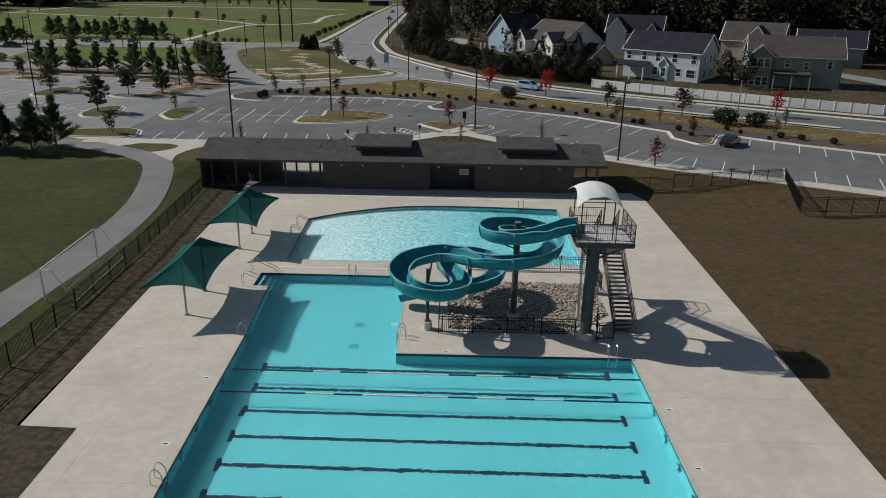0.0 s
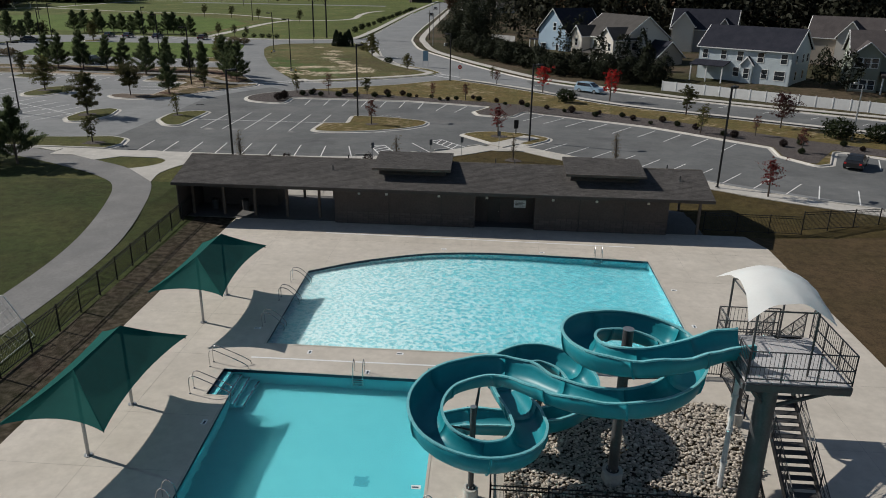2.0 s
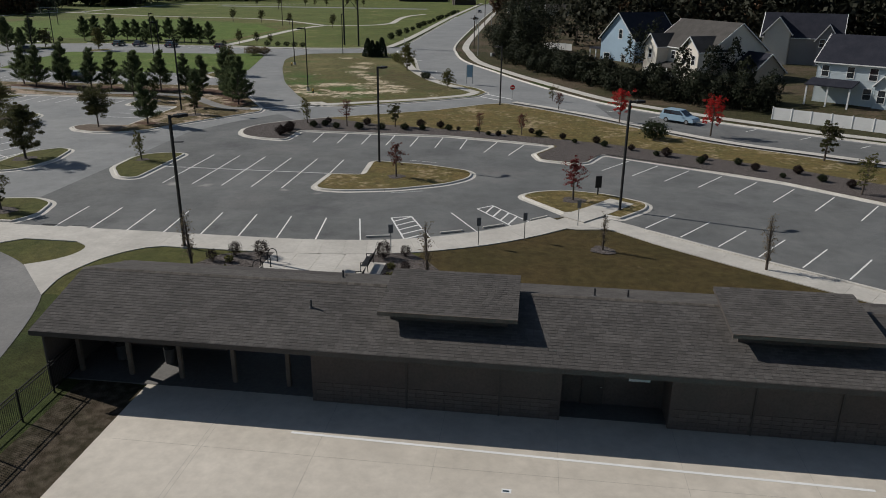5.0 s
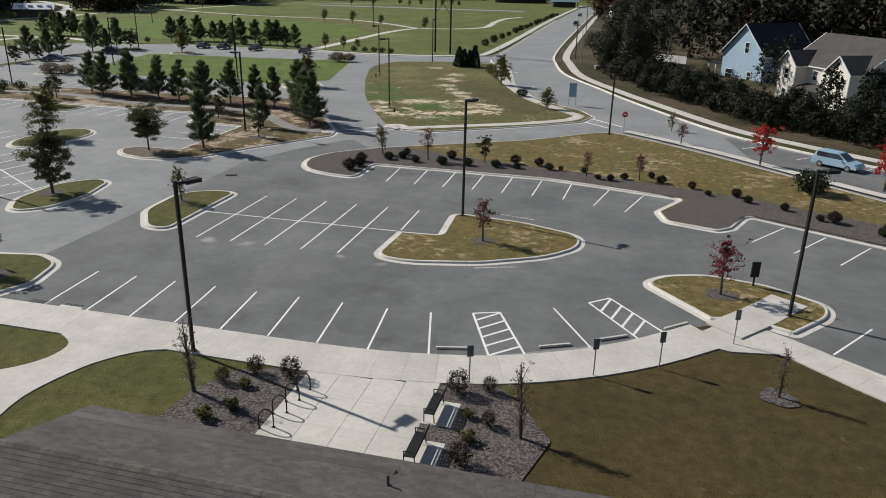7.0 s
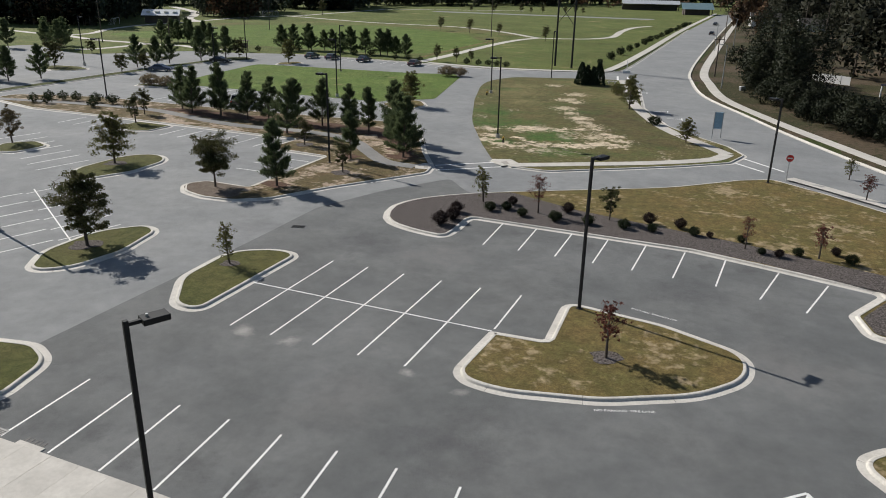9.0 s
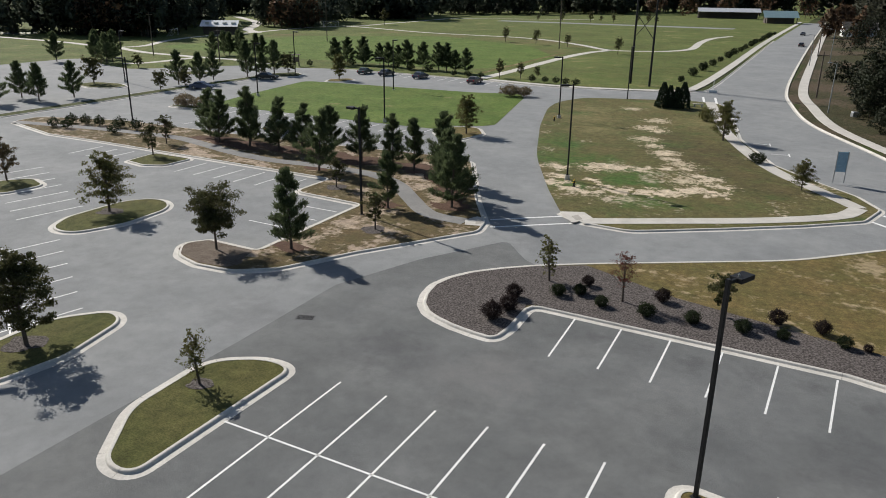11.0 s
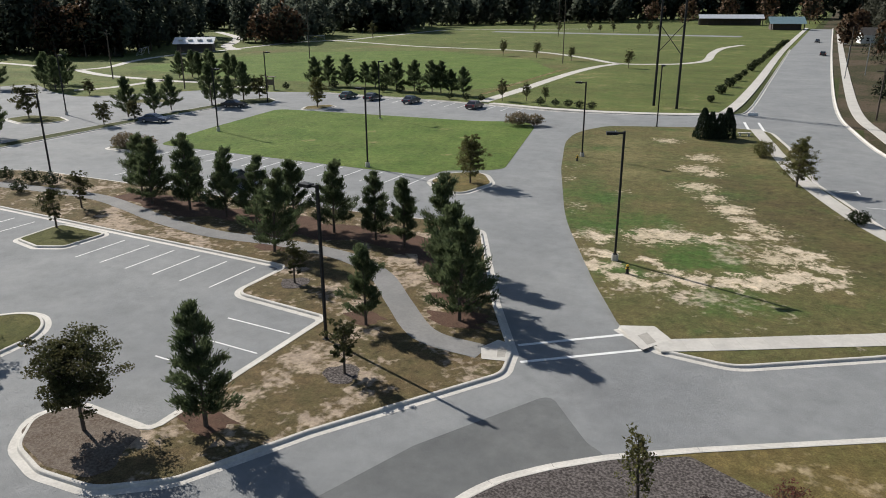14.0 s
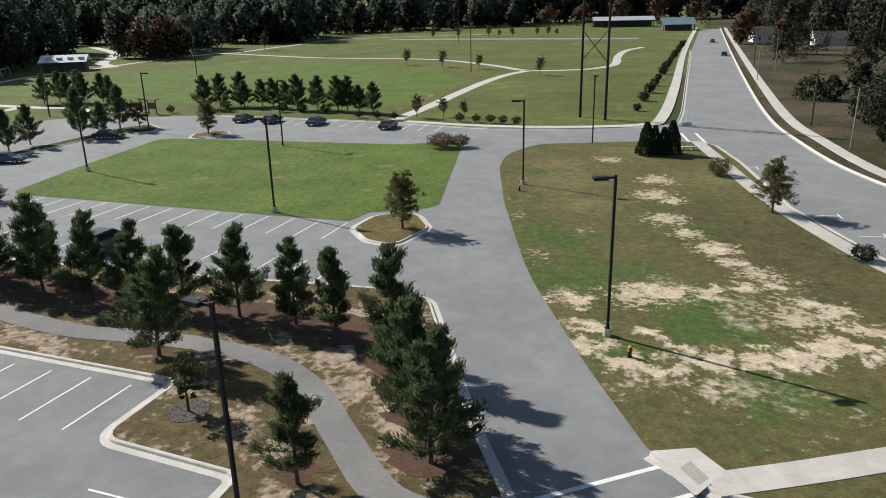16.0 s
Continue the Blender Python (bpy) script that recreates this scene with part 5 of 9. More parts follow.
# ---- fences ----
def picket_fence(name, a, b, h, label, z=0.0, gap=0.12, bay=2.4, single=False, category="fence"):
    """Posts, two rails and thin pickets between a and b."""
    d = Vector((b[0] - a[0], b[1] - a[1]))
    length = d.length
    root = thing(name, pose(a[0], a[1], z, 0, 0, math.degrees(math.atan2(d.y, d.x))), label, category)
    bays = max(1, round(length / bay))
    for i in range(bays + 1):
        x = length * i / bays
        Shape().box(x - 0.035, -0.035, -0.1, x + 0.035, 0.035, h + 0.06, 0.008).make("post", METAL_BLACK, root)
    for k in (0.15, h - 0.22, h - 0.05):
        Shape().box(0, -0.02, k - 0.02, length, 0.02, k + 0.02).make("rail", METAL_BLACK, root)
    m = int(length / gap)
    if single:
        shared = None
        for i in range(1, m):
            if shared is None:
                first = Shape().box(-0.009, -0.009, 0.1, 0.009, 0.009, h).make("picket", METAL_BLACK, root)
                shared = first.data
            else:
                first = new("picket", shared)
                first.parent = root
            first.location = (length * i / m, 0, 0)
    else:
        s = Shape()
        for i in range(1, m):
            x = length * i / m
            s.box(x - 0.008, -0.008, 0.1, x + 0.008, 0.008, h)
        tagged(s.make("picket_infill", METAL_BLACK, root), kind="stuff")
    return root


PEN = "black metal picket fence round the gravel bed"
picket_fence("fence", (0.7, 42.3), (9.3, 42.3), 1.2, PEN, single=True)
picket_fence("fence", (0.7, 42.3), (0.7, 45.0), 1.2, PEN, single=True)
picket_fence("fence", (2.6, 53.4), (12.3, 53.4), 1.2, PEN, single=True)
picket_fence("fence", (12.3, 53.4), (12.3, 49.6), 1.2, PEN, single=True)
picket_fence("gate", (10.55, 41.7), (10.9, 43.6), 1.25, "black metal picket gate by the slide stairs", single=True, category="gate")
picket_fence("gate", (10.55, 41.7), (11.6, 41.9), 1.25, "black metal picket gate by the slide stairs", single=True, category="gate")
for a, b in (((-24.0, 12), (-23.4, 41.9)), ((-23.4, 41.9), (-23.4, 55)), ((-23.4, 55), (-24.6, 77.2))):
    picket_fence("boundary_fence", a, b, 1.55, "black metal boundary fence beside the trail", 0.0, 0.12)
for a, b in (((17.4, 77.0), (25.0, 76.8)), ((25.0, 76.8), (38.3, 80.3)), ((38.3, 80.3), (35.2, 69.2)), ((35.2, 69.2), (60, 69.4))):
    picket_fence("boundary_fence", a, b, 1.6, "black metal boundary fence round the brown lawn", (ground_height(*a) + ground_height(*b)) / 2, 0.11)


# ---- water slide ----
gravel_bed = [(1.3, 43.0), (9.2, 42.75), (11.9, 45.5), (11.7, 50.6), (6.5, 50.8), (2.5, 50.6), (1.2, 47)]
setting(Shape().flat(gravel_bed, 0.01).make("gravel_bed", DIRT), "dark soil under a bed of stones", "ground")
s = Shape()
phi = (1 + 5 ** 0.5) / 2
base_pts = [Vector(p).normalized() for p in ((-1, phi, 0), (1, phi, 0), (-1, -phi, 0), (1, -phi, 0), (0, -1, phi), (0, 1, phi), (0, -1, -phi), (0, 1, -phi), (phi, 0, -1), (phi, 0, 1), (-phi, 0, -1), (-phi, 0, 1))]
ICO = [(0, 11, 5), (0, 5, 1), (0, 1, 7), (0, 7, 10), (0, 10, 11), (1, 5, 9), (5, 11, 4), (11, 10, 2), (10, 7, 6), (7, 1, 8), (3, 9, 4), (3, 4, 2), (3, 2, 6), (3, 6, 8), (3, 8, 9), (4, 9, 5), (2, 4, 11), (6, 2, 10), (8, 6, 7), (9, 8, 1)]


def inside(p, poly):
    hit = False
    for (x0, y0), (x1, y1) in zip(poly, poly[1:] + poly[:1]):
        if (y0 > p[1]) != (y1 > p[1]) and p[0] < (x1 - x0) * (p[1] - y0) / (y1 - y0) + x0:
            hit = not hit
    return hit


rng = random.Random(7)
for k in range(11000):
    p = (rng.uniform(1, 12), rng.uniform(42.6, 51))
    if not inside(p, gravel_bed):
        continue
    size = rng.uniform(0.035, 0.09)
    turn = Euler((rng.uniform(0, 6), rng.uniform(0, 6), rng.uniform(0, 6))).to_matrix()
    flat = Vector((rng.uniform(0.8, 1.3), rng.uniform(0.7, 1.1), rng.uniform(0.45, 0.75)))
    pts = []
    for q in base_pts:
        v = turn @ (q * size * rng.uniform(0.8, 1.15))
        pts.append((p[0] + v.x * flat.x, p[1] + v.y * flat.y, 0.05 + size * 0.25 + v.z * flat.z + (0.07 if k % 3 == 0 else 0)))
    s.add(pts, ICO)
tagged(s.make("gravel_stones", ROCK), "grey and tan riprap stones under the slide", "stones", "", "stuff")

SLIDE = curve([(9.2, 42.75, 6.9), (8.3, 42.6, 6.8), (7.2, 42.35, 6.52), (5.8, 42.3, 6.2), (4.3, 43.0, 5.95), (3.75, 44.5, 5.75), (4.3, 46.0, 5.55), (5.9, 46.7, 5.35), (7.4, 46.1, 5.15), (7.9, 44.5, 4.95), (7.15, 43.0, 4.75), (5.65, 42.35, 4.55), (4.0, 42.7, 4.35), (2.7, 43.7, 4.15), (1.5, 44.9, 3.95), (0.15, 45.3, 3.75), (-1.3, 44.6, 3.55), (-1.85, 43.1, 3.35), (-1.3, 41.6, 3.15), (0.15, 40.95, 2.95), (1.5, 41.5, 2.8), (2.05, 42.8, 2.65), (1.95, 44.2, 2.5), (1.55, 45.6, 2.38), (1.1, 47.2, 2.27), (1.35, 48.8, 2.17), (2.6, 49.85, 2.06), (4.0, 49.3, 1.95), (4.6, 47.7, 1.82), (4.05, 46.25, 1.66), (2.7, 45.65, 1.45), (1.2, 45.9, 1.15), (-0.3, 46.25, 0.85), (-1.9, 46.4, 0.4)], 5)
slide = thing("water_slide", Matrix(), "teal fibreglass water slide winding round dark columns", "water slide")
SECTION = [(-0.62, 0.62), (-0.6, 0.4), (-0.52, 0.18), (-0.36, 0.04), (-0.15, 0.0), (0.15, 0.0), (0.36, 0.04), (0.52, 0.18), (0.6, 0.4), (0.62, 0.62)]


def flume(lo, hi):
    """One length of the open flume: inner and outer skin, and its two rims."""
    path = [Vector(p) for p in SLIDE[lo:hi + 1]]
    rows, rims = [], ([], [])
    for i, p in enumerate(path):
        j = lo + i
        a, b = Vector(SLIDE[max(0, j - 1)]), Vector(SLIDE[min(len(SLIDE) - 1, j + 1)])
        t = (b - a).normalized()
        side = t.cross(Vector((0, 0, 1))).normalized()
        u = side.cross(t)
        c = Vector(SLIDE[min(len(SLIDE) - 1, j + 2)]) - b if j + 2 < len(SLIDE) else t
        bend = side.dot((c.normalized() - t)) if c.length else 0
        outer = max(-1, min(1, -bend * 5))
        row = []
        for k, (x, h) in enumerate(SECTION):
            grow = 1 + 0.35 * max(0, outer * (1 if x > 0 else -1)) if abs(x) > 0.3 else 1
            row.append(p + side * x + u * (h * grow))
        for k, (x, h) in reversed(list(enumerate(SECTION))):
            grow = 1 + 0.35 * max(0, outer * (1 if x > 0 else -1)) if abs(x) > 0.3 else 1
            row.append(p + side * (x * 1.06) + u * (h * grow - (0.05 if abs(x) < 0.55 else 0.0)))
        rows.append(row)
        rims[0].append((row[0], side))
        rims[1].append((row[9], side))
    m = len(rows[0])
    pts = [q for row in rows for q in row]
    faces = [(r * m + k, r * m + (k + 1) % m, (r + 1) * m + (k + 1) % m, (r + 1) * m + k) for r in range(len(rows) - 1) for k in range(m)]
    faces += [tuple(range(m)), tuple(range(len(pts) - 1, len(pts) - m - 1, -1))]
    piece = Shape().add(pts, faces).make("flume", FLUME, slide, smooth=True)
    # bolted flange round the outer skin where two lengths meet
    t = (path[1] - path[0]).normalized()
    ring = [q + t * k + (q - path[0] - Vector((0, 0, 0.3))).normalized() * g for k in (-0.035, 0.035) for g in (0.0, 0.06) for q in rows[0][10:]]
    m = 10
    faces = [(a * m + i, a * m + i + 1, b * m + i + 1, b * m + i) for a, b in ((0, 1), (1, 3), (3, 2)) for i in range(m - 1)]
    Shape().add(ring, faces).make("flange", FLUME, piece)
    for sgn, rim in zip((-1, 1), rims):
        s = Shape()
        prof = [(-0.045, -0.03), (-0.045, 0.03), (0.055, 0.03), (0.055, -0.03)]
        pts = [q + side * (sgn * x) + Vector((0, 0, z)) for q, side in rim for x, z in prof]
        faces = [(r * 4 + k, r * 4 + (k + 1) % 4, r * 4 + 4 + (k + 1) % 4, r * 4 + 4 + k) for r in range(len(rim) - 1) for k in range(4)] + [(3, 2, 1, 0), tuple(range(len(pts) - 4, len(pts)))]
        s.add(pts, faces).make("rim", FLUME_RIM, piece)


step = 8
for lo in range(0, len(SLIDE) - 1, step):
    flume(lo, min(len(SLIDE) - 1, lo + step))


def pedestal(x, y, r, h, parent):
    Shape().rod((x, y, -0.02), (x, y, h), r, r * 0.97, 24).make("concrete_footing", KERB, parent)
    Shape().rod((x, y, h), (x, y, h + 0.04), r * 0.62, n=16).make("base_plate", METAL_DARK, parent)
    for k in range(6):
        q = k * math.pi / 3
        Shape().rod((x + 0.52 * r * math.cos(q), y + 0.52 * r * math.sin(q), h + 0.04), (x + 0.52 * r * math.cos(q), y + 0.52 * r * math.sin(q), h + 0.12), 0.025, n=6).make("anchor_bolt", GALV, parent)


for x, y, r, top, arms in ((-0.05, 42.9, 0.11, 4.1, ((-1.85, 43.1, 3.3), (0.15, 40.95, 2.9), (0.15, 45.3, 3.7))), (5.55, 44.5, 0.2, 6.75, ((3.75, 44.5, 5.7), (7.9, 44.5, 4.9), (5.9, 46.7, 5.3), (5.65, 42.35, 4.5))), (2.75, 47.7, 0.1, 2.3, ((4.6, 47.7, 1.78), (1.1, 47.2, 2.2), (2.6, 49.85, 2.0)))):
    pedestal(x, y, 0.3 if r < 0.15 else 0.42, 0.55, slide)
    Shape().rod((x, y, 0.55), (x, y, top), r, n=20).make("column", METAL_DARK, slide)
    Shape().rod((x, y, top), (x, y, top + 0.03), r * 1.06, n=20).make("column_cap", GALV, slide)
    for ax, ay, az in arms:
        Shape().rod((x, y, az - 0.75), (ax, ay, az - 0.06), 0.055, 0.04, 8).make("support_arm", METAL_DARK, slide)
        Shape().rod((x, y, az - 0.2), (ax, ay, az - 0.05), 0.045, 0.04, 8).make("support_arm", METAL_DARK, slide)

# slide tower
tower = thing("slide_tower", Matrix(), "grey steel slide tower with stairs and a white canopy", "tower")
X0, X1, Y0, Y1, PZ = 8.75, 12.1, 41.15, 44.6, 6.7
pedestal(9.9, 42.1, 0.62, 0.45, tower)
Shape().rod((9.9, 42.1, 0.45), (9.9, 42.1, PZ - 0.3), 0.36, 0.34, 28).make("main_column", METAL_DARK, tower)
pedestal(11.75, 49.2, 0.34, 0.6, tower)
Shape().rod((11.75, 49.2, 0.6), (11.75, 49.2, 3.3), 0.14, n=16).make("landing_column", METAL_DARK, tower)
for k in range(8):
    w = (X1 - X0) / 8
    Shape().box(X0 + w * k + 0.01, Y0, PZ - 0.06, X0 + w * (k + 1) - 0.01, Y1, PZ, 0.01).make("deck_board", PLANK, tower)
for a, b in (((X0, Y0), (X1, Y0)), ((X0, Y1), (X1, Y1))):
    Shape().box(a[0], a[1] - 0.08, PZ - 0.32, b[0], a[1] + 0.08, PZ - 0.06, 0.02).make("edge_beam", METAL_DARK, tower)
for x in (X0, 9.9, X1):
    Shape().box(x - 0.07, Y0, PZ - 0.3, x + 0.07, Y1, PZ - 0.07, 0.02).make("joist", METAL_DARK, tower)
for x, y in ((X0 + 0.2, Y0 + 0.2), (X1 - 0.2, Y0 + 0.2), (X0 + 0.2, Y1 - 0.2), (X1 - 0.2, Y1 - 0.2)):
    Shape().rod((9.9, 42.1, PZ - 1.5), (x, y, PZ - 0.25), 0.07, n=8).make("brace", METAL_DARK, tower)


BALUSTER = {}


def guard(a, b, za, zb, parent, h=1.1):
    """A guard rail of posts, two rails and balusters, which may slope."""
    a, b = Vector((*a, za)), Vector((*b, zb))
    n = max(1, round((b - a).length / 1.15))
    root = new("guard_rail")
    root.parent = parent
    for i in range(n + 1):
        p = a.lerp(b, i / n)
        Shape().rod(p, p + Vector((0, 0, h)), 0.026, n=6).make("post", METAL_DARK, root)
    for k in (0.12, 0.55, h):
        Shape().rod(a + Vector((0, 0, k)), b + Vector((0, 0, k)), 0.024, n=6).make("rail", METAL_DARK, root)
    m = int((b - a).length / 0.13)
    for i in range(1, m):
        if h not in BALUSTER:
            bar = Shape().rod((0, 0, 0.12), (0, 0, h), 0.009, n=4).make("baluster", METAL_DARK, root)
            BALUSTER[h] = bar.data
        else:
            bar = new("baluster", BALUSTER[h])
            bar.parent = root
        bar.location = a.lerp(b, i / m)


guard((X0, Y0), (X1, Y0), PZ, PZ, tower)
guard((X1, Y0), (X1, Y1), PZ, PZ, tower)
guard((X0, Y1), (10.9, Y1), PZ, PZ, tower)
guard((X0, Y0), (X0, 42.1), PZ, PZ, tower)
guard((X0, 43.4), (X0, Y1), PZ, PZ, tower)
for (xa, xb), (ya, za), (yb, zb), count in (((11.9, 13.2), (42.75, 0.0), (48.3, 3.4), 19), ((10.75, 11.85), (48.3, 3.4), (Y1, PZ), 18)):
    for k in range(count):
        t = (k + 1) / count
        y, z = ya + (yb - ya) * t, za + (zb - za) * t
        Shape().box(xa + 0.05, y - 0.15, z - 0.04, xb - 0.05, y + 0.15, z, 0.008).make("tread", PLANK if k % 1 else METAL_DARK, tower)
    for x in (xa, xb):
        Shape().add([(x + dx, ya, za - 0.05) for dx in (-0.03, 0.03)] + [(x + dx, yb, zb - 0.25) for dx in (-0.03, 0.03)] + [(x + dx, yb, zb + 0.08) for dx in (-0.03, 0.03)] + [(x + dx, ya, za + 0.25) for dx in (-0.03, 0.03)], [(0, 1, 3, 2), (2, 3, 5, 4), (4, 5, 7, 6), (6, 7, 1, 0), (0, 2, 4, 6), (1, 7, 5, 3)]).make("stringer", METAL_DARK, tower)
        guard((x, ya), (x, yb), za, zb, tower, 1.0)
Shape().box(10.7, 48.3, 3.32, 13.25, 49.7, 3.4, 0.01).make("landing", METAL_DARK, tower)
guard((10.7, 49.7), (13.25, 49.7), 3.4, 3.4, tower), guard((13.25, 48.3), (13.25, 49.7), 3.4, 3.4, tower)
# white canopy: a saddle of stretched fabric on four posts
CX0, CX1, CY0, CY1 = 8.55, 11.3, 41.25, 45.0
s = Shape()
N = 14
for j in range(N + 1):
    for i in range(N + 1):
        u, v = i / N * 2 - 1, j / N * 2 - 1
        pinch = 0.16
        x = (CX0 + CX1) / 2 + (CX1 - CX0) / 2 * u * (1 - pinch * (1 - v * v))
        y = (CY0 + CY1) / 2 + (CY1 - CY0) / 2 * v * (1 - pinch * (1 - u * u))
        z = 9.78 - 0.62 * u * u * (0.6 + 0.4 * v * v) - 0.42 * v * v + 0.025 * math.sin(9 * u + 4 * v) * v + 0.02 * math.sin(13 * v + 5 * u)
        s.v.append((x, y, z))
for j in range(N):
    for i in range(N):
        k = j * (N + 1) + i
        s.f.append((k, k + 1, k + N + 2, k + N + 1))
canopy = thing("canopy", Matrix(), "white stretched fabric canopy on steel posts over the slide platform", "canopy")
s.make("fabric", WHITE_FABRIC, canopy, smooth=True)
for x, y in ((9.0, 41.7), (10.9, 41.7), (9.0, 44.4), (10.9, 44.4)):
    Shape().rod((x, y, PZ), (x, y, 9.0), 0.04, n=8).make("post", METAL_DARK, canopy)
for a, b in (((9.0, 41.7), (10.9, 41.7)), ((10.9, 41.7), (10.9, 44.4)), ((10.9, 44.4), (9.0, 44.4)), ((9.0, 44.4), (9.0, 41.7))):
    Shape().rod((*a, 8.98), (*b, 8.98), 0.03, n=6).make("frame_bar", METAL_DARK, canopy)
# water feed pipe of the slide
PIPE = surface("white_pipe", ((0.7, 0.72, 0.72), (0.6, 0.62, 0.62)), 0.45, (1.5, 10.0))
pipe = thing("feed_pipe", Matrix(), "white plastic pipe feeding water up to the slide", "pipe")
Shape().tube([(9.75, 44.4, 0.0), (9.75, 44.4, 5.6), (9.3, 43.6, 6.4), (9.1, 43.2, 6.9)], 0.1, 10).make("riser", PIPE, pipe)
Shape().tube([(9.75, 44.4, 4.6), (10.6, 44.2, 5.2)], 0.07, 10).make("branch", PIPE, pipe)
for k in range(3):
    Shape().rod((9.75, 44.4, 1.2 + 1.5 * k), (9.75, 44.4, 1.32 + 1.5 * k), 0.13, n=12).make("coupling", PIPE, pipe)

# ---- shade sails over the deck ----
for cx, cy in ((-15.95, 46.15), (-15.9, 58.75)):
    root = thing("shade_canopy", pose(cx, cy, 0), "dark green fabric shade canopy on two steel posts", "shade canopy", "shade canopies")
    W, L, low, high, N = 2.1, 4.0, 2.64, 4.05, 10
    ends = (Vector((0, -1.95, high)), Vector((0, 1.95, high)))
    corner = {(sx, sy): Vector((sx * W, sy * L, low)) for sx in (-1, 1) for sy in (-1, 1)}
    # four sewn panels: a trapezium on each long side, a triangle at each end, with hollow free edges
    for p0, p1, c0, c1, bow in ((ends[0], ends[1], corner[1, -1], corner[1, 1], 0.34), (ends[1], ends[0], corner[-1, 1], corner[-1, -1], 0.34), (ends[0], ends[0], corner[-1, -1], corner[1, -1], 0.5), (ends[1], ends[1], corner[1, 1], corner[-1, 1], 0.5)):
        s = Shape()
        inward = ((p0 + p1) / 2 - (c0 + c1) / 2)
        inward.z = 0
        inward.normalize()
        for j in range(N + 1):
            for i in range(N + 1):
                t, k = i / N, j / N
                top, foot = p0.lerp(p1, t), c0.lerp(c1, t) + inward * (bow * 4 * t * (1 - t)) + Vector((0, 0, 0.12 * 4 * t * (1 - t)))
                s.v.append(top.lerp(foot, k) - Vector((0, 0, 0.07 * math.sin(math.pi * k))))
        for j in range(N):
            for i in range(N):
                k = j * (N + 1) + i
                s.f.append((k, k + 1, k + N + 2, k + N + 1))
        s.make("fabric_panel", FABRIC, root, smooth=True)
    for y in (-1.95, 1.95):
        Shape().rod((0, y, 0), (0, y, 3.92), 0.075, 0.065, 14).make("post", GALV, root)
        Shape().rod((0, y, 0), (0, y, 0.03), 0.18, n=14).make("base_plate", GALV, root)
        for sx in (-1, 1):
            Shape().rod((0, y, 3.78), (sx * W * 0.97, math.copysign(L * 0.97, y), low - 0.09), 0.03, n=6).make("rafter", METAL_DARK, root)


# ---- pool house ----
# concrete floor with the shade under the roof put into its colour
FLOOR_SHADED = surface("shaded_floor_concrete", ((0.11, 0.105, 0.1), (0.14, 0.135, 0.13)), 0.7, (0.4, 5.0), 0.2, 50)
house = thing("pool_house", Matrix(), "long low dark brown pool house with a shingled gable roof", "building")
RX0, RX1, EY0, RY, EY1, EZ, RZ = -25.1, 17.35, 74.65, 79.35, 83.6, 3.2, 4.45
Shape().box(-24.9, 76.0, -0.3, 17.2, 83.4, 0.02).make("floor_slab", FLOOR_SHADED, house)


def wall(name, x0, y0, x1, y1, z1, material, z0=0.0):
    return Shape().box(x0, y0, z0, x1, y1, z1).make(name, material, house)


wall("wall", -12.0, 75.7, -0.9, 75.95, 3.45, WALL_DARK)
wall("wall", 3.8, 75.7, 14.2, 75.95, 3.45, WALL_DARK)
wall("wall", -1.1, 77.3, 4.0, 77.5, 3.8, WALL_DARK)
wall("wall", -1.1, 75.95, -0.9, 77.3, 3.4, WALL_DARK), wall("wall", 3.8, 75.95, 4.0, 77.3, 3.4, WALL_DARK)
wall("wall", -12.2, 75.7, -12.0, 82.8, 3.4, WALL_DARK), wall("wall", 14.0, 75.95, 14.2, 82.8, 3.4, WALL_DARK)
wall("wall", -12.0, 82.6, 14.2, 82.85, 3.4, WALL_DARK)
wall("wall", -24.5, 79.6, -18.2, 79.85, 4.2, WALL_DARK), wall("wall", -18.2, 79.6, -18.0, 82.8, 3.5, WALL_DARK)
wall("wall", -24.7, 79.85, -24.5, 82.8, 3.4, WALL_DARK), wall("wall", -24.5, 82.6, -18.0, 82.8, 3.4, WALL_DARK)
wall("screen_panel", -24.95, 75.2, -24.85, 83.0, 3.15, WALL_DARK)
# masonry base course, block by block
shared = None
for x0, x1 in ((-12.0, -0.9), (3.8, 14.2)):
    for row in range(5):
        count = int((x1 - x0) / 0.8)
        for i in range(count):
            x = x0 + (x1 - x0) * (i + (0.5 if row % 2 else 0)) / count
            if x + 0.78 > x1:
                continue
            if shared is None:
                block = Shape().box(0.005, -0.03, 0.005, 0.775, 0.0, 0.195, 0.006).make("block", WALL_BASE, house)
                shared = block.data
            else:
                block = new("block", shared)
                block.parent = house
            block.location = (x, 75.7, 0.02 + 0.2 * row)
for x in (-7.8, -3.6, 7.3, 10.8):
    Shape().box(x - 0.04, 75.64, 0, x + 0.04, 75.7, 3.3).make("downpipe", TRIM_DARK, house)
door = Shape().box(0.1, 77.22, 0.02, 1.1, 77.3, 2.15, 0.01).make("door", TRIM_DARK, house, "dark metal door")
Shape().rod((0.98, 77.2, 1.0), (0.98, 77.1, 1.0), 0.03).make("door_handle", STEEL, door)
sign = Shape().box(2.2, 77.24, 1.35, 3.15, 77.3, 1.95, 0.005).make("notice_board", WHITE, house, "white notice board with dark bars")
for k in range(4):
    Shape().box(2.3, 77.232, 1.47 + 0.11 * k, 3.05 - 0.1 * (k % 2), 77.24, 1.51 + 0.11 * k).make("text_bar", TRIM_DARK, sign)
LAMP = surface("lamp_lens", ((0.7, 0.68, 0.62), (0.6, 0.58, 0.52)), 0.3, (3, 9))
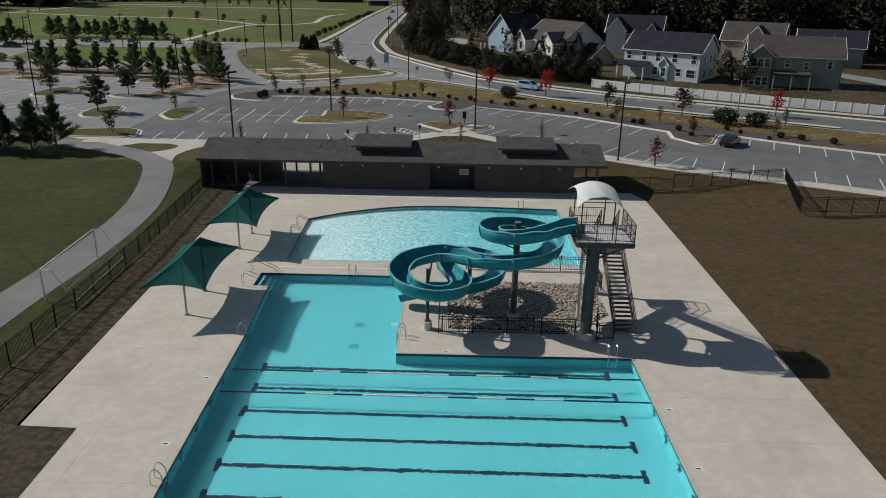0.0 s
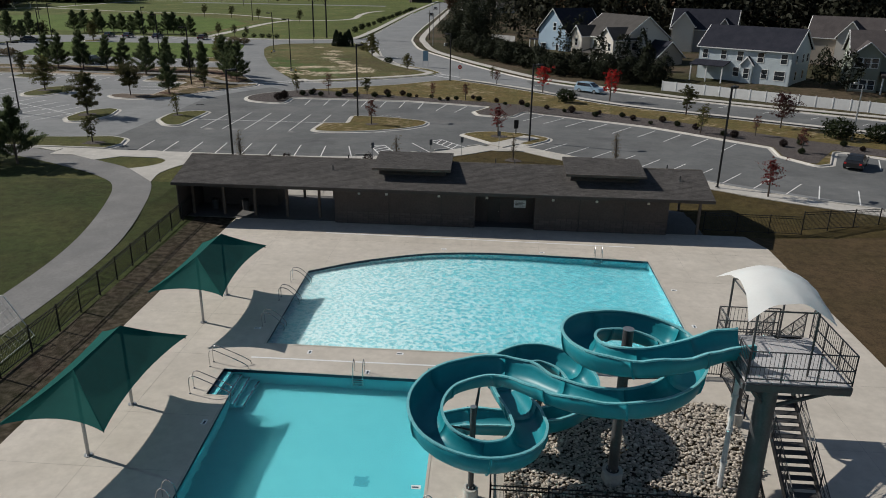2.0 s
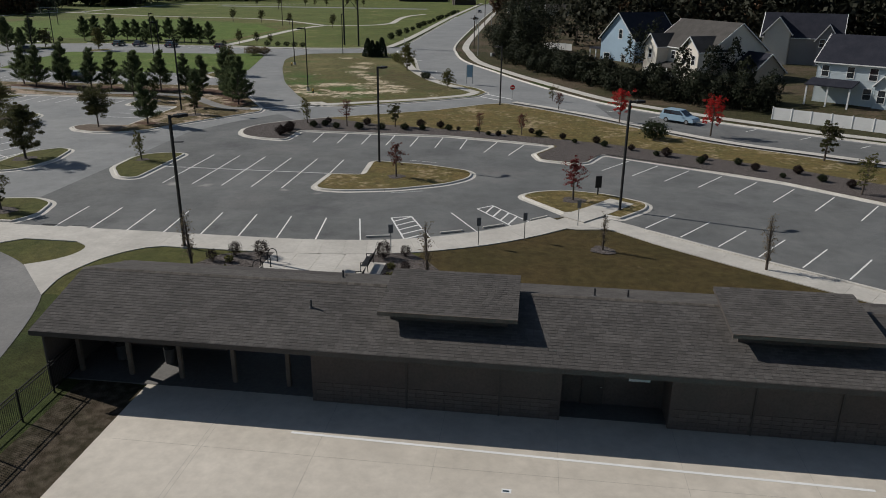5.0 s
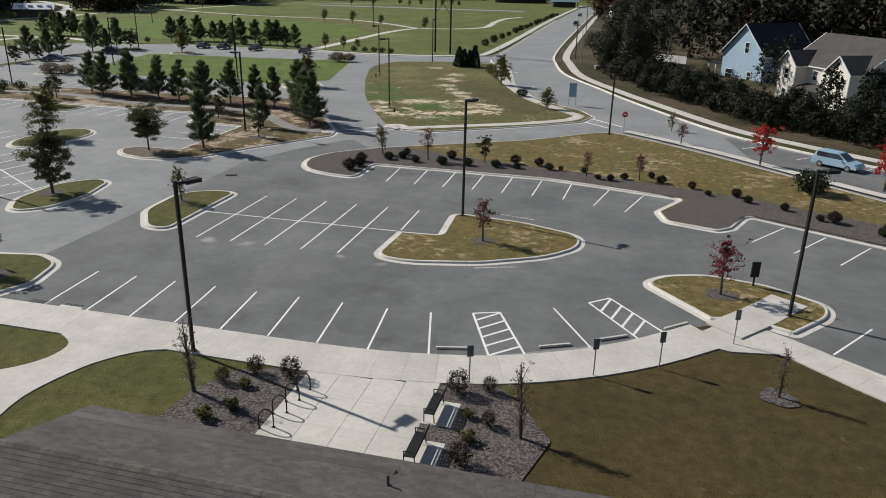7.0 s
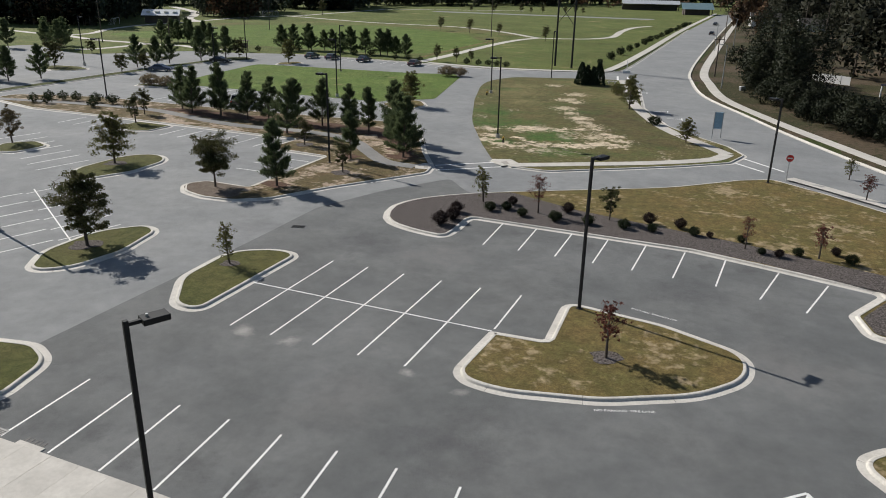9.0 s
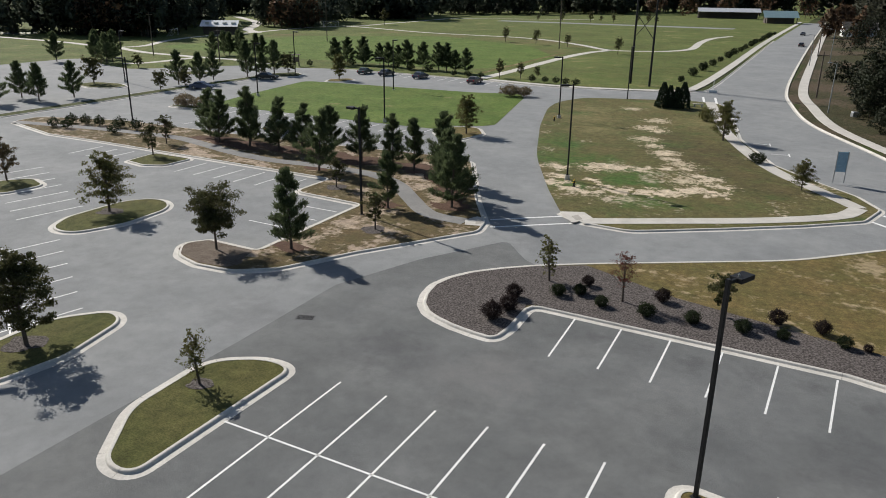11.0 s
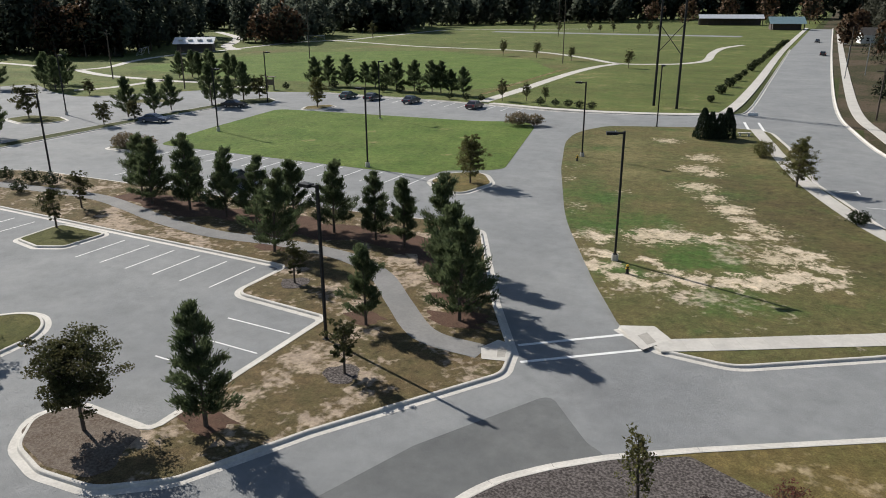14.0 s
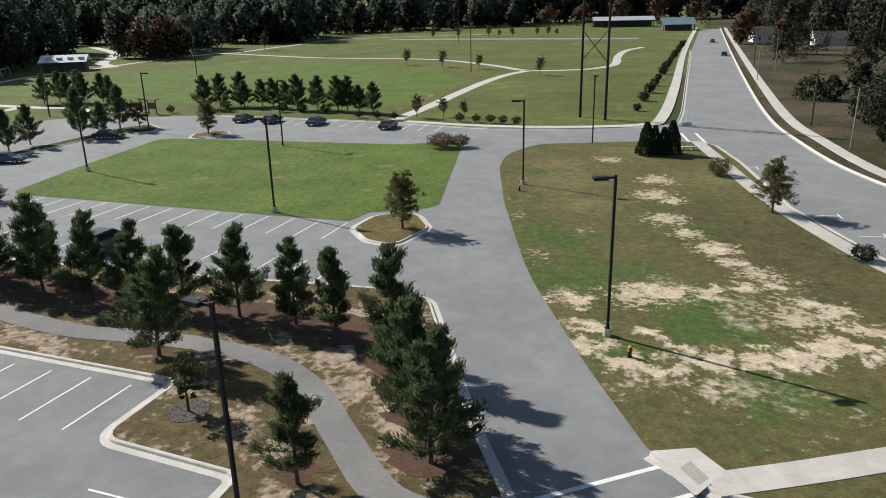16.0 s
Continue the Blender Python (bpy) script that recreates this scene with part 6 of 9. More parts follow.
for x in (-10.2, -8.0, -3.8, 0.0, 5.2, 8.6, 12.6):
    lamp = Shape().box(x - 0.1, 75.6, 2.45, x + 0.1, 75.7, 2.62, 0.02).make("wall_light", LAMP, house, "small pale wall light")
for x in (-24.3, -21.7, -19.1, -16.4, -13.7):
    for y in (76.8, 82.5):
        Shape().box(x - 0.1, y - 0.1, 0, x + 0.1, y + 0.1, 3.45, 0.015).make("post", POST, house)
for y in (76.2, 82.5):
    Shape().box(16.6, y - 0.1, 0, 16.8, y + 0.1, 3.4, 0.015).make("post", POST, house)
for x0, x1 in ((-24.9, -12.2), (14.2, 17.2)):
    for y in (76.7, 82.4):
        Shape().box(x0, y - 0.08, 3.35, x1, y + 0.22, 3.6, 0.01).make("beam", TRIM_DARK, house)
# vending machine and bins in the open bay
bin_label = "grey rubbish bin under the pool house roof"
for x in (-23.0, -20.4):
    root = thing("rubbish_bin", pose(x, 78.2, 0.02), bin_label, "bin", "rubbish bins")
    Shape().rod((0, 0, 0), (0, 0, 0.8), 0.26, 0.29, 16).make("barrel", METAL_DARK, root)
    Shape().rod((0, 0, 0.8), (0, 0, 0.95), 0.3, 0.2, 16).make("lid", METAL_BLACK, root)


def slope_z(y):
    return EZ + (RZ - EZ) * (y - EY0) / (RY - EY0) if y < RY else EZ + (RZ - EZ) * (EY1 - y) / (EY1 - RY)


def roof_slab(name, x0, x1, pts, t=0.16, parent=None):
    """A roof of constant section along x: pts are (y, z) along its upper side."""
    top = [(y, z) for y, z in pts]
    ring = top + [(y, z - t) for y, z in reversed(top)]
    n = len(ring)
    s = Shape().add([(x, y, z) for x in (x0, x1) for y, z in ring], [(i, (i + 1) % n, n + (i + 1) % n, n + i) for i in range(n)] + [tuple(range(n - 1, -1, -1)), tuple(range(n, 2 * n))])
    return s.make(name, TRIM_DARK, parent)


roof = roof_slab("roof", RX0, RX1, [(EY0, EZ), (RY, RZ), (EY1, EZ)], 0.18, house)
SHINGLE_ISLAND = surface("shingle_tabs", ((0.088, 0.082, 0.078), (0.116, 0.108, 0.102), (0.064, 0.059, 0.056)), 0.95, (0.5, 8.0), 0.5, 45, amounts=(0.5, 0.5), island=0.15, spec=0.15)


SHINGLE_TAB = surface("shingle_single", ((0.088, 0.082, 0.078), (0.116, 0.108, 0.102), (0.064, 0.059, 0.056)), 0.95, (0.5, 8.0), 0.5, 45, amounts=(0.5, 0.5), vary=0.15, spec=0.15)
SHARED, singles = [], [0]


def shingles(x0, x1, y0, z0, y1, z1, parent, skip=()):
    """Courses of single shingle tabs laid from the eave (y0, z0) up to (y1, z1), each lapping the one below."""
    run = math.hypot(y1 - y0, z1 - z0)
    d = Vector((0, (y1 - y0) / run, (z1 - z0) / run))
    nrm = Vector((0, -d.z, d.y)) if d.y > 0 else Vector((0, d.z, -d.y))
    rows = int(run / 0.19)
    s = Shape()
    r = random.Random(int(y0 * 10))
    for k in range(rows):
        a = Vector((0, y0, z0)) + d * (run * k / rows)
        b = a + d * (run / rows * 1.25)
        x = x0 - (0.17 if k % 2 else 0)
        while x < x1:
            w = r.uniform(0.28, 0.4)
            xa, xb = max(x0, x), min(x1, x + w - 0.012)
            x += w
            if xb - xa < 0.04 or any(p <= xa <= q and u <= a.y <= v for p, q, u, v in skip):
                continue
            up1, up2 = nrm * (0.013 + r.uniform(0, 0.008)), nrm * 0.004
            p = [Vector((xa, 0, 0)) + a + up1, Vector((xb, 0, 0)) + a + up1, Vector((xb, 0, 0)) + b + up2, Vector((xa, 0, 0)) + b + up2]
            q = [Vector((xa, 0, 0)) + a, Vector((xb, 0, 0)) + a]
            if d.y > 0 and y0 == EY0 and -7.5 < xa and xb < 4.2 and k < 9 and singles[0] < 300:
                singles[0] += 1
                if SHARED:
                    tab = new("shingle", SHARED[0])
                    tab.parent = parent
                else:
                    c = Vector(((p[0] + p[1]) / 2))
                    c = Vector(((xa + xb) / 2, a.y, a.z))
                    tab = Shape().add([v - c for v in p + q], [(0, 1, 2, 3), (0, 4, 5, 1)]).make("shingle", SHINGLE_TAB, parent)
                    SHARED.append(tab.data)
                    SHARED.append(xb - xa)
                tab.location = ((xa + xb) / 2, a.y, a.z)
                tab.scale = ((xb - xa) / SHARED[1], 1, 1)
                continue
            s.add(p + q, [(0, 1, 2, 3) if d.y > 0 else (3, 2, 1, 0), (0, 4, 5, 1)])
    return tagged(s.make("shingle_field", SHINGLE_ISLAND, parent, "grey-brown asphalt shingles"), kind="stuff")


shingles(RX0, RX1, EY0, EZ + 0.005, RY, RZ + 0.005, roof)
shingles(RX0, RX1, EY1, EZ + 0.005, RY, RZ + 0.005, roof)
for i in range(int((RX1 - RX0) / 0.32)):
    x = RX0 + 0.32 * i
    Shape().add([(x, RY - 0.16, RZ - 0.02), (x + 0.36, RY - 0.16, RZ - 0.01), (x + 0.36, RY, RZ + 0.05), (x, RY, RZ + 0.035), (x, RY + 0.16, RZ - 0.02), (x + 0.36, RY + 0.16, RZ - 0.01)], [(0, 1, 2, 3), (3, 2, 5, 4)]).make("ridge_cap", SHINGLE, roof)
for y, z in ((EY0 - 0.02, EZ), (EY1 + 0.02, EZ)):
    Shape().box(RX0 - 0.02, y - 0.03, z - 0.24, RX1 + 0.02, y + 0.03, z + 0.01, 0.01).make("gutter", TRIM_DARK, house)
for x0, x1 in ((-9.2, -2.95), (6.1, 12.35)):
    dormer = Shape().box(x0 + 0.45, 76.95, slope_z(76.95) - 0.1, x1 - 0.45, 79.9, 4.5).make("dormer", WALL_DARK, house, "raised roof monitor with louvres")
    for k in range(5):
        Shape().box(x0 + 0.55, 76.88, 3.98 + 0.1 * k, x1 - 0.55, 76.95, 4.02 + 0.1 * k, 0.004).make("louvre", TRIM_DARK, dormer)
    top = roof_slab("dormer_roof", x0, x1, [(76.25, 4.52), (80.35, 4.95)], 0.16, house)
    shingles(x0, x1, 76.25, 4.525, 80.35, 4.955, top)
    Shape().box(x0, 76.2, 4.34, x1, 76.25, 4.54, 0.008).make("fascia", POST, top)
for x, y in ((-12.6, 77.4), (-12.1, 81.4), (0.6, 80.0), (2.2, 80.3), (15.2, 77.5), (14.8, 80.5)):
    z = slope_z(y)
    Shape().rod((x, y, z - 0.05), (x, y, z + 0.42), 0.05, n=10).make("vent_pipe", METAL_DARK, roof)
    Shape().rod((x, y, z - 0.02), (x, y, z + 0.06), 0.14, 0.08, 12).make("flashing", METAL_DARK, roof)

# ---- plaza: bicycle stands, benches, signs ----
for x, y in ((-19.65, 87.4), (-19.6, 88.6), (-19.5, 89.7), (-19.4, 90.7)):
    root = thing("bicycle_stand", pose(x, y, LOT + 0.052, 0, 0, 25), "black hooped bicycle stand on the plaza", "bicycle stand", "bicycle stands")
    Shape().tube(curve([(-0.3, 0, 0), (-0.3, 0, 0.6), (-0.18, 0, 0.85), (0, 0, 0.92), (0.18, 0, 0.85), (0.3, 0, 0.6), (0.3, 0, 0)], 5), 0.03, 8).make("hoop", METAL_BLACK, root)
    for k in (-0.3, 0.3):
        Shape().rod((k, 0, 0), (k, 0, 0.015), 0.08, n=10).make("foot_plate", METAL_BLACK, root)
for x, y in ((-12.75, 87.4), (-12.8, 90.6)):
    root = thing("bench", pose(x, y, LOT + 0.052, 0, 0, 90), "black metal slatted bench facing the plaza", "bench", "benches")
    for k in range(6):
        Shape().box(-0.9, -0.02 + 0.075 * k, 0.43, 0.9, 0.05 + 0.075 * k, 0.455, 0.006).make("seat_slat", METAL_BLACK, root)
    for k in range(6):
        m = Matrix.Translation((0, -0.05 - 0.025 * k, 0.5 + 0.075 * k)) @ Matrix.Rotation(radians(70), 4, "X")
        Shape().box(-0.9, -0.04, -0.012, 0.9, 0.04, 0.012, 0.004, m).make("back_slat", METAL_BLACK, root)
    for sx in (-0.85, 0.85):
        Shape().tube([(sx, 0.42, 0), (sx, 0.42, 0.66), (sx, -0.02, 0.66)], 0.025, 6).make("arm", METAL_BLACK, root)
        Shape().tube([(sx, -0.05, 0), (sx, -0.02, 0.45), (sx, -0.2, 0.95)], 0.025, 6).make("leg", METAL_BLACK, root)
    pad = Shape().box(-1.0, -0.85, -0.07, 1.0, 0.7, -0.003).make("bench_pad", CONCRETE)
    pad.matrix_basis = pose(x, y, LOT + 0.052, 0, 0, 90)
    setting(pad, "pale concrete pad under a bench", "floor")
for x, y in ((-12.0, 93.55), (-6.2, 96.0), (-3.0, 97.7), (1.0, 101.6), (-45.6, 99.4)):
    root = thing("parking_sign", pose(x, y, LOT, 0, 0, 25), "small sign on a thin steel post beside the sidewalk", "sign", "parking signs")
    Shape().box(-0.03, -0.02, 0, 0.03, 0.02, 2.1, 0.005).make("post", GALV, root)
    Shape().box(-0.16, -0.035, 1.5, 0.16, -0.02, 2.1, 0.005).make("sign_plate", SIGN_BACK, root)
root = thing("notice_panel", pose(3.1, 110.4, LOT + 0.052, 0, 0, 20), "dark notice panel on a post", "sign")
Shape().box(-0.05, -0.05, 0, 0.05, 0.05, 1.6, 0.01).make("post", METAL_BLACK, root)
Shape().box(-0.28, -0.06, 0.7, 0.28, 0.06, 1.75, 0.02).make("panel", METAL_BLACK, root)


# ---- lamp posts ----
def lamp_post(x, y, h, q, foot=0.12):
    root = thing("street_lamp", pose(x, y, LOT, 0, 0, q), "tall black steel lamp post with a flat shoebox head", "street lamp", "street lamps")
    Shape().rod((0, 0, -0.05), (0, 0, foot), 0.27, 0.26, 18).make("concrete_base", KERB, root)
    Shape().box(-0.17, -0.17, foot, 0.17, 0.17, foot + 0.04, 0.01).make("base_plate", METAL_BLACK, root)
    Shape().box(-0.08, -0.08, foot + 0.02, 0.08, 0.08, h, 0.012).make("pole", METAL_BLACK, root)
    Shape().box(0.07, -0.06, h - 0.2, 0.5, 0.06, h - 0.08, 0.01).make("arm", METAL_BLACK, root)
    head = Shape().box(0.46, -0.26, h - 0.25, 1.3, 0.26, h - 0.05, 0.02).make("lamp_head", METAL_BLACK, root)
    Shape().box(0.54, -0.2, h - 0.265, 1.22, 0.2, h - 0.252).make("lens", LAMP, head)
    Shape().rod((0.65, 0, h - 0.05), (0.65, 0, h + 0.04), 0.045, n=10).make("photocell", GALV, head)
    return root


lamp_post(-26.4, 92.55, 9.2, 64)
lamp_post(-18.2, 119.2, 9.6, 65)
for x, y, h, q in ((-40.0, 166.1, 10.1, 205), (-51.6, 144.6, 9.6, 170), (4.6, 106.2, 9.0, 30), (21.4, 87.9, 9.4, 60), (-8.0, 157.6, 8.6, 150), (-75.2, 185.4, 9.4, 180), (-109.1, 196, 9.4, 0), (-54.0, 202.4, 9.4, 180), (-50.4, 229, 9.4, 90), (-105, 165.0, 9.4, 200), (-93.3, 217, 9.4, 90), (-122.8, 223.6, 9.6, 0), (-144.6, 196.5, 10.2, 0), (-63.0, 114.2, 9.4, 45), (-73, 99.5, 9.4, 45), (61, 76, 9.4, 60)):
    lamp_post(x, y, h, q, 0.6 if 160 < y < 215 or (x < -60 and y < 120) else 0.12)


# ---- trees and shrubs ----
def leaf_mesh(name, centres, size, rng, parent, material, longish=1.0, lean=None, label="", facing=None):
    """Many small four-cornered leaves or sprays, each turned at random about its centre."""
    n = len(centres)
    c = np.asarray(centres, dtype=float)
    a = rng.normal(size=(n, 3))
    if lean is not None:
        a = a * 0.55 + np.asarray(lean) * 1.3
    a /= np.linalg.norm(a, axis=1)[:, None]
    b = np.cross(a, rng.normal(size=(n, 3)))
    b /= np.linalg.norm(b, axis=1)[:, None] + 1e-9
    s = size * rng.uniform(0.6, 1.35, size=(n, 1))
    a, b = a * s * longish, b * s
    w = rng.uniform(0.35, 0.8, size=(n, 1))
    v = np.stack([c - a, c + b * w, c + a, c - b * w], axis=1).reshape(-1, 3)
    f = np.arange(4 * n).reshape(-1, 4)
    me = bpy.data.meshes.new(name)
    me.from_pydata(v.tolist(), [], f.tolist())
    me.materials.append(material)
    if facing is not None:
        me.normals_split_custom_set_from_vertices(np.repeat(facing, 4, axis=0).tolist())
    ob = new(name, me)
    if parent is not None:
        ob.parent = parent
    return tagged(ob, label)


def pine(seed, h, label, spread=0.3, needles=15, size=0.05):
    """A young pine: whorls of rising branches that carry tufts of needles."""
    r = np.random.default_rng(seed)
    root = thing("pine_tree", Matrix(), label, "tree", "pine trees")
    bend = r.normal(size=2) * 0.03 * h
    def stem(t):
        return Vector((bend[0] * t * t, bend[1] * t * t, h * t))
    s = Shape()
    pts = [stem(t) for t in np.linspace(0, 0.97, 8)]
    for i in range(7):
        s.rod(pts[i], pts[i + 1], 0.02 * h * (1 - i / 7.6), 0.02 * h * (1 - (i + 1) / 7.6), 7)
    s.make("trunk", BARK, root)
    limbs, tufts, leans = Shape(), [], []
    levels = int(4.5 + h * 0.75)
    for k in range(levels):
        t = 0.13 + 0.84 * k / (levels - 1)
        reach = h * spread * (1.08 - t) ** 0.9 * 1.12 * r.uniform(0.88, 1.12) * (0.8 if k == 0 else 1)
        count = int(r.integers(5, 8)) if t < 0.85 else 4
        q0 = r.uniform(0, 6.28)
        for j in range(count):
            q = q0 + 6.283 * j / count + r.normal() * 0.25
            ln = reach * r.uniform(0.5, 1.3)
            a = stem(min(0.97, max(0.1, t + r.normal() * 0.045)))
            d = Vector((math.cos(q), math.sin(q), 0.42 + 0.85 * t + r.normal() * 0.1)).normalized()
            e = a + d * ln
            limbs.rod(a, e, 0.006 * h * (1.1 - t), 0.004, 4)
            shoots = [(a.lerp(e, u), d) for u in np.linspace(0.35, 1.0, max(2, int(ln / 0.2)))]
            for u in (0.4, 0.6, 0.8):
                for sgn in (-1, 1):
                    f = Vector((d.x - sgn * d.y * 0.9, d.y + sgn * d.x * 0.9, d.z + 0.25)).normalized()
                    g = a.lerp(e, u + r.normal() * 0.05)
                    w = g + f * ln * 0.36 * (1.25 - u) * r.uniform(0.7, 1.3)
                    limbs.rod(g, w, 0.003 * h * (1.1 - t), 0.003, 3)
                    shoots += [(g.lerp(w, 0.55), f), (w, f)]
            for p, f in shoots:
                for _ in range(needles):
                    off = r.normal(size=3) * 0.12
                    tufts.append((p.x + off[0], p.y + off[1], p.z + off[2] + 0.03))
                    leans.append((f.x, f.y, f.z + 0.45))
    for _ in range(60):
        z = r.uniform(0.86, 1.02)
        off = r.normal(size=2) * 0.06 * h * (1.06 - z) * 4
        p = stem(z)
        tufts.append((p.x + off[0] * 0.3, p.y + off[1] * 0.3, p.z))
        leans.append((off[0], off[1], 1.2))
    tagged(limbs.make("branchwork", BARK, root), kind="stuff")
    leaf_mesh("crown", tufts, size, r, root, PINE_L, 2.8, leans)
    return root


def broadleaf(seed, h, label, material, spread=0.3, leaves=1500, bare=0.3, leaf=0.11, name="tree", clumps=26, group="broadleaf trees", start=0.3, rise=0.55, cone=False):
    """A small broad-leaved tree: trunk, limbs that fork twice, and leaves in clumps round the twigs."""
    r = np.random.default_rng(seed)
    root = thing(name, Matrix(), label, "tree", group)
    trunk, limbs = Shape(), Shape()
    tips = []
    top = Vector((r.normal() * 0.02 * h, r.normal() * 0.02 * h, h * 0.8))
    trunk.rod((0, 0, -0.05), top * 0.45, 0.016 * h + 0.02, 0.012 * h + 0.01, 8)
    trunk.rod(top * 0.45, top, 0.012 * h + 0.01, 0.008, 6)
    trunk.make("trunk", BARK, root)
    for k in range(clumps):
        t = start + (0.95 - start) * (k + r.uniform(0, 1)) / clumps
        a = top * (t / 0.8 * 0.72)
        q = k * 2.4 + r.normal() * 0.4
        shape = math.sin(math.pi * min(1, max(0.12, (t - start) / (1.02 - start)) ** 0.75))
        if cone:
            shape = min(1.0, 4.0 * (t - start) + 0.5) * (1.02 - t) * 1.25
        ln = h * spread * (0.35 + 0.75 * shape) * r.uniform(0.5, 1.35)
        d = Vector((math.cos(q), math.sin(q), rise + 0.7 * t)).normalized()
        e = a + d * ln
        limbs.rod(a, e, 0.005 * h, 0.005, 4)
        tips.append((a.lerp(e, 0.75), ln * 0.34))
        for _ in range(3):
            g = a.lerp(e, r.uniform(0.35, 0.9))
            f = g + Vector(r.normal(size=3)).normalized() * ln * 0.42
            f.z += 0.08 * h * r.uniform(-0.2, 0.8)
            limbs.rod(g, f, 0.0025 * h, 0.003, 3)
            tips.append((f, ln * 0.3))
    tagged(limbs.make("branchwork", BARK, root), kind="stuff")
    centres = []
    if leaves:
        keep = [tip for tip in tips if r.uniform() > bare * 0.5]
        for _ in range(leaves):
            p, rad = keep[int(r.integers(len(keep)))]
            off = r.normal(size=3)
            off *= rad * r.uniform() ** 0.45 / np.linalg.norm(off) * np.array((0.72, 0.72, 0.42))
            centres.append((p.x + off[0], p.y + off[1], p.z + off[2]))
        leaf_mesh("crown", centres, leaf, r, root, material)
    return root


def shrub(seed, h, w, label, material, n=420, name="shrub", leaf=0.075, group="shrubs", upright=False):
    r = np.random.default_rng(seed)
    root = thing(name, Matrix(), label, "shrub", group)
    s = Shape()
    for k in range(9):
        q = 6.28 * k / 9 + r.normal() * 0.2
        s.rod((0, 0, -0.03), (math.cos(q) * w * 0.3, math.sin(q) * w * 0.3, h * r.uniform(0.6, 0.9)), 0.018, 0.006, 4)
    tagged(s.make("stemwork", BARK, root), kind="stuff")
    d = r.normal(size=(n, 3))
    d /= np.linalg.norm(d, axis=1)[:, None]
    if upright:
        s2 = r.uniform(0.02, 1, size=n)
        q = r.uniform(0, 6.28, size=n)
        rr = np.sqrt(r.uniform(0.45, 1.0, size=n)) * (1 - 0.82 * s2 ** 1.4) * (1 + 0.12 * np.sin(4 * q + 9 * s2))
        c = np.stack([rr * np.cos(q) * w / 2, rr * np.sin(q) * w / 2, s2 * h], axis=1)
        leaf_mesh("foliage", c, leaf, r, root, material, 1.4, [(0, 0, 1)] * n)
        return root
    lump = 1 + 0.2 * np.sin(5 * d[:, 0] + seed) * np.cos(4 * d[:, 1]) + 0.12 * r.normal(size=n)
    rad = r.uniform(0.62, 1.0, size=n) * lump
    c = d * rad[:, None] * np.array((w / 2, w / 2, h / 2)) + np.array((0, 0, h * 0.53))
    c[:, 2] = np.maximum(c[:, 2], 0.04)
    leaf_mesh("foliage", c, leaf, r, root, material, 1.2)
    return root


def plant(root, places):
    """The first place takes the thing itself, the others copies; places are x, y, z, scale."""
    r = random.Random(len(places))
    first = True
    for x, y, z, k in places:
        m = pose(x, y, z, 0, 0, r.uniform(0, 360)) @ Matrix.Scale(k, 4)
        if first:
            root.matrix_basis = m
            first = False
        else:
            made = copy_thing(root, Matrix())
            made.matrix_basis = m


TOP = LOT + 0.12
PINE_LABEL = "young dark green pine on the grass verge"
PINES = [(-51.1, 134.3, 6.1), (-50.6, 147.4, 5.1), (-64.7, 155.7, 6.4), (-63.4, 162.0, 6.0), (-59.1, 161.9, 5.6), (-55.8, 161.0, 5.6), (-45.7, 150.6, 6.5), (-47.9, 153.8, 6.3), (-50.8, 158.8, 6.9), (-67.5, 161.8, 5.9), (-71.9, 161.8, 5.6), (-75.1, 161.4, 6.1), (-80.0, 161.7, 7.0), (-82.2, 164.4, 5.6), (-85.0, 161.6, 6.3), (-88.6, 163.6, 6.0)]
kinds = [pine(11 + k, 6.0, PINE_LABEL, 0.33 + 0.025 * k) for k in range(4)]
for k, kind in enumerate(kinds):
    plant(kind, [(x, y, TOP, h / 6.0) for x, y, h in PINES[k::4]])
far = pine(31, 6.0, "dark pine beside the far parking rows", 0.4, 6, 0.08)
plant(far, [(x, y, LOT, k / 6.0) for x, y, k in ((-130, 248.3, 6.4), (-129, 252.1, 6.4), (-125.3, 253.8, 6.6), (-123, 251.7, 5.2), (-120.8, 254.7, 5.2), (-117.2, 253.1, 5.6), (-113.4, 251.8, 5.2), (-110.3, 250.7, 6.6), (-106.8, 252.3, 6.2), (-101.6, 250.7, 6.4), (-99.9, 251.4, 6.3), (-97.1, 250.7, 4.9), (-93.7, 249.4, 5.6))])
far = pine(32, 6.0, "dark pine on a far grass island", 0.42, 6, 0.08)
plant(far, [(x, y, LOT + 0.1, k / 6.0) for x, y, k in ((-171.5, 248.2, 6.1), (-171.2, 252.1, 6.3), (-168, 251, 6.1), (-165.4, 251.9, 6.7), (-162.6, 250.5, 6.3), (-160.1, 253.2, 6.0), (-157.1, 252.3, 5.6), (-177.5, 218.4, 7.0), (-179.4, 221.6, 6.4), (-184.3, 220.6, 6.4), (-132.1, 208.4, 5.9), (-130.2, 216.5, 7.4), (-128.8, 219.4, 5.0), (-129.5, 224.4, 7.0), (-132.5, 199.3, 6.4), (-131.5, 204.0, 5.8), (-190, 225.4, 7), (-185.7, 227.4, 7), (-191.3, 214.6, 7), (-135.6, 171.5, 6), (-134, 177, 6), (-139, 166, 6), (-141, 172, 6))])
broad = broadleaf(64, 6.0, "dark broad-crowned tree in the far parking lot", OAK_L, 0.36, 2600, 0.12, 0.16, clumps=28, start=0.18)
plant(broad, [(-147.3, 191.3, LOT + 0.1, 1.0), (-129.0, 191.6, LOT + 0.1, 0.68), (-128.3, 197.0, LOT + 0.1, 0.62), (-164.2, 216.5, LOT, 0.6), (-127.0, 226.2, LOT + 0.1, 0.85)])
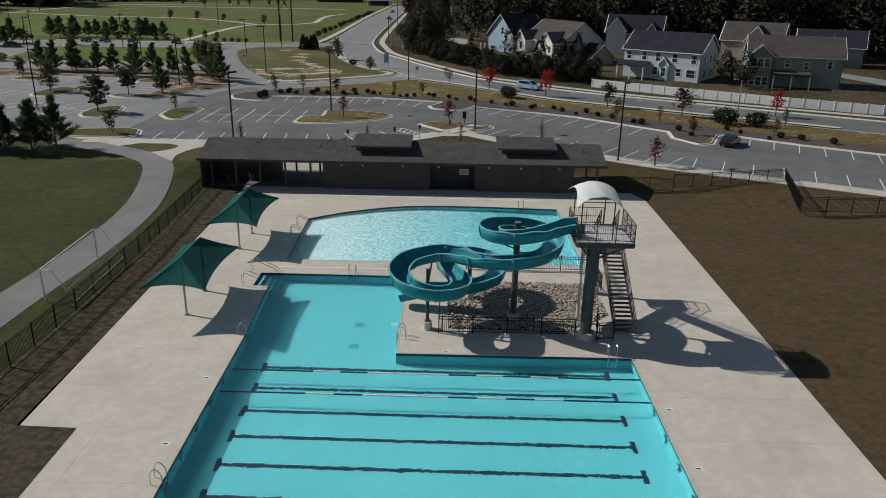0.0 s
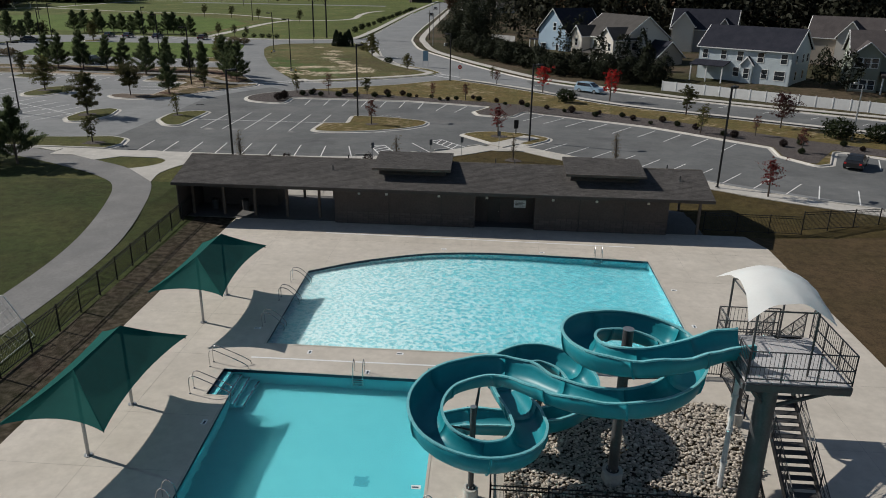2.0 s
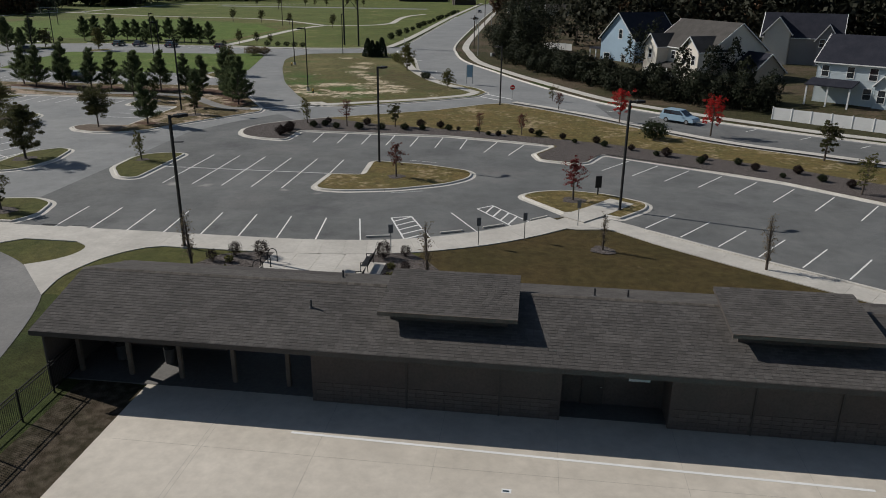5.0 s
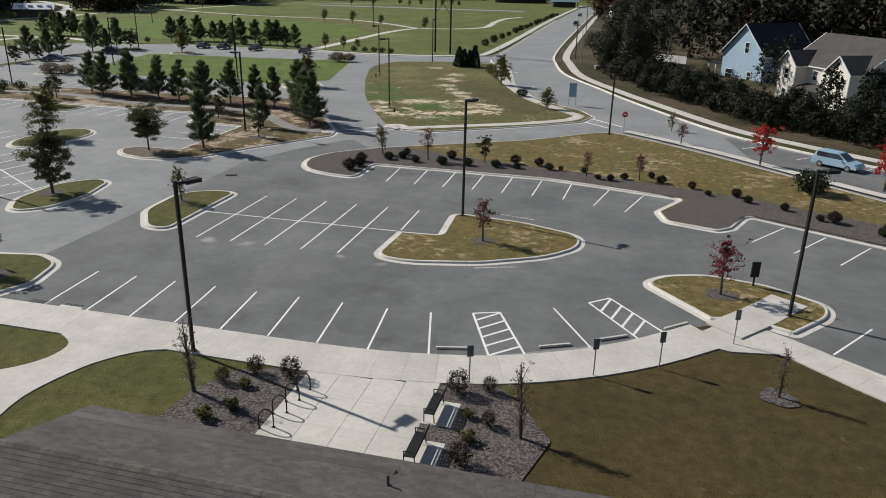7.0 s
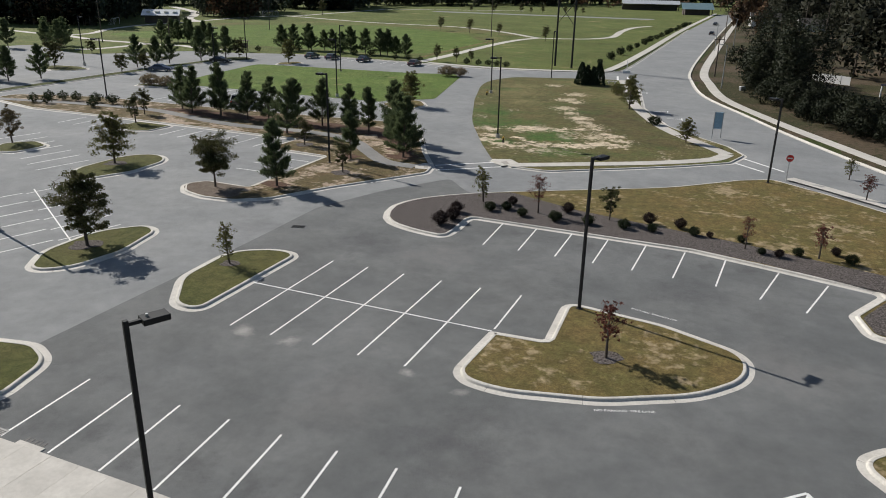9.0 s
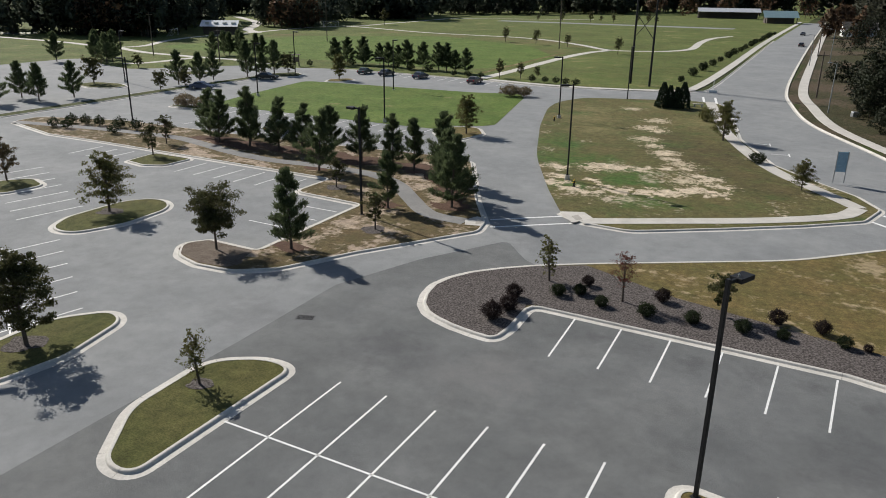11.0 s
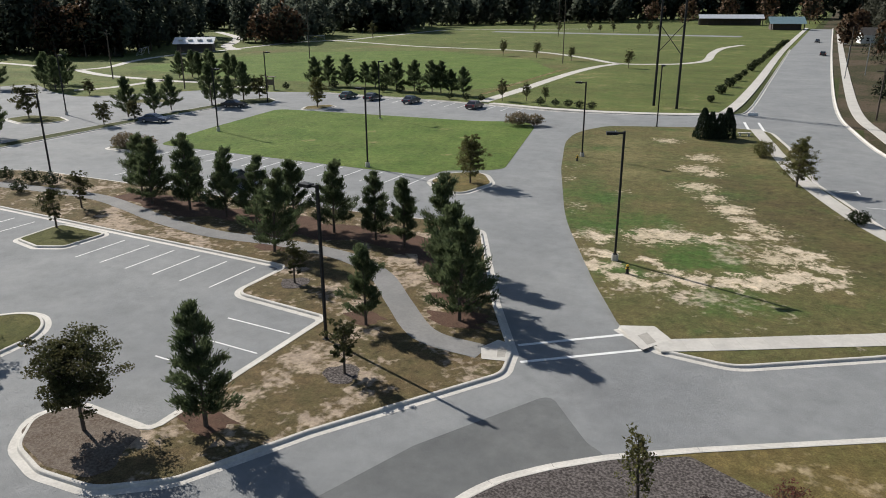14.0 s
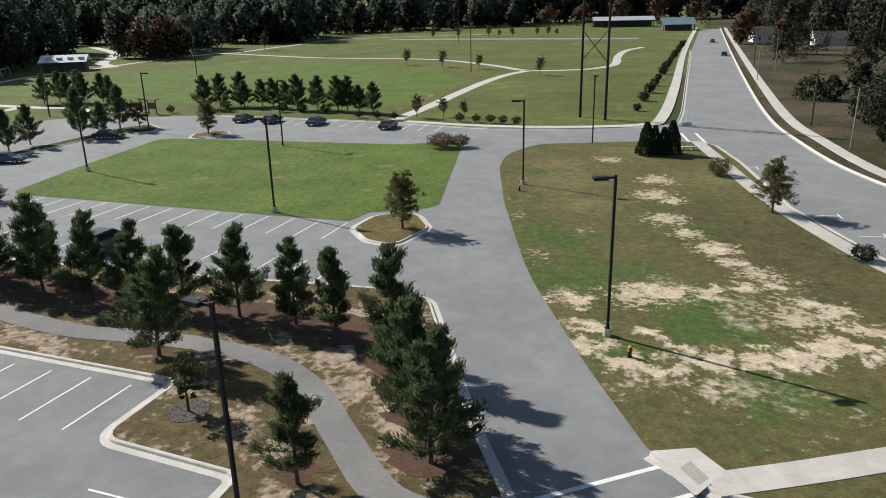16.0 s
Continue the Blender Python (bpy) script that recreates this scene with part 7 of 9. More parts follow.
near = pine(33, 6.0, "dark green pine standing on grass beside the trail", 0.36)
plant(near, [(x, y, 0.6, k / 6.0) for x, y, k in ((-46.8, 88.2, 6.4), (-49.4, 87.4, 5.9), (-52.2, 86.8, 5.8), (-54.8, 87.6, 6.2), (-57.4, 89.4, 6.2), (-50.6, 90.2, 5.6), (-61, 88, 6.2))])

oak = broadleaf(51, 5.0, "dark green oak with a broad crown on a mulched corner", OAK_L, 0.44, 17000, 0.06, 0.072, clumps=36)
plant(oak, [(-56.0, 131.4, TOP, 1.0)])
oak = broadleaf(52, 6.5, "tall dark oak on a grass island", OAK_L, 0.3, 17000, 0.1, 0.07, clumps=38, start=0.14)
plant(oak, [(-53.7, 114.4, TOP, 1.06)])
small = broadleaf(53, 3.8, "small olive-green tree in the parking lot", OAK_L, 0.27, 4200, 0.25, 0.062, start=0.2)
plant(small, [(-48.2, 141.6, TOP, 1.0), (-59.0, 151.0, TOP, 0.95), (-86.2, 152.0, TOP, 1.15), (-89.9, 157.4, TOP, 1.1), (-44.4, 98.2, TOP, 0.95), (-20.1, 137.9, TOP, 0.9), (27.7, 127.4, TOP, 1.3)])
dark = broadleaf(66, 4.8, "small tree with dark maroon leaves on the verge", DARKRED_L, 0.36, 3600, 0.12, 0.075, clumps=32)
plant(dark, [(38.1, 119.4, TOP, 1.08)])
BROWN_L = leafy("brown_oak_leaves", (0.12, 0.085, 0.045), (0.085, 0.075, 0.036))
brown = broadleaf(65, 4.8, "small oak with olive-brown autumn leaves", BROWN_L, 0.3, 5200, 0.15, 0.07, start=0.2)
plant(brown, [(-89.3, 136.1, TOP, 1.0)])
olive = broadleaf(54, 6.0, "olive and tan tree with thinning leaves", OLIVE_L, 0.36, 9000, 0.08, 0.08, clumps=44, start=0.14, cone=True)
plant(olive, [(-71.3, 134.0, TOP, 1.02), (-60.6, 183.4, TOP, 1.0), (-28.9, 197.2, TOP, 1.0), (-17.8, 174.2, TOP, 0.6), (-110.9, 223.4, TOP, 1.0)])
thin = broadleaf(55, 3.6, "slender young tree with sparse leaves in a mulch bed", OLIVE_L, 0.25, 1300, 0.25, 0.062, start=0.2)
plant(thin, [(-42.1, 116.0, TOP, 0.98), (-31.5, 138.1, TOP, 1.1), (-0.2, 163.6, TOP - 0.1, 0.8), (26.4, 114.2, TOP, 1.25), (47, 104.8, TOP, 0.9), (52, 113, TOP, 0.9)])
rust = broadleaf(56, 3.2, "small tree with rust-brown autumn leaves", RUST_L, 0.25, 800, 0.35, 0.062)
plant(rust, [(-15.4, 113.6, TOP, 1.25), (-4.2, 135.6, TOP, 1.0), (0.6, 155.0, TOP, 0.95), (35.2, 104.4, TOP, 1.1)])
maroon = broadleaf(62, 3.8, "small maroon-leaved tree beside the parking lot", MAROON_L, 0.25, 1100, 0.3, 0.065)
plant(maroon, [(0.9, 108.3, TOP, 1.2), (25.2, 85.4, LOT, 1.15)])
bare = broadleaf(57, 3.8, "nearly bare young tree with reddish twigs", RUST_L, 0.27, 2200, 0.2, 0.034, rise=0.9)
plant(bare, [(-26.1, 137.1, TOP, 1.05), (-9.3, 135.3, TOP, 0.8), (33, 113.5, TOP, 0.8)])
red = broadleaf(58, 4.4, "bright red maple beside the main road", RED_L, 0.27, 2600, 0.25, 0.07)
plant(red, [(8.4, 146.6, TOP, 1.2), (18.6, 139.4, TOP, 1.3), (54.0, 121.6, TOP, 1.1)])
column = broadleaf(59, 3.4, "narrow upright tree with tan leaves by the pool house", TAN_L, 0.22, 650, 0.4, 0.032, clumps=30, start=0.05, rise=2.6)
plant(column, [(-24.3, 89.2, LOT, 1.35), (-8.9, 89.7, LOT, 1.3), (2.5, 96.4, LOT, 1.0), (12.9, 94.2, LOT, 1.35)])
field = broadleaf(60, 6.5, "dark tree standing alone in the field", OAK_L, 0.3, 900, 0.2, 0.2)
plant(field, [(x, y, LOT, k) for x, y, k in ((-127.6, 349.4, 0.92), (-114, 345, 0.9), (-100.5, 339.5, 0.75), (-78.6, 323.1, 0.86), (-178, 511, 0.75), (-165, 515, 0.85), (-150, 521, 1.05), (-144.5, 523, 0.7), (-137.8, 525.6, 0.85), (-125.4, 530, 0.85), (-119.8, 532, 0.95), (-115.6, 534, 0.7), (-226, 421.6, 1.3), (-83.8, 246.3, 0.7), (-79.5, 248.2, 0.6), (-75.9, 249, 0.5))])

low = shrub(71, 1.0, 1.12, "low rounded burgundy shrub in mulch", BUSH_L, 3000, leaf=0.036)
row = [(-32.5, 134.2, 0.95), (-32.0, 132.1, 1.05), (-32.4, 130.5, 1.15), (-28.9, 138.6, 0.75), (-23.8, 138.4, 0.9), (-16.9, 138.4, 0.95), (-14.4, 138.3, 0.85), (-11.4, 136.5, 0.7), (-6.7, 134.4, 0.8), (-3.1, 136.4, 0.9), (0.6, 133.6, 0.75), (3.9, 131.8, 0.95), (8, 129.6, 0.9), (12, 126.4, 1.1), (15.5, 125.4, 0.9), (19, 121.4, 1.0), (22.5, 120.6, 0.9), (26, 116, 1.0), (30.5, 112.0, 1.0), (33.6, 107.8, 0.9), (38, 110.4, 1.0), (43, 105.6, 0.9), (47.5, 103.4, 1.0), (53, 99.4, 1.0)]
plant(low, [(x + 0.6 * math.sin(5.1 * x), y + 0.5 * math.sin(3.7 * x), TOP, k * (0.8 + 0.14 * math.sin(2.3 * x))) if x > -13 else (x, y, TOP, k) for x, y, k in row])
low = shrub(72, 0.78, 1.0, "low dark green shrub in mulch", GREENBUSH_L, 2400, leaf=0.036)
row = [(-30.1, 136.0, 1.0), (-28.9, 136.9, 0.9), (-27.1, 135.7, 0.9), (-24.2, 135.6, 1.1), (-21.5, 136.0, 1.0), (-18.6, 136.2, 1.0), (-16.4, 136.4, 0.8), (-12.6, 137.2, 1.0), (-9.8, 136.4, 0.8), (-8.5, 134.7, 0.9), (-5.5, 136.0, 1.0), (-1.5, 134.9, 1.1), (1.8, 131.8, 0.9), (5.8, 130.4, 0.9), (10, 127.2, 1.0), (14, 123.6, 1.0), (17.6, 123.8, 1.0), (21, 118.9, 0.9), (24.6, 118.4, 1.1), (28.5, 113.4, 1.0), (35.5, 104.0, 1.0), (36, 108, 0.9), (41, 108.2, 1.0), (45.5, 102.6, 0.9), (50, 102, 1.1)]
plant(low, [(x + 0.6 * math.sin(5.1 * x), y + 0.5 * math.sin(3.7 * x), TOP, k * (0.8 + 0.14 * math.sin(2.3 * x))) if x > -13 else (x, y, TOP, k) for x, y, k in row])
tallbush = shrub(73, 1.3, 1.2, "dark red shrub in the mulch by the plaza", BUSH_L, 1500, leaf=0.042)
plant(tallbush, [(-22.3, 91.5, LOT + 0.04, 0.72), (-20.5, 91.6, LOT + 0.04, 0.85), (-12.3, 92.5, LOT + 0.05, 0.9), (-10.9, 93.0, LOT + 0.05, 0.6), (-23.4, 90.3, LOT + 0.05, 0.6), (-10.4, 90.2, LOT + 0.05, 0.55), (-11.0, 87.2, LOT + 0.05, 0.8)])
tuft = shrub(74, 0.5, 0.7, "small yellow-green shrub in mulch", OLIVE_L, 200)
plant(tuft, [(-22.2, 90.2, LOT + 0.05, 0.9), (-21.8, 88.3, LOT + 0.05, 1.0), (-22.6, 87.3, LOT + 0.05, 1.1), (-11.4, 90.6, LOT + 0.05, 0.8), (-11.0, 88.8, LOT + 0.05, 1.0)])
big = shrub(75, 2.0, 3.2, "large dense dark green clipped bush on the verge", GREENBUSH_L, 1500, leaf=0.12)
plant(big, [(11.4, 136.2, TOP, 1.0), (43.0, 113.4, TOP, 1.2), (47.2, 112, TOP, 1.05), (66, 101, TOP, 1.2), (70, 98.6, TOP, 1.1), (74, 96, TOP, 1.2), (-23.2, 185, TOP, 0.6)])
autumn = shrub(79, 2.0, 2.6, "loose olive-brown shrub on the verge beside the sidewalk", OLIVE_L, 2600, leaf=0.07)
plant(autumn, [(-33.6, 212, TOP, 1.0)])
hedge = shrub(76, 1.9, 3.6, "broad clipped brown-green bush on an island", TAN_L, 1300, leaf=0.13)
plant(hedge, [(-70.3, 221.0, TOP, 1.0), (-67.9, 222.0, TOP, 0.85), (-110.8, 180.4, TOP, 1.0), (-107.4, 180.6, TOP, 0.9)])
ball = shrub(77, 1.3, 1.7, "round dark clipped shrub", GREENBUSH_L, 420, leaf=0.1)
plant(ball, [(x, y, TOP, k) for x, y, k in ((-112.3, 160.6, 1), (-109.9, 161, 1), (-107.5, 161.4, 1), (-112, 157.5, 1), (-109.4, 157.7, 1), (-103.8, 161.8, 1.1), (-100.5, 161.8, 1.1), (-101, 158.5, 1.0), (-125.7, 249.4, 1.3), (-112, 248, 1.2), (-108, 248.4, 1.2), (-103.1, 248.6, 1.3), (-133.5, 242.4, 1.0), (-72, 243.6, 0.9), (-69.5, 243.4, 1), (-67.2, 243, 1), (-64.8, 242.6, 1), (-75, 243.8, 1), (-87, 243.5, 0.9), (-90.4, 243.8, 1), (-94, 244, 0.9))])
SPIRE_L = leafy("dark_spire_leaves", (0.02, 0.034, 0.017), (0.034, 0.048, 0.024), 0.15, 0.2)
spire = shrub(78, 3.9, 2.5, "dense dark columnar evergreen", SPIRE_L, 3200, "columnar_evergreen", 0.1, upright=True)
plant(spire, [(-42.5, 221.9, TOP, 1.08), (-41.5, 222.4, TOP, 0.95), (-40.4, 222.7, TOP, 0.9), (-39.4, 223.2, TOP, 1.1)])
verge = shrub(79, 2.6, 3.0, "bushy shrub beside the far sidewalk", GREENBUSH_L, 600, leaf=0.2)
plant(verge, [(-47.4 + 0.4 * math.sin(3.1 * k), 262 + 13.5 * k, LOT, 0.5 + 0.3 * abs(math.sin(2.3 * k))) for k in range(16)])


# ---- woods ----
def woods(name, label, spots, leaf, per, material, seed):
    """A stand of trees as one mass: per leaf sprays for each spot (x, y, z, height, width)."""
    r = np.random.default_rng(seed)
    cs, ns = [], []
    s = Shape()
    for x, y, z, h, w in spots:
        k = int(per * r.uniform(0.8, 1.2))
        d = r.normal(size=(k, 3))
        d /= np.linalg.norm(d, axis=1)[:, None]
        ph = r.uniform(0, 6, 3)
        lump = 1 + 0.26 * np.sin(4 * d[:, 0] + ph[0]) * np.sin(5 * d[:, 2] + ph[1]) + 0.16 * np.sin(7 * d[:, 1] + ph[2])
        rad = r.uniform(0.62, 1.05, size=k) ** 0.6 * lump
        c = d * rad[:, None] * np.array((w / 2, w / 2, h * 0.47)) + np.array((x, y, z + h * 0.54))
        taper = 1 - 0.45 * np.clip((c[:, 2] - z) / h, 0, 1)
        c[:, 0] = x + (c[:, 0] - x) * (taper + 0.25)
        c[:, 1] = y + (c[:, 1] - y) * (taper + 0.25)
        cs.append(c)
        f = d + np.array((0, 0, 0.3)) + r.normal(size=(k, 3)) * 0.18
        ns.append(f / np.linalg.norm(f, axis=1)[:, None])
        s.rod((x, y, z - 0.2), (x, y, z + h * 0.4), 0.014 * h, 0.008 * h, 5)
    ob = leaf_mesh(name, np.concatenate(cs), leaf, r, None, material, facing=np.concatenate(ns))
    tagged(ob, label, "woods", "", "stuff")
    tagged(s.make(name + "_trunks", BARK), "dark trunks inside the woods", "woods", "", "stuff")


r = random.Random(5)


def strip(path, depth, gap, h, w, z=None):
    """Spots scattered along a line, to its left over the depth."""
    out = []
    for a, b in zip(path, path[1:]):
        d = Vector(b) - Vector(a)
        n = Vector((-d.y, d.x)).normalized()
        for k in range(int(d.length / gap)):
            for row in range(max(1, int(depth / gap))):
                p = Vector(a) + d * ((k + r.random()) / max(1, int(d.length / gap))) + n * (row * gap + r.random() * gap)
                out.append((p.x, p.y, ground_height(p.x, p.y) if z is None else z, r.uniform(*h), r.uniform(*w)))
    return out


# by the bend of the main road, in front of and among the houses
woods("roadside_trees", "dense dark trees along the main road", strip([(-13.5, 250), (-12.5, 240), (-11.0, 228), (-7.5, 216)], 13, 4.5, (8, 13.5), (4.5, 7)), 0.2, 2600, SHADED_L, 3)
woods("roadside_thicket", "dark thicket before the houses", strip([(-14.0, 236), (-9.5, 214), (-3.5, 199.5), (4.5, 183.5), (12.0, 171), (18.5, 164.5), (29.0, 155.5)], 7.5, 2.5, (2.8, 5.0), (2.6, 4.2)), 0.15, 1150, SHADED_L, 4)
woods("garden_trees", "dark garden trees between the houses", [(16, 199, 2, 8, 4), (20, 205, 2, 9, 4.5), (26, 177, 2.1, 6.5, 3.2), (22, 181, 2.1, 6, 3), (30, 171, 2.1, 5, 3), (58.5, 148, 2.1, 6.5, 4), (56, 152, 2.1, 6, 4), (34, 200, 2.1, 8, 4), (31.5, 186, 2.1, 7, 2.8)], 0.22, 900, SHADED_L, 6)
woods("far_woods", "dark woods behind the houses", strip([(4, 262), (20, 250), (40, 238), (62, 223), (84, 206), (112, 192), (160, 165), (230, 125)], 60, 8.5, (15, 24), (9, 13)), 0.7, 620, WOOD_DARK_L, 8)
woods("far_woods", "dark woods along the far main road", strip([(-14, 720), (-16, 560), (-10, 495), (12, 430), (22, 400), (30, 340), (22, 290)], 50, 9, (12, 19), (8, 12)), 0.8, 400, WOOD_DARK_L, 9)
woods("far_woods", "dark wall of woods beyond the playing fields", strip([(-460, 222), (-330, 268), (-272, 272), (-250, 280), (-240, 286), (-250, 305), (-262, 332), (-285, 365), (-312, 400), (-380, 440)], 33, 10.5, (17, 29), (9, 13), 0.6), 0.85, 1150, HAZY_WOOD_L, 10)
woods("far_woods", "dark stand of trees beside a park path", strip([(-246, 362), (-241, 374), (-247, 405), (-268, 446)], 26, 8, (13, 20), (8, 11), 0.6), 0.7, 950, HAZY_WOOD_L, 18)
woods("far_woods", "dark woods behind the far playing fields", strip([(-420, 440), (-300, 470), (-268, 468), (-240, 474), (-266, 562), (-242, 596), (-214, 640), (-160, 676)], 34, 11, (16, 27), (9, 13), 0.6), 1.3, 600, HAZY_WOOD_L, 19)
woods("far_woods", "dark wall of woods on the horizon", strip([(-700, 560), (-420, 600), (-300, 690), (-200, 710), (-120, 760), (-40, 800), (80, 760)], 43, 14, (28, 44), (14, 20), 0.6), 2.1, 470, HAZY_WOOD_L, 12)
woods("far_pines", "small dark pines along the far field", [(-262 + 9 * k, 566 + 6 * k + 3 * math.sin(2 * k), 0.6, 7 + 2 * math.sin(3 * k), 6) for k in range(8)], 0.5, 420, SHADED_L, 20)
woods("autumn_trees", "rust and olive autumn trees at the edge of the woods", [(-252, 284, 0.6, 19, 12), (-247, 290, 0.6, 16, 10), (-262, 280, 0.6, 18, 11), (-244, 364, 0.6, 14, 11), (-238.5, 371, 0.6, 16, 11), (-240, 380, 0.6, 13, 10)] + [(-26, 455, 0.7, 12, 6), (-23, 462, 0.7, 13, 6), (-14, 400, 0.7, 12, 6)] + [(-230 + 26 * k, 682 + 5 * math.sin(3 * k), 0.6, 17 + 3 * math.cos(k), 14) for k in range(8)] + [(-22 + 2 * math.sin(k), 500 + 16 * k, 0.6, 13 + 2 * math.sin(k * 5), 8) for k in range(3)] + [(24 + 15 * k, 262 - 5 * k, 2, 15, 11) for k in range(7)], 0.7, 520, AUTUMN_L, 13)
woods("roadside_evergreen", "dark evergreens standing alone on brown grass by the far road", [(-16, 366, 0.7, 10, 8), (-12, 372, 0.7, 11, 7), (-17, 283, 0.7, 4.2, 5.5), (-13.5, 281, 0.7, 4.6, 4.5), (-11.5, 256, 0.7, 6.0, 6), (-8, 262, 0.7, 7, 6), (-6, 300, 0.9, 5, 4), (2, 285, 0.9, 9, 7), (-9, 420, 0.7, 12, 8), (8, 380, 0.9, 12, 9), (14, 330, 0.9, 11, 8), (10, 310, 0.9, 10, 8), (-3, 322, 0.9, 8, 7), (3, 345, 0.9, 10, 7), (-4, 395, 0.8, 11, 8)], 0.26, 1100, SHADED_L, 15)


# ---- houses beyond the main road ----
def window(parent, m, w, h, bars=2):
    """A framed sash window whose local y points out of the wall."""
    root = new("window")
    root.parent, root.matrix_basis = parent, m
    Shape().box(-w / 2 - 0.1, 0, -0.1, w / 2 + 0.1, 0.05, 0).make("sill", WHITE, root)
    for a, b, c, d in ((-w / 2 - 0.1, 0, -w / 2, h), (w / 2, 0, w / 2 + 0.1, h), (-w / 2 - 0.1, h, w / 2 + 0.1, h + 0.1), (-w / 2, h / 2 - 0.03, w / 2, h / 2 + 0.03)):
        Shape().box(a, 0, b, c, 0.05, d).make("frame", WHITE, root)
    for k in range(2):
        Shape().box(-w / 2, 0.0, h / 2 * k + 0.02, w / 2, 0.02, h / 2 * (k + 1) - 0.02).make("pane", GLASSY, root)
    return root


def siding(name, c):
    m = surface(name, (c, tuple(0.92 * v for v in c), tuple(0.82 * v for v in c)), 0.8, (0.25, 3.0), amounts=(0.5, 0.3))
    nt = m.node_tree
    co, wv, bu = nt.nodes.new("ShaderNodeTexCoord"), nt.nodes.new("ShaderNodeTexWave"), nt.nodes.new("ShaderNodeBump")
    wv.bands_direction, wv.wave_profile = "Z", "SAW"
    wv.inputs["Scale"].default_value = 1.6
    nt.links.new(co.outputs["Object"], wv.inputs["Vector"])
    nt.links.new(wv.outputs["Fac"], bu.inputs["Height"])
    bu.inputs["Strength"].default_value, bu.inputs["Distance"].default_value = 0.6, 0.03
    nt.links.new(bu.outputs["Normal"], nt.nodes["Principled BSDF"].inputs["Normal"])
    return m


def gabled(parent, x0, x1, y0, y1, z0, eave, ridge, wall_mat, roof_mat, along="x", over=0.4):
    """Four walls with gable ends and a two-sided roof, as parts of parent."""
    if along == "x":
        ym = (y0 + y1) / 2
        ends = [[(x, y0, z0), (x, y1, z0), (x, y1, eave), (x, ym, ridge), (x, y0, eave)] for x in (x0, x1)]
        sides = [[(x0, y, z0), (x1, y, z0), (x1, y, eave), (x0, y, eave)] for y in (y0, y1)]
        k = (ridge - eave) / (ym - y0)
        slopes = [[(x0 - over, y0 - over, eave - over * k), (x1 + over, y0 - over, eave - over * k), (x1 + over, ym, ridge), (x0 - over, ym, ridge)], [(x0 - over, ym, ridge), (x1 + over, ym, ridge), (x1 + over, y1 + over, eave - over * k), (x0 - over, y1 + over, eave - over * k)]]
    else:
        xm = (x0 + x1) / 2
        ends = [[(x0, y, z0), (x1, y, z0), (x1, y, eave), (xm, y, ridge), (x0, y, eave)] for y in (y0, y1)]
        sides = [[(x, y0, z0), (x, y1, z0), (x, y1, eave), (x, y0, eave)] for x in (x0, x1)]
        k = (ridge - eave) / (xm - x0)
        slopes = [[(x0 - over, y0 - over, eave - over * k), (xm, y0 - over, ridge), (xm, y1 + over, ridge), (x0 - over, y1 + over, eave - over * k)], [(xm, y0 - over, ridge), (x1 + over, y0 - over, eave - over * k), (x1 + over, y1 + over, eave - over * k), (xm, y1 + over, ridge)]]
    def plate(pts, t, shift):
        d = Vector(shift) * t
        n = len(pts)
        low = [tuple(Vector(p) + d) for p in pts]
        return Shape().add(list(pts) + low, [tuple(range(n)), tuple(range(2 * n - 1, n - 1, -1))] + [(i, n + i, n + (i + 1) % n, (i + 1) % n) for i in range(n)])
    for i, pts in enumerate(ends):
        plate(pts, 0.15, ((1 if i == 0 else -1), 0, 0) if along == "x" else (0, (1 if i == 0 else -1), 0)).make("wall", wall_mat, parent)
    for i, pts in enumerate(sides):
        plate(pts, 0.15, (0, (1 if i == 0 else -1), 0) if along == "x" else ((1 if i == 0 else -1), 0, 0)).make("wall", wall_mat, parent)
    for pts in slopes:
        roof = plate([(x, y, z + 0.14) for x, y, z in pts], 0.14, (0, 0, -1)).make("roof", roof_mat, parent)
        for a, b in zip(pts, pts[1:] + pts[:1]):
            if abs(a[2] - b[2]) > 0.1 or a[2] < ridge - 0.1:
                d = (Vector(b) - Vector(a)).normalized() * 0.02
                Shape().rod(Vector(a) + Vector((0, 0, 0.04)) - d, Vector(b) + Vector((0, 0, 0.04)) + d, 0.11, n=4).make("fascia", WHITE, roof)


def out(x, y, z, side="front"):
    """Where a window sits on a wall: its y axis points away from the house."""
    q = {"front": 180, "left": 90, "right": -90, "back": 0}[side]
    return pose(x, y, z, 0, 0, q)


ROOF_BLUE = surface("blue_grey_shingle", ((0.024, 0.026, 0.036), (0.035, 0.036, 0.048)), 0.92, (0.6, 9.0), 0.4, 40, spec=0.1)
ROOF_GREY = surface("grey_shingle", ((0.068, 0.064, 0.06), (0.09, 0.084, 0.08)), 0.92, (0.6, 9.0), 0.4, 40, spec=0.1)
ROOF_BROWN = surface("brown_shingle", ((0.075, 0.066, 0.066), (0.1, 0.088, 0.086)), 0.92, (0.6, 9.0), 0.4, 40, spec=0.1)
SIDE_BLUE = siding("pale_blue_siding", (0.56, 0.63, 0.66))
SIDE_CREAM = siding("cream_siding", (0.68, 0.64, 0.57))
SIDE_GREEN = siding("sage_siding", (0.25, 0.28, 0.235))
SIDE_SKY = siding("mid_blue_siding", (0.33, 0.45, 0.56))
SIDE_GREY = siding("grey_siding", (0.3, 0.29, 0.29))
SIDE_TAN = siding("tan_siding", (0.36, 0.32, 0.27))


def home(name, label, x, y, q, z=2.0):
    return thing(name, pose(x, y, z, 0, 0, q), label, "house", "houses beyond the road")


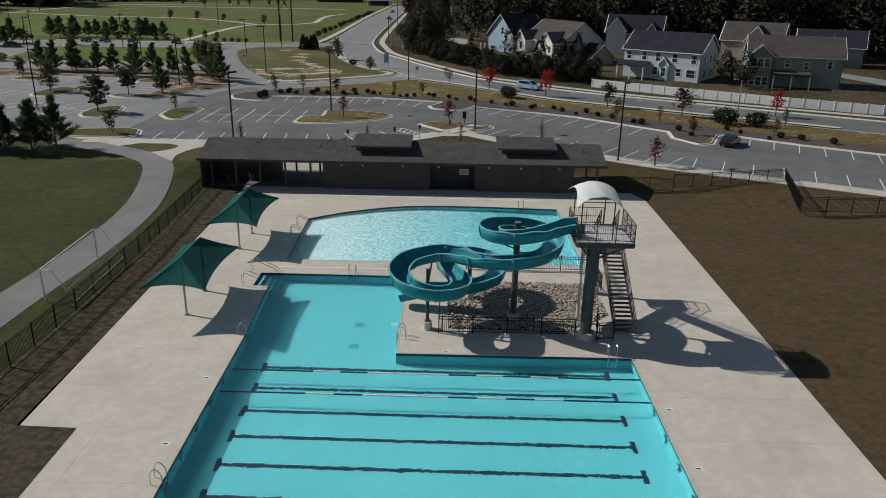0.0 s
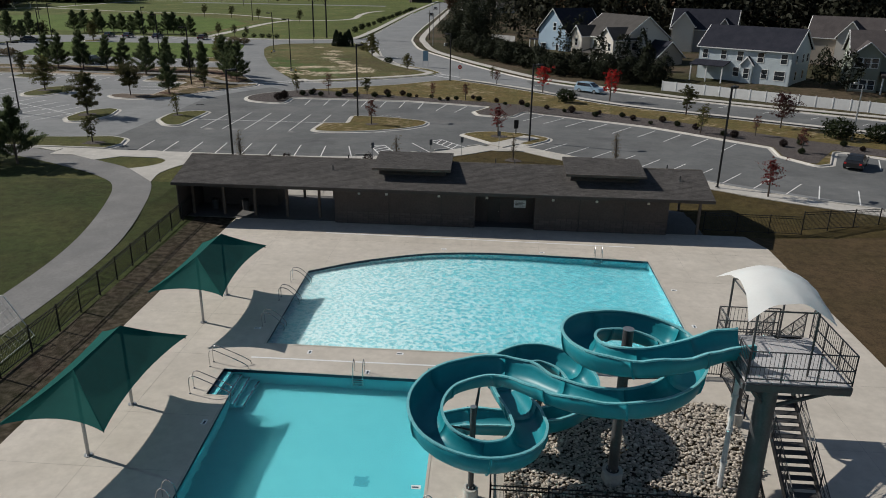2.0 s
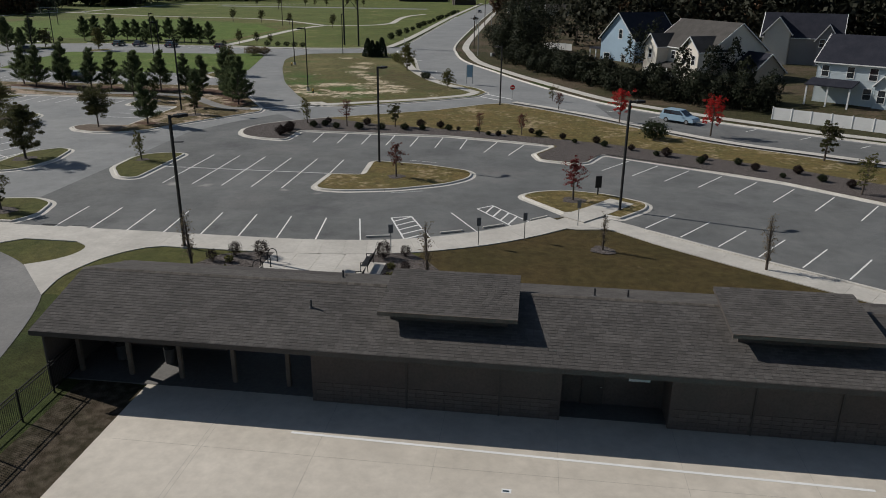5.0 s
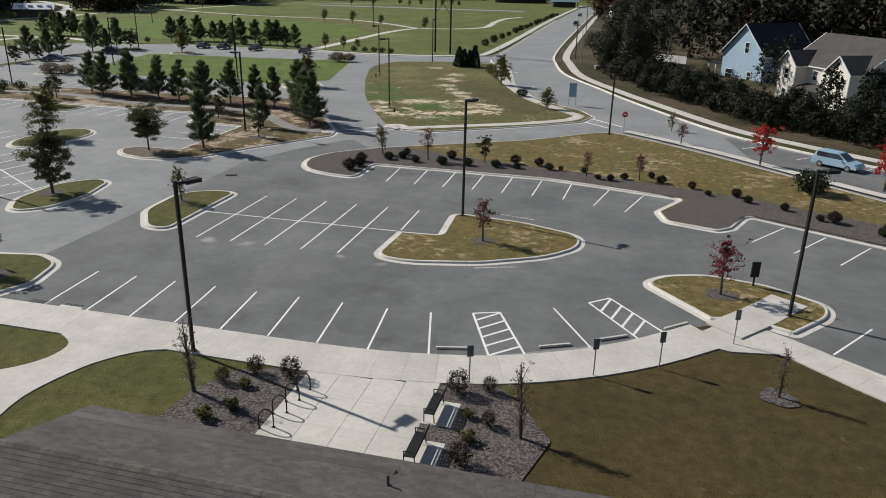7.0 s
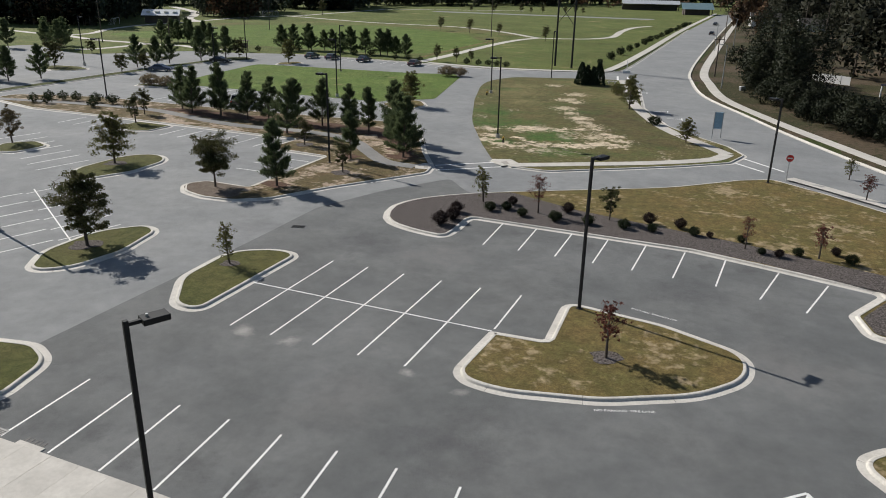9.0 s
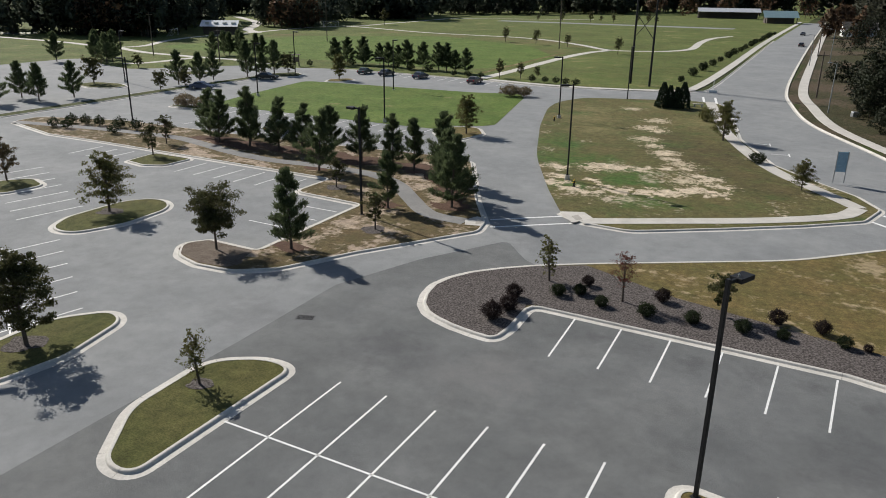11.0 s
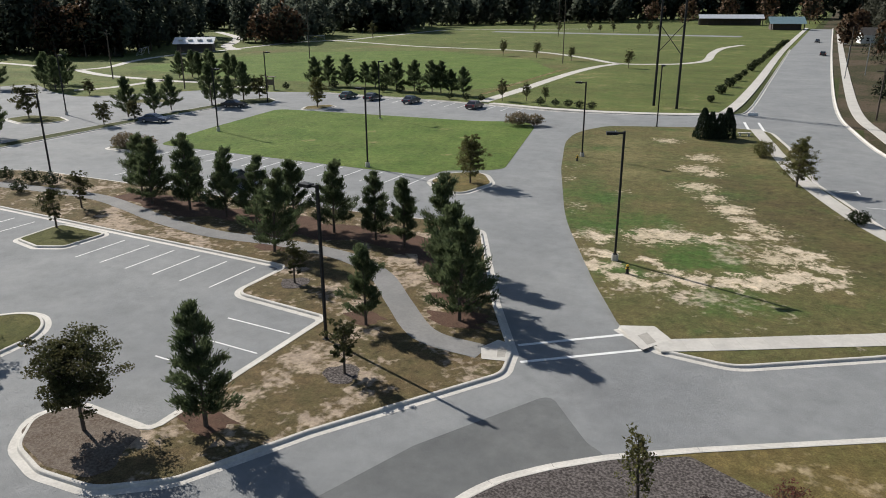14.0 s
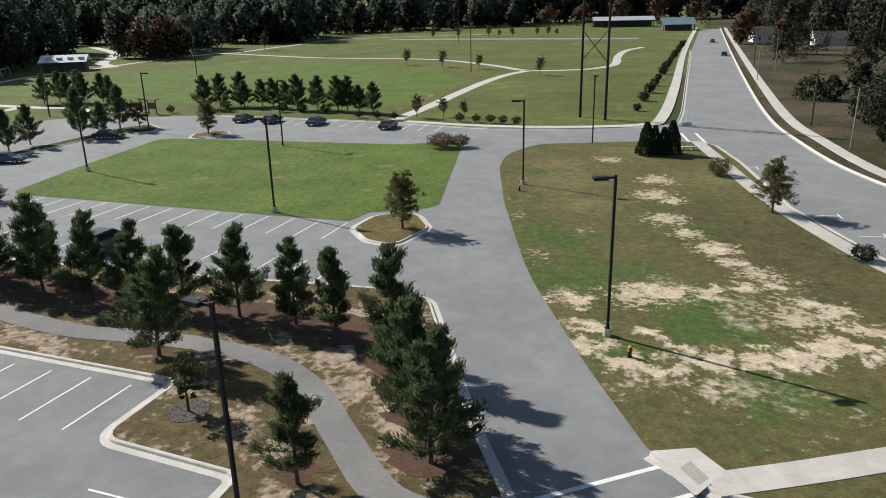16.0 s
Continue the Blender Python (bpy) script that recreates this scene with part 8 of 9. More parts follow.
# pale blue house with a porch
h = home("house", "pale blue two-storey house with a dark blue-grey roof", 37.8, 163.2, -37)
gabled(h, 0, 16.5, 0, 10, -1, 5.8, 9.2, SIDE_BLUE, ROOF_BLUE)
gabled(h, 8.2, 10.2, -0.5, 0.3, -1, 3.2, 4.4, SIDE_BLUE, ROOF_BLUE, "y", 0.25)
for x in (1.2, 4.6):
    window(h, out(x, -0.01, 3.7), 0.9, 1.5)
for x in (7.6, 11.2, 15.2):
    window(h, out(x, -0.01, 3.6), 1.0, 1.6)
for x in (7.2, 12.2):
    window(h, out(x, -0.01, 0.9), 1.0, 1.5)
window(h, out(9.2, -0.51, 0.7), 0.9, 1.7)
window(h, out(14.8, -0.01, 0.8), 1.7, 1.5)
for y, z in ((2.5, 3.6), (6, 3.6), (8.5, 3.6), (3, 0.8), (7, 0.8)):
    window(h, out(16.51, y, z, "right"), 0.9, 1.4)
Shape().add([(-0.4, -3.0, 2.7), (6.0, -3.0, 2.7), (6.0, 0.02, 3.4), (-0.4, 0.02, 3.4), (-0.4, -3.0, 2.55), (6.0, -3.0, 2.55), (6.0, 0.02, 3.2), (-0.4, 0.02, 3.2)], [(0, 1, 2, 3), (7, 6, 5, 4), (0, 4, 5, 1), (1, 5, 6, 2), (3, 7, 4, 0)]).make("porch_roof", ROOF_BLUE, h)
for x in (-0.1, 2.8, 5.7):
    Shape().box(x - 0.1, -2.8, -1, x + 0.1, -2.6, 2.6).make("porch_post", WHITE, h)
Shape().box(-0.2, -2.9, -1.2, 5.9, 0, -0.75).make("patio", KERB, h)
# beige house with two front gables
h = home("house", "cream two-storey house with two front gables and a grey roof", 19.6, 200.6, -62, 1.0)
gabled(h, 0, 16.5, 0, 12.5, -1.2, 5.9, 10.4, SIDE_CREAM, ROOF_GREY)
gabled(h, 0.4, 4.6, -2.4, 4, -1.2, 5.9, 7.9, SIDE_CREAM, ROOF_GREY, "y")
gabled(h, 11.6, 16.5, -2.4, 4, -1.2, 5.9, 8.1, SIDE_CREAM, ROOF_GREY, "y")
window(h, out(2.5, -2.41, 3.5), 0.9, 1.5), window(h, out(2.5, -2.41, 0.3), 0.9, 1.5)
for x in (12.8, 15.2):
    window(h, out(x, -2.41, 3.4), 0.9, 1.5)
for x in (6.4, 9.6):
    window(h, out(x, -0.01, 3.6), 1.0, 1.4)
for y, z in ((3, 3.6), (7.5, 3.6), (10.5, 3.6), (9, 0.4)):
    window(h, out(16.51, y, z, "right"), 0.9, 1.4)
Shape().add([(4.6, -2.6, 2.3), (11.6, -2.6, 2.3), (11.6, 0.02, 3.0), (4.6, 0.02, 3.0), (4.6, -2.6, 2.15), (11.6, -2.6, 2.15), (11.6, 0.02, 2.8), (4.6, 0.02, 2.8)], [(0, 1, 2, 3), (7, 6, 5, 4), (0, 4, 5, 1)]).make("porch_roof", ROOF_GREY, h)
for x in (5.2, 8.1, 11.0):
    Shape().box(x - 0.1, -2.5, -1, x + 0.1, -2.3, 2.2).make("porch_post", WHITE, h)
gabled(h, 16.5, 22, 5, 12, -1.2, 2.6, 5.6, SIDE_TAN, ROOF_BLUE)
# sage house
h = home("house", "sage green two-storey house with a brown roof and covered porch", 59.5, 150.6, -17)
gabled(h, 0, 17, 0, 10, -1, 6.0, 9.4, SIDE_GREEN, ROOF_BROWN)
gabled(h, 0, 4.4, -1.4, 4, -1, 6.0, 7.9, SIDE_GREEN, ROOF_BROWN, "y")
for z in (0.4, 3.9):
    for x in (1.0, 2.2, 3.4):
        window(h, out(x, -1.41, z), 0.95, 1.5)
for x, z in ((7.2, 3.9), (10.6, 3.6), (14.6, 3.9), (14.8, 3.9)):
    window(h, out(x, -0.01, z), 0.9, 1.3)
Shape().add([(4.6, -3.2, 2.9), (11.4, -3.2, 2.9), (11.4, 0.02, 3.3), (4.6, 0.02, 3.3), (4.6, -3.2, 2.5), (11.4, -3.2, 2.5), (11.4, 0.02, 2.9), (4.6, 0.02, 2.9)], [(0, 1, 2, 3), (7, 6, 5, 4), (0, 4, 5, 1), (1, 5, 6, 2), (3, 7, 4, 0)]).make("porch_roof", ROOF_BROWN, h)
for x in (4.8, 8.0, 11.2):
    Shape().box(x - 0.1, -3.1, -1, x + 0.1, -2.9, 2.6).make("porch_post", WHITE, h)
# blue gable-fronted house
h = home("house", "mid-blue house with a tall white-trimmed front gable", 11.6, 228.0, -52, 0.5)
gabled(h, 0, 11, 0, 13, -1, 5.6, 11.0, SIDE_SKY, ROOF_BLUE, "y", 0.5)
window(h, out(6.2, -0.01, 5.6), 1.0, 1.9), window(h, out(2.2, -0.01, 0.4), 1.8, 1.7), window(h, out(7.6, -0.01, 0.4), 1.0, 1.6)
Shape().box(-4.5, 0.5, 2.6, -0.1, 5, 2.9).make("porch_roof", ROOF_BLUE, h)
for x in (-4.3, -2.3):
    Shape().box(x - 0.1, 0.6, -1, x + 0.1, 0.8, 2.6).make("porch_post", WHITE, h)
# houses in the second row
h = home("house", "grey gabled house in the second row", 44, 216, -20)
gabled(h, 0, 15, 0, 10, -1, 5.8, 10.2, SIDE_GREY, ROOF_BLUE)
gabled(h, 0.5, 5.5, -1.6, 4, -1, 6.6, 9.6, SIDE_CREAM, ROOF_BLUE, "y")
gabled(h, 10.5, 14.5, -1.6, 4, -1, 5.6, 8.4, SIDE_GREY, ROOF_BLUE, "y")
for x in (11.6, 13.4):
    window(h, out(x, -1.61, 4.0), 0.9, 1.5), window(h, out(x, -1.61, 0.6), 0.9, 1.5)
h = home("house", "tan gabled house in the second row", 68, 192, -30)
gabled(h, 0, 14, 0, 10, -1, 6.0, 10.0, SIDE_TAN, ROOF_BROWN)
gabled(h, 6, 11, -1.6, 4, -1, 6.4, 9.4, SIDE_CREAM, ROOF_BROWN, "y")
for y, z in ((3, 3.6), (7, 3.6)):
    window(h, out(14.01, y, z, "right"), 0.9, 1.4)
h = home("house", "grey house with a dark roof in the second row", 86, 190, -25)
gabled(h, 0, 15, 0, 10, -1, 5.0, 8.6, SIDE_GREY, ROOF_BLUE)
gabled(h, 6, 10, -1.2, 4, -1, 5.2, 7.4, SIDE_TAN, ROOF_BLUE, "y")
h = home("house", "dark house with a porch at the street corner", 104, 146, -20)
gabled(h, 0, 14, 0, 10, -1, 5.6, 9.0, SIDE_GREY, ROOF_BROWN)
for x in (2, 6, 10):
    window(h, out(x, -0.01, 3.4), 1.0, 1.5)
setting(ribbon(curve([(86, 128), (92, 142), (90, 160), (84, 180)], 6), 7, 2.25).make("side_street", ASPHALT_OLD), "grey side street between the houses", "road")

# white houses among the trees by the far road
SIDE_WHITE = siding("white_siding", (0.78, 0.78, 0.76))
h = home("house", "white single-storey house behind roadside trees", -20, 470, 10, 0.8)
gabled(h, 0, 13, 0, 9, -0.5, 3.4, 6.0, SIDE_WHITE, ROOF_GREY)
for x in (2.5, 6.5, 10.5):
    window(h, out(x, -0.01, 0.9), 1.1, 1.3)
h = home("house", "white garage beside a gravel yard", 0, 440, 5, 0.8)
gabled(h, 0, 11, 0, 8, -0.5, 3.2, 5.4, SIDE_WHITE, ROOF_GREY)
Shape().box(2, -0.06, -0.5, 5.2, 0.02, 2.3).make("garage_door", KERB, h)
patch([(-12, 398), (14, 388), (18, 408), (-9, 418)], 2, CONCRETE, "pale gravel yard before the garage", "yard", LOT + 0.03)

# white garden fence
def panel_fence(path, label, h=1.75, bay=2.4):
    root = thing("vinyl_fence", Matrix(), label, "fence")
    for a, b in zip(path, path[1:]):
        d = Vector(b) - Vector(a)
        n = max(1, round(d.length / bay))
        for i in range(n):
            p, q = Vector(a) + d * i / n, Vector(a) + d * (i + 1) / n
            z = max(ground_height(p.x, p.y), ground_height(q.x, q.y)) - 0.1
            u = math.degrees(math.atan2(d.y, d.x))
            panel = Shape().box(0.06, -0.025, 0.05, d.length / n - 0.06, 0.025, h).make("panel", WHITE, root)
            panel.matrix_basis = pose(p.x, p.y, z, 0, 0, u)
            post = Shape().box(-0.07, -0.07, -0.4, 0.07, 0.07, h + 0.12, 0.02).make("post", WHITE, root)
            post.matrix_basis = pose(p.x, p.y, z, 0, 0, u)


panel_fence([(29.6, 153.3), (46.0, 141.6), (60.5, 132.2), (73.5, 125.2), (79, 126)], "white vinyl panel fence along the main road")
panel_fence([(-1.2, 252), (5.8, 247)], "white vinyl fence among dark trees")


# ---- vehicles ----
def car(x, y, q, paint, label, van=False, z=LOT):
    root = thing("car", pose(x, y, z + 0.006, 0, 0, q), label, "car", "cars")
    L, W = (4.9, 1.92) if van else (4.6, 1.8)
    if van:
        low = [(-2.45, 0.35), (-2.45, 0.95), (-2.35, 1.05), (1.2, 1.05), (2.2, 0.85), (2.45, 0.65), (2.45, 0.35)]
        high = [(-2.33, 1.05), (-2.1, 1.68), (-1.8, 1.74), (0.3, 1.72), (1.35, 1.05)]
    else:
        low = [(-2.3, 0.35), (-2.3, 0.8), (-2.2, 0.92), (1.0, 0.92), (2.1, 0.76), (2.3, 0.6), (2.3, 0.35)]
        high = [(-1.75, 0.92), (-1.1, 1.4), (-0.8, 1.44), (0.1, 1.42), (1.05, 0.92)]
    def loft(profile, w0, w1):
        zs = [p[1] for p in profile]
        n = len(profile)
        def half(zz):
            t = (zz - min(zs)) / (max(zs) - min(zs))
            return (w0 + (w1 - w0) * t) / 2
        pts = [(px, -half(pz), pz) for px, pz in profile] + [(px, half(pz), pz) for px, pz in profile]
        tri = tessellate_polygon([[Vector((px, pz, 0)) for px, pz in profile]])
        faces = [(i, n + i, n + (i + 1) % n, (i + 1) % n) for i in range(n)] + [tuple(t) for t in tri] + [tuple(n + k for k in reversed(t)) for t in tri]
        return Shape().add(pts, faces)
    body = loft(low, W, W * 0.96).make("body", paint, root)
    cabin = loft(high, W * 0.93, W * 0.76).make("cabin", paint, root)
    # side windows, screens
    for sy in (-1, 1):
        a = [(high[0][0] + 0.35, high[0][1] + 0.06), (high[4][0] - 0.3, high[4][1] + 0.06), (high[3][0] + 0.02, high[3][1] - 0.1), (high[1][0] + 0.12, high[1][1] - 0.06)]
        def hw(pz):
            t = (pz - high[0][1]) / (high[2][1] - high[0][1])
            return W * (0.93 + (0.76 - 0.93) * t) / 2 + 0.006
        Shape().add([(px, sy * hw(pz), pz) for px, pz in a], [(0, 1, 2, 3) if sy < 0 else (3, 2, 1, 0)]).make("side_window", GLASSY, cabin)
    for (ax, az), (bx, bz), f in ((high[4], high[3], 0.02), (high[0], high[1], -0.02)):
        p, r2 = Vector((ax, az)).lerp(Vector((bx, bz)), 0.1), Vector((ax, az)).lerp(Vector((bx, bz)), 0.9)
        Shape().add([(p.x + f, -W * 0.41, p.y + 0.01), (p.x + f, W * 0.41, p.y + 0.01), (r2.x + f, W * 0.36, r2.y + 0.01), (r2.x + f, -W * 0.36, r2.y + 0.01)], [(0, 1, 2, 3) if f > 0 else (3, 2, 1, 0)]).make("windscreen", GLASSY, cabin)
    for wx in (-L * 0.3, L * 0.31):
        for sy in (-1, 1):
            wheel = Shape().rod((wx, sy * (W / 2 - 0.2), 0.33), (wx, sy * (W / 2 + 0.01), 0.33), 0.33, n=18).make("tyre", RUBBER, root)
            Shape().rod((wx, sy * (W / 2), 0.33), (wx, sy * (W / 2 + 0.02), 0.33), 0.2, n=12).make("rim", GALV, wheel)
    for sy in (-1, 1):
        Shape().box(L / 2 - 0.1, sy * W * 0.36 - 0.2, 0.58, L / 2 - 0.02, sy * W * 0.36 + 0.2, 0.72, 0.02).make("headlight", LAMP, body)
        Shape().box(-L / 2 - 0.01, sy * W * 0.4 - 0.12, 0.65, -L / 2 + 0.06, sy * W * 0.4 + 0.12, 0.85, 0.02).make("tail_light", RED, body)
        Shape().box(0.75, sy * (W / 2 + 0.08) - 0.08, 0.98, 0.88, sy * (W / 2 + 0.08) + 0.08, 1.1, 0.02).make("mirror", paint, body)
    return root


def paint(name, c):
    return surface(name, (c, tuple(1.08 * v for v in c)), 0.35, (0.5, 4.0), coat=0.35, amounts=(0.5, 0.1))


BLACK_PAINT, NAVY, SILVER, BLUE, MAROON, DARKGREEN = paint("black_paint", (0.015, 0.015, 0.017)), paint("navy_paint", (0.02, 0.03, 0.06)), paint("pale_blue_metallic", (0.28, 0.4, 0.5)), paint("blue_paint", (0.03, 0.05, 0.11)), paint("maroon_paint", (0.05, 0.02, 0.03)), paint("dark_teal_paint", (0.02, 0.05, 0.06))
car(-113.0, 236.4, 95, DARKGREEN, "dark teal hatchback parked beside pines")
car(-107.2, 236.4, 92, NAVY, "navy car parked beside pines")
car(-98.2, 236.0, 92, NAVY, "dark blue car parked beside pines")
car(-84.4, 235.0, 92, MAROON, "dark maroon car parked at the lot's edge")
car(-124.6, 216.4, 15, BLACK_PAINT, "black car parked by a grass island")
car(-124.4, 197.6, 20, BLUE, "dark blue car parked by the median")
car(38.6, 98.6, 58, BLACK_PAINT, "black car parked in a stall beside the mulch bed")
car(16.4, 148.3, -40, SILVER, "pale blue minivan on the main road", True)
car(-83.4, 171.6, 92, BLACK_PAINT, "black car parked behind the pines", True)
car(-36.0, 470, 268, BLACK_PAINT, "dark car far along the main road")
car(-31.8, 395, 88, BLACK_PAINT, "dark car at the far kerb of the main road")

# ---- signs, poles and far structures ----
root = thing("stop_sign", pose(-6.3, 159.6, LOT, 0, 0, 12), "red octagonal stop sign on a steel post", "sign")
Shape().box(-0.03, -0.02, 0, 0.03, 0.02, 2.2).make("post", GALV, root)
octo = [(0.38 * math.cos(math.pi / 8 + k * math.pi / 4), 0.38 * math.sin(math.pi / 8 + k * math.pi / 4)) for k in range(8)]
plate = Shape().prism(octo, -0.008, 0.008).make("sign_plate", RED, root)
plate.matrix_basis = pose(0, -0.03, 2.45, 90)
bar = Shape().box(-0.24, -0.05, 2.38, 0.24, -0.041, 2.52).make("text_bar", WHITE, root)
BLUE_SIGN = surface("blue_sign_face", ((0.2, 0.34, 0.46), (0.26, 0.4, 0.5)), 0.5, (2, 9))
root = thing("banner_sign", pose(-14.6, 179.6, LOT + 0.12, 0, 0, 20), "tall pale blue banner sign on two posts", "sign")
for k in (-0.55, 0.55):
    Shape().box(k - 0.05, -0.05, 0, k + 0.05, 0.05, 3.4, 0.01).make("post", GALV, root)
Shape().box(-0.5, -0.03, 1.2, 0.5, 0.03, 3.3).make("sign_plate", BLUE_SIGN, root)
root = thing("entrance_sign", pose(-38.4, 247.8, LOT, 0, 0, 10), "white pole marker at the road junction", "sign")
Shape().rod((0, 0, 0), (0, 0, 2.6), 0.05).make("post", WHITE, root)
Shape().box(-0.8, -0.15, 0, 0.8, 0.15, 0.5, 0.03).make("barrier", WHITE, root)
root = thing("picnic_bench", pose(-37.4, 226.4, LOT + 0.12, 0, 0, 20), "pale concrete bench beside evergreens", "bench")
Shape().box(-0.9, -0.25, 0.4, 0.9, 0.25, 0.5, 0.02).make("seat", KERB, root)
for k in (-0.6, 0.6):
    Shape().box(k - 0.1, -0.2, 0, k + 0.1, 0.2, 0.4, 0.02).make("leg", KERB, root)
root = thing("utility_cabinet", pose(-13.5, 228, LOT + 0.3, 0, 0, 30), "small grey utility box on the grass", "utility box")
Shape().box(-0.5, -0.4, 0, 0.5, 0.4, 0.8, 0.05).make("cabinet_body", GALV, root)
for x, y, hh in ((-17.4, 232.0, 8.0), (-25, 318, 8), (44.5, 113.0, 6.8), (-20.5, 330, 9)):
    root = thing("street_light", pose(x, y, LOT, 0, 0, 200), "slim pale grey road light pole", "street lamp", "road lights")
    Shape().rod((0, 0, 0), (0, 0, hh), 0.11, 0.07, 10).make("pole", GALV, root)
    Shape().rod((0, 0, hh - 0.05), (0.9, 0, hh + 0.2), 0.035, n=8).make("arm", GALV, root)
    Shape().box(0.8, -0.14, hh + 0.12, 1.4, 0.14, hh + 0.26, 0.04).make("lamp_head", GALV, root)
# timber power-line frame
root = thing("power_frame", pose(-53.8, 251.5, LOT, 0, 0, -28), "tall dark twin-pole power-line frame with cross braces", "power pole")
for x in (-2.6, 2.6):
    Shape().rod((x, 0, -0.2), (x, 0, 26), 0.24, 0.16, 12).make("pole", METAL_BLACK, root)
for a, b in (((-2.6, 9.5), (2.6, 14.5)), ((2.6, 9.5), (-2.6, 14.5))):
    Shape().rod((a[0], -0.2, a[1]), (b[0], -0.2, b[1]), 0.07, n=8).make("brace", METAL_BLACK, root)
Shape().box(-6, -0.12, 23, 6, 0.12, 23.3).make("cross_arm", METAL_BLACK, root)
for x, y, hh in ((-186.1, 240.4, 11.6), (-155, 233.8, 8.8), (-180, 312, 18), (-100, 330, 20), (-150, 470, 20), (-20.1, 251.5, 8.5), (-0.5, 362.4, 14), (5.5, 350.7, 14), (-24.5, 351, 11)):
    root = thing("utility_pole", pose(x, y, LOT), "slender far utility pole", "utility pole", "utility poles")
    Shape().rod((0, 0, -0.2), (0, 0, hh), 0.16, 0.1, 8).make("pole", BARK, root)
    if hh < 15:
        Shape().box(-1.1, -0.06, hh - 0.8, 1.1, 0.06, hh - 0.65).make("cross_arm", BARK, root)
METAL_ROOF = surface("pale_metal_roof", ((0.72, 0.73, 0.74), (0.62, 0.63, 0.64)), 0.4, (0.4, 3.0), metal=0.3)
TEAL_ROOF = surface("teal_metal_roof", ((0.2, 0.3, 0.32), (0.24, 0.34, 0.36)), 0.45, (0.4, 3.0), metal=0.3)
root = thing("park_shelter", pose(-238, 320, LOT, 0, 0, 35) @ Matrix.Scale(1.04, 4), "dark park shelter with a pale metal roof", "shelter")
Shape().box(-6, -3, 0, 6, 4, 3.0).make("wall", WALL_DARK, root)
Shape().add([(-7, -5, 2.9), (7, -5, 2.9), (7, 1, 4.9), (-7, 1, 4.9), (-7, 6, 2.9), (7, 6, 2.9)], [(0, 1, 2, 3), (3, 2, 5, 4)]).make("roof", METAL_ROOF, root)
for k in range(4):
    Shape().box(-5.2 + 3.2 * k, -2.6, 3.75, -3.8 + 3.2 * k, -1.0, 4.3).make("skylight", LAMP, root)
root = thing("picnic_pavilion", pose(-94, 650, LOT, 0, 0, 15) @ Matrix.Diagonal((0.88, 1, 1.4, 1)), "long open pavilion with a pale roof", "pavilion")
for k in range(9):
    for y in (-4, 4):
        Shape().box(-22 + 5.5 * k - 0.2, y - 0.2, 0, -22 + 5.5 * k + 0.2, y + 0.2, 3.2).make("post", WALL_DARK, root)
Shape().add([(-23, -6, 3.1), (23, -6, 3.1), (23, 0, 4.8), (-23, 0, 4.8), (-23, 6, 3.1), (23, 6, 3.1)], [(0, 1, 2, 3), (3, 2, 5, 4)]).make("roof", METAL_ROOF, root)
Shape().box(-22, 2, 0, 22, 3.6, 2.6).make("wall", WALL_DARK, root)
root = thing("park_building", pose(-57, 594, LOT, 0, 0, 15) @ Matrix.Scale(1.08, 4), "park building with a teal metal gable roof", "building")
Shape().box(-7, -5, 0, 7, 6, 3.4).make("wall", WALL_DARK, root)
Shape().add([(-9, -8, 3.2), (9, -8, 3.2), (9, 0, 6.6), (-9, 0, 6.6), (-9, 8, 3.2), (9, 8, 3.2)], [(0, 1, 2, 3), (3, 2, 5, 4)]).make("roof", TEAL_ROOF, root)
for x in (-8, 8):
    Shape().box(x - 0.2, -7, 0, x + 0.2, -6.6, 3.4).make("post", WALL_DARK, root)
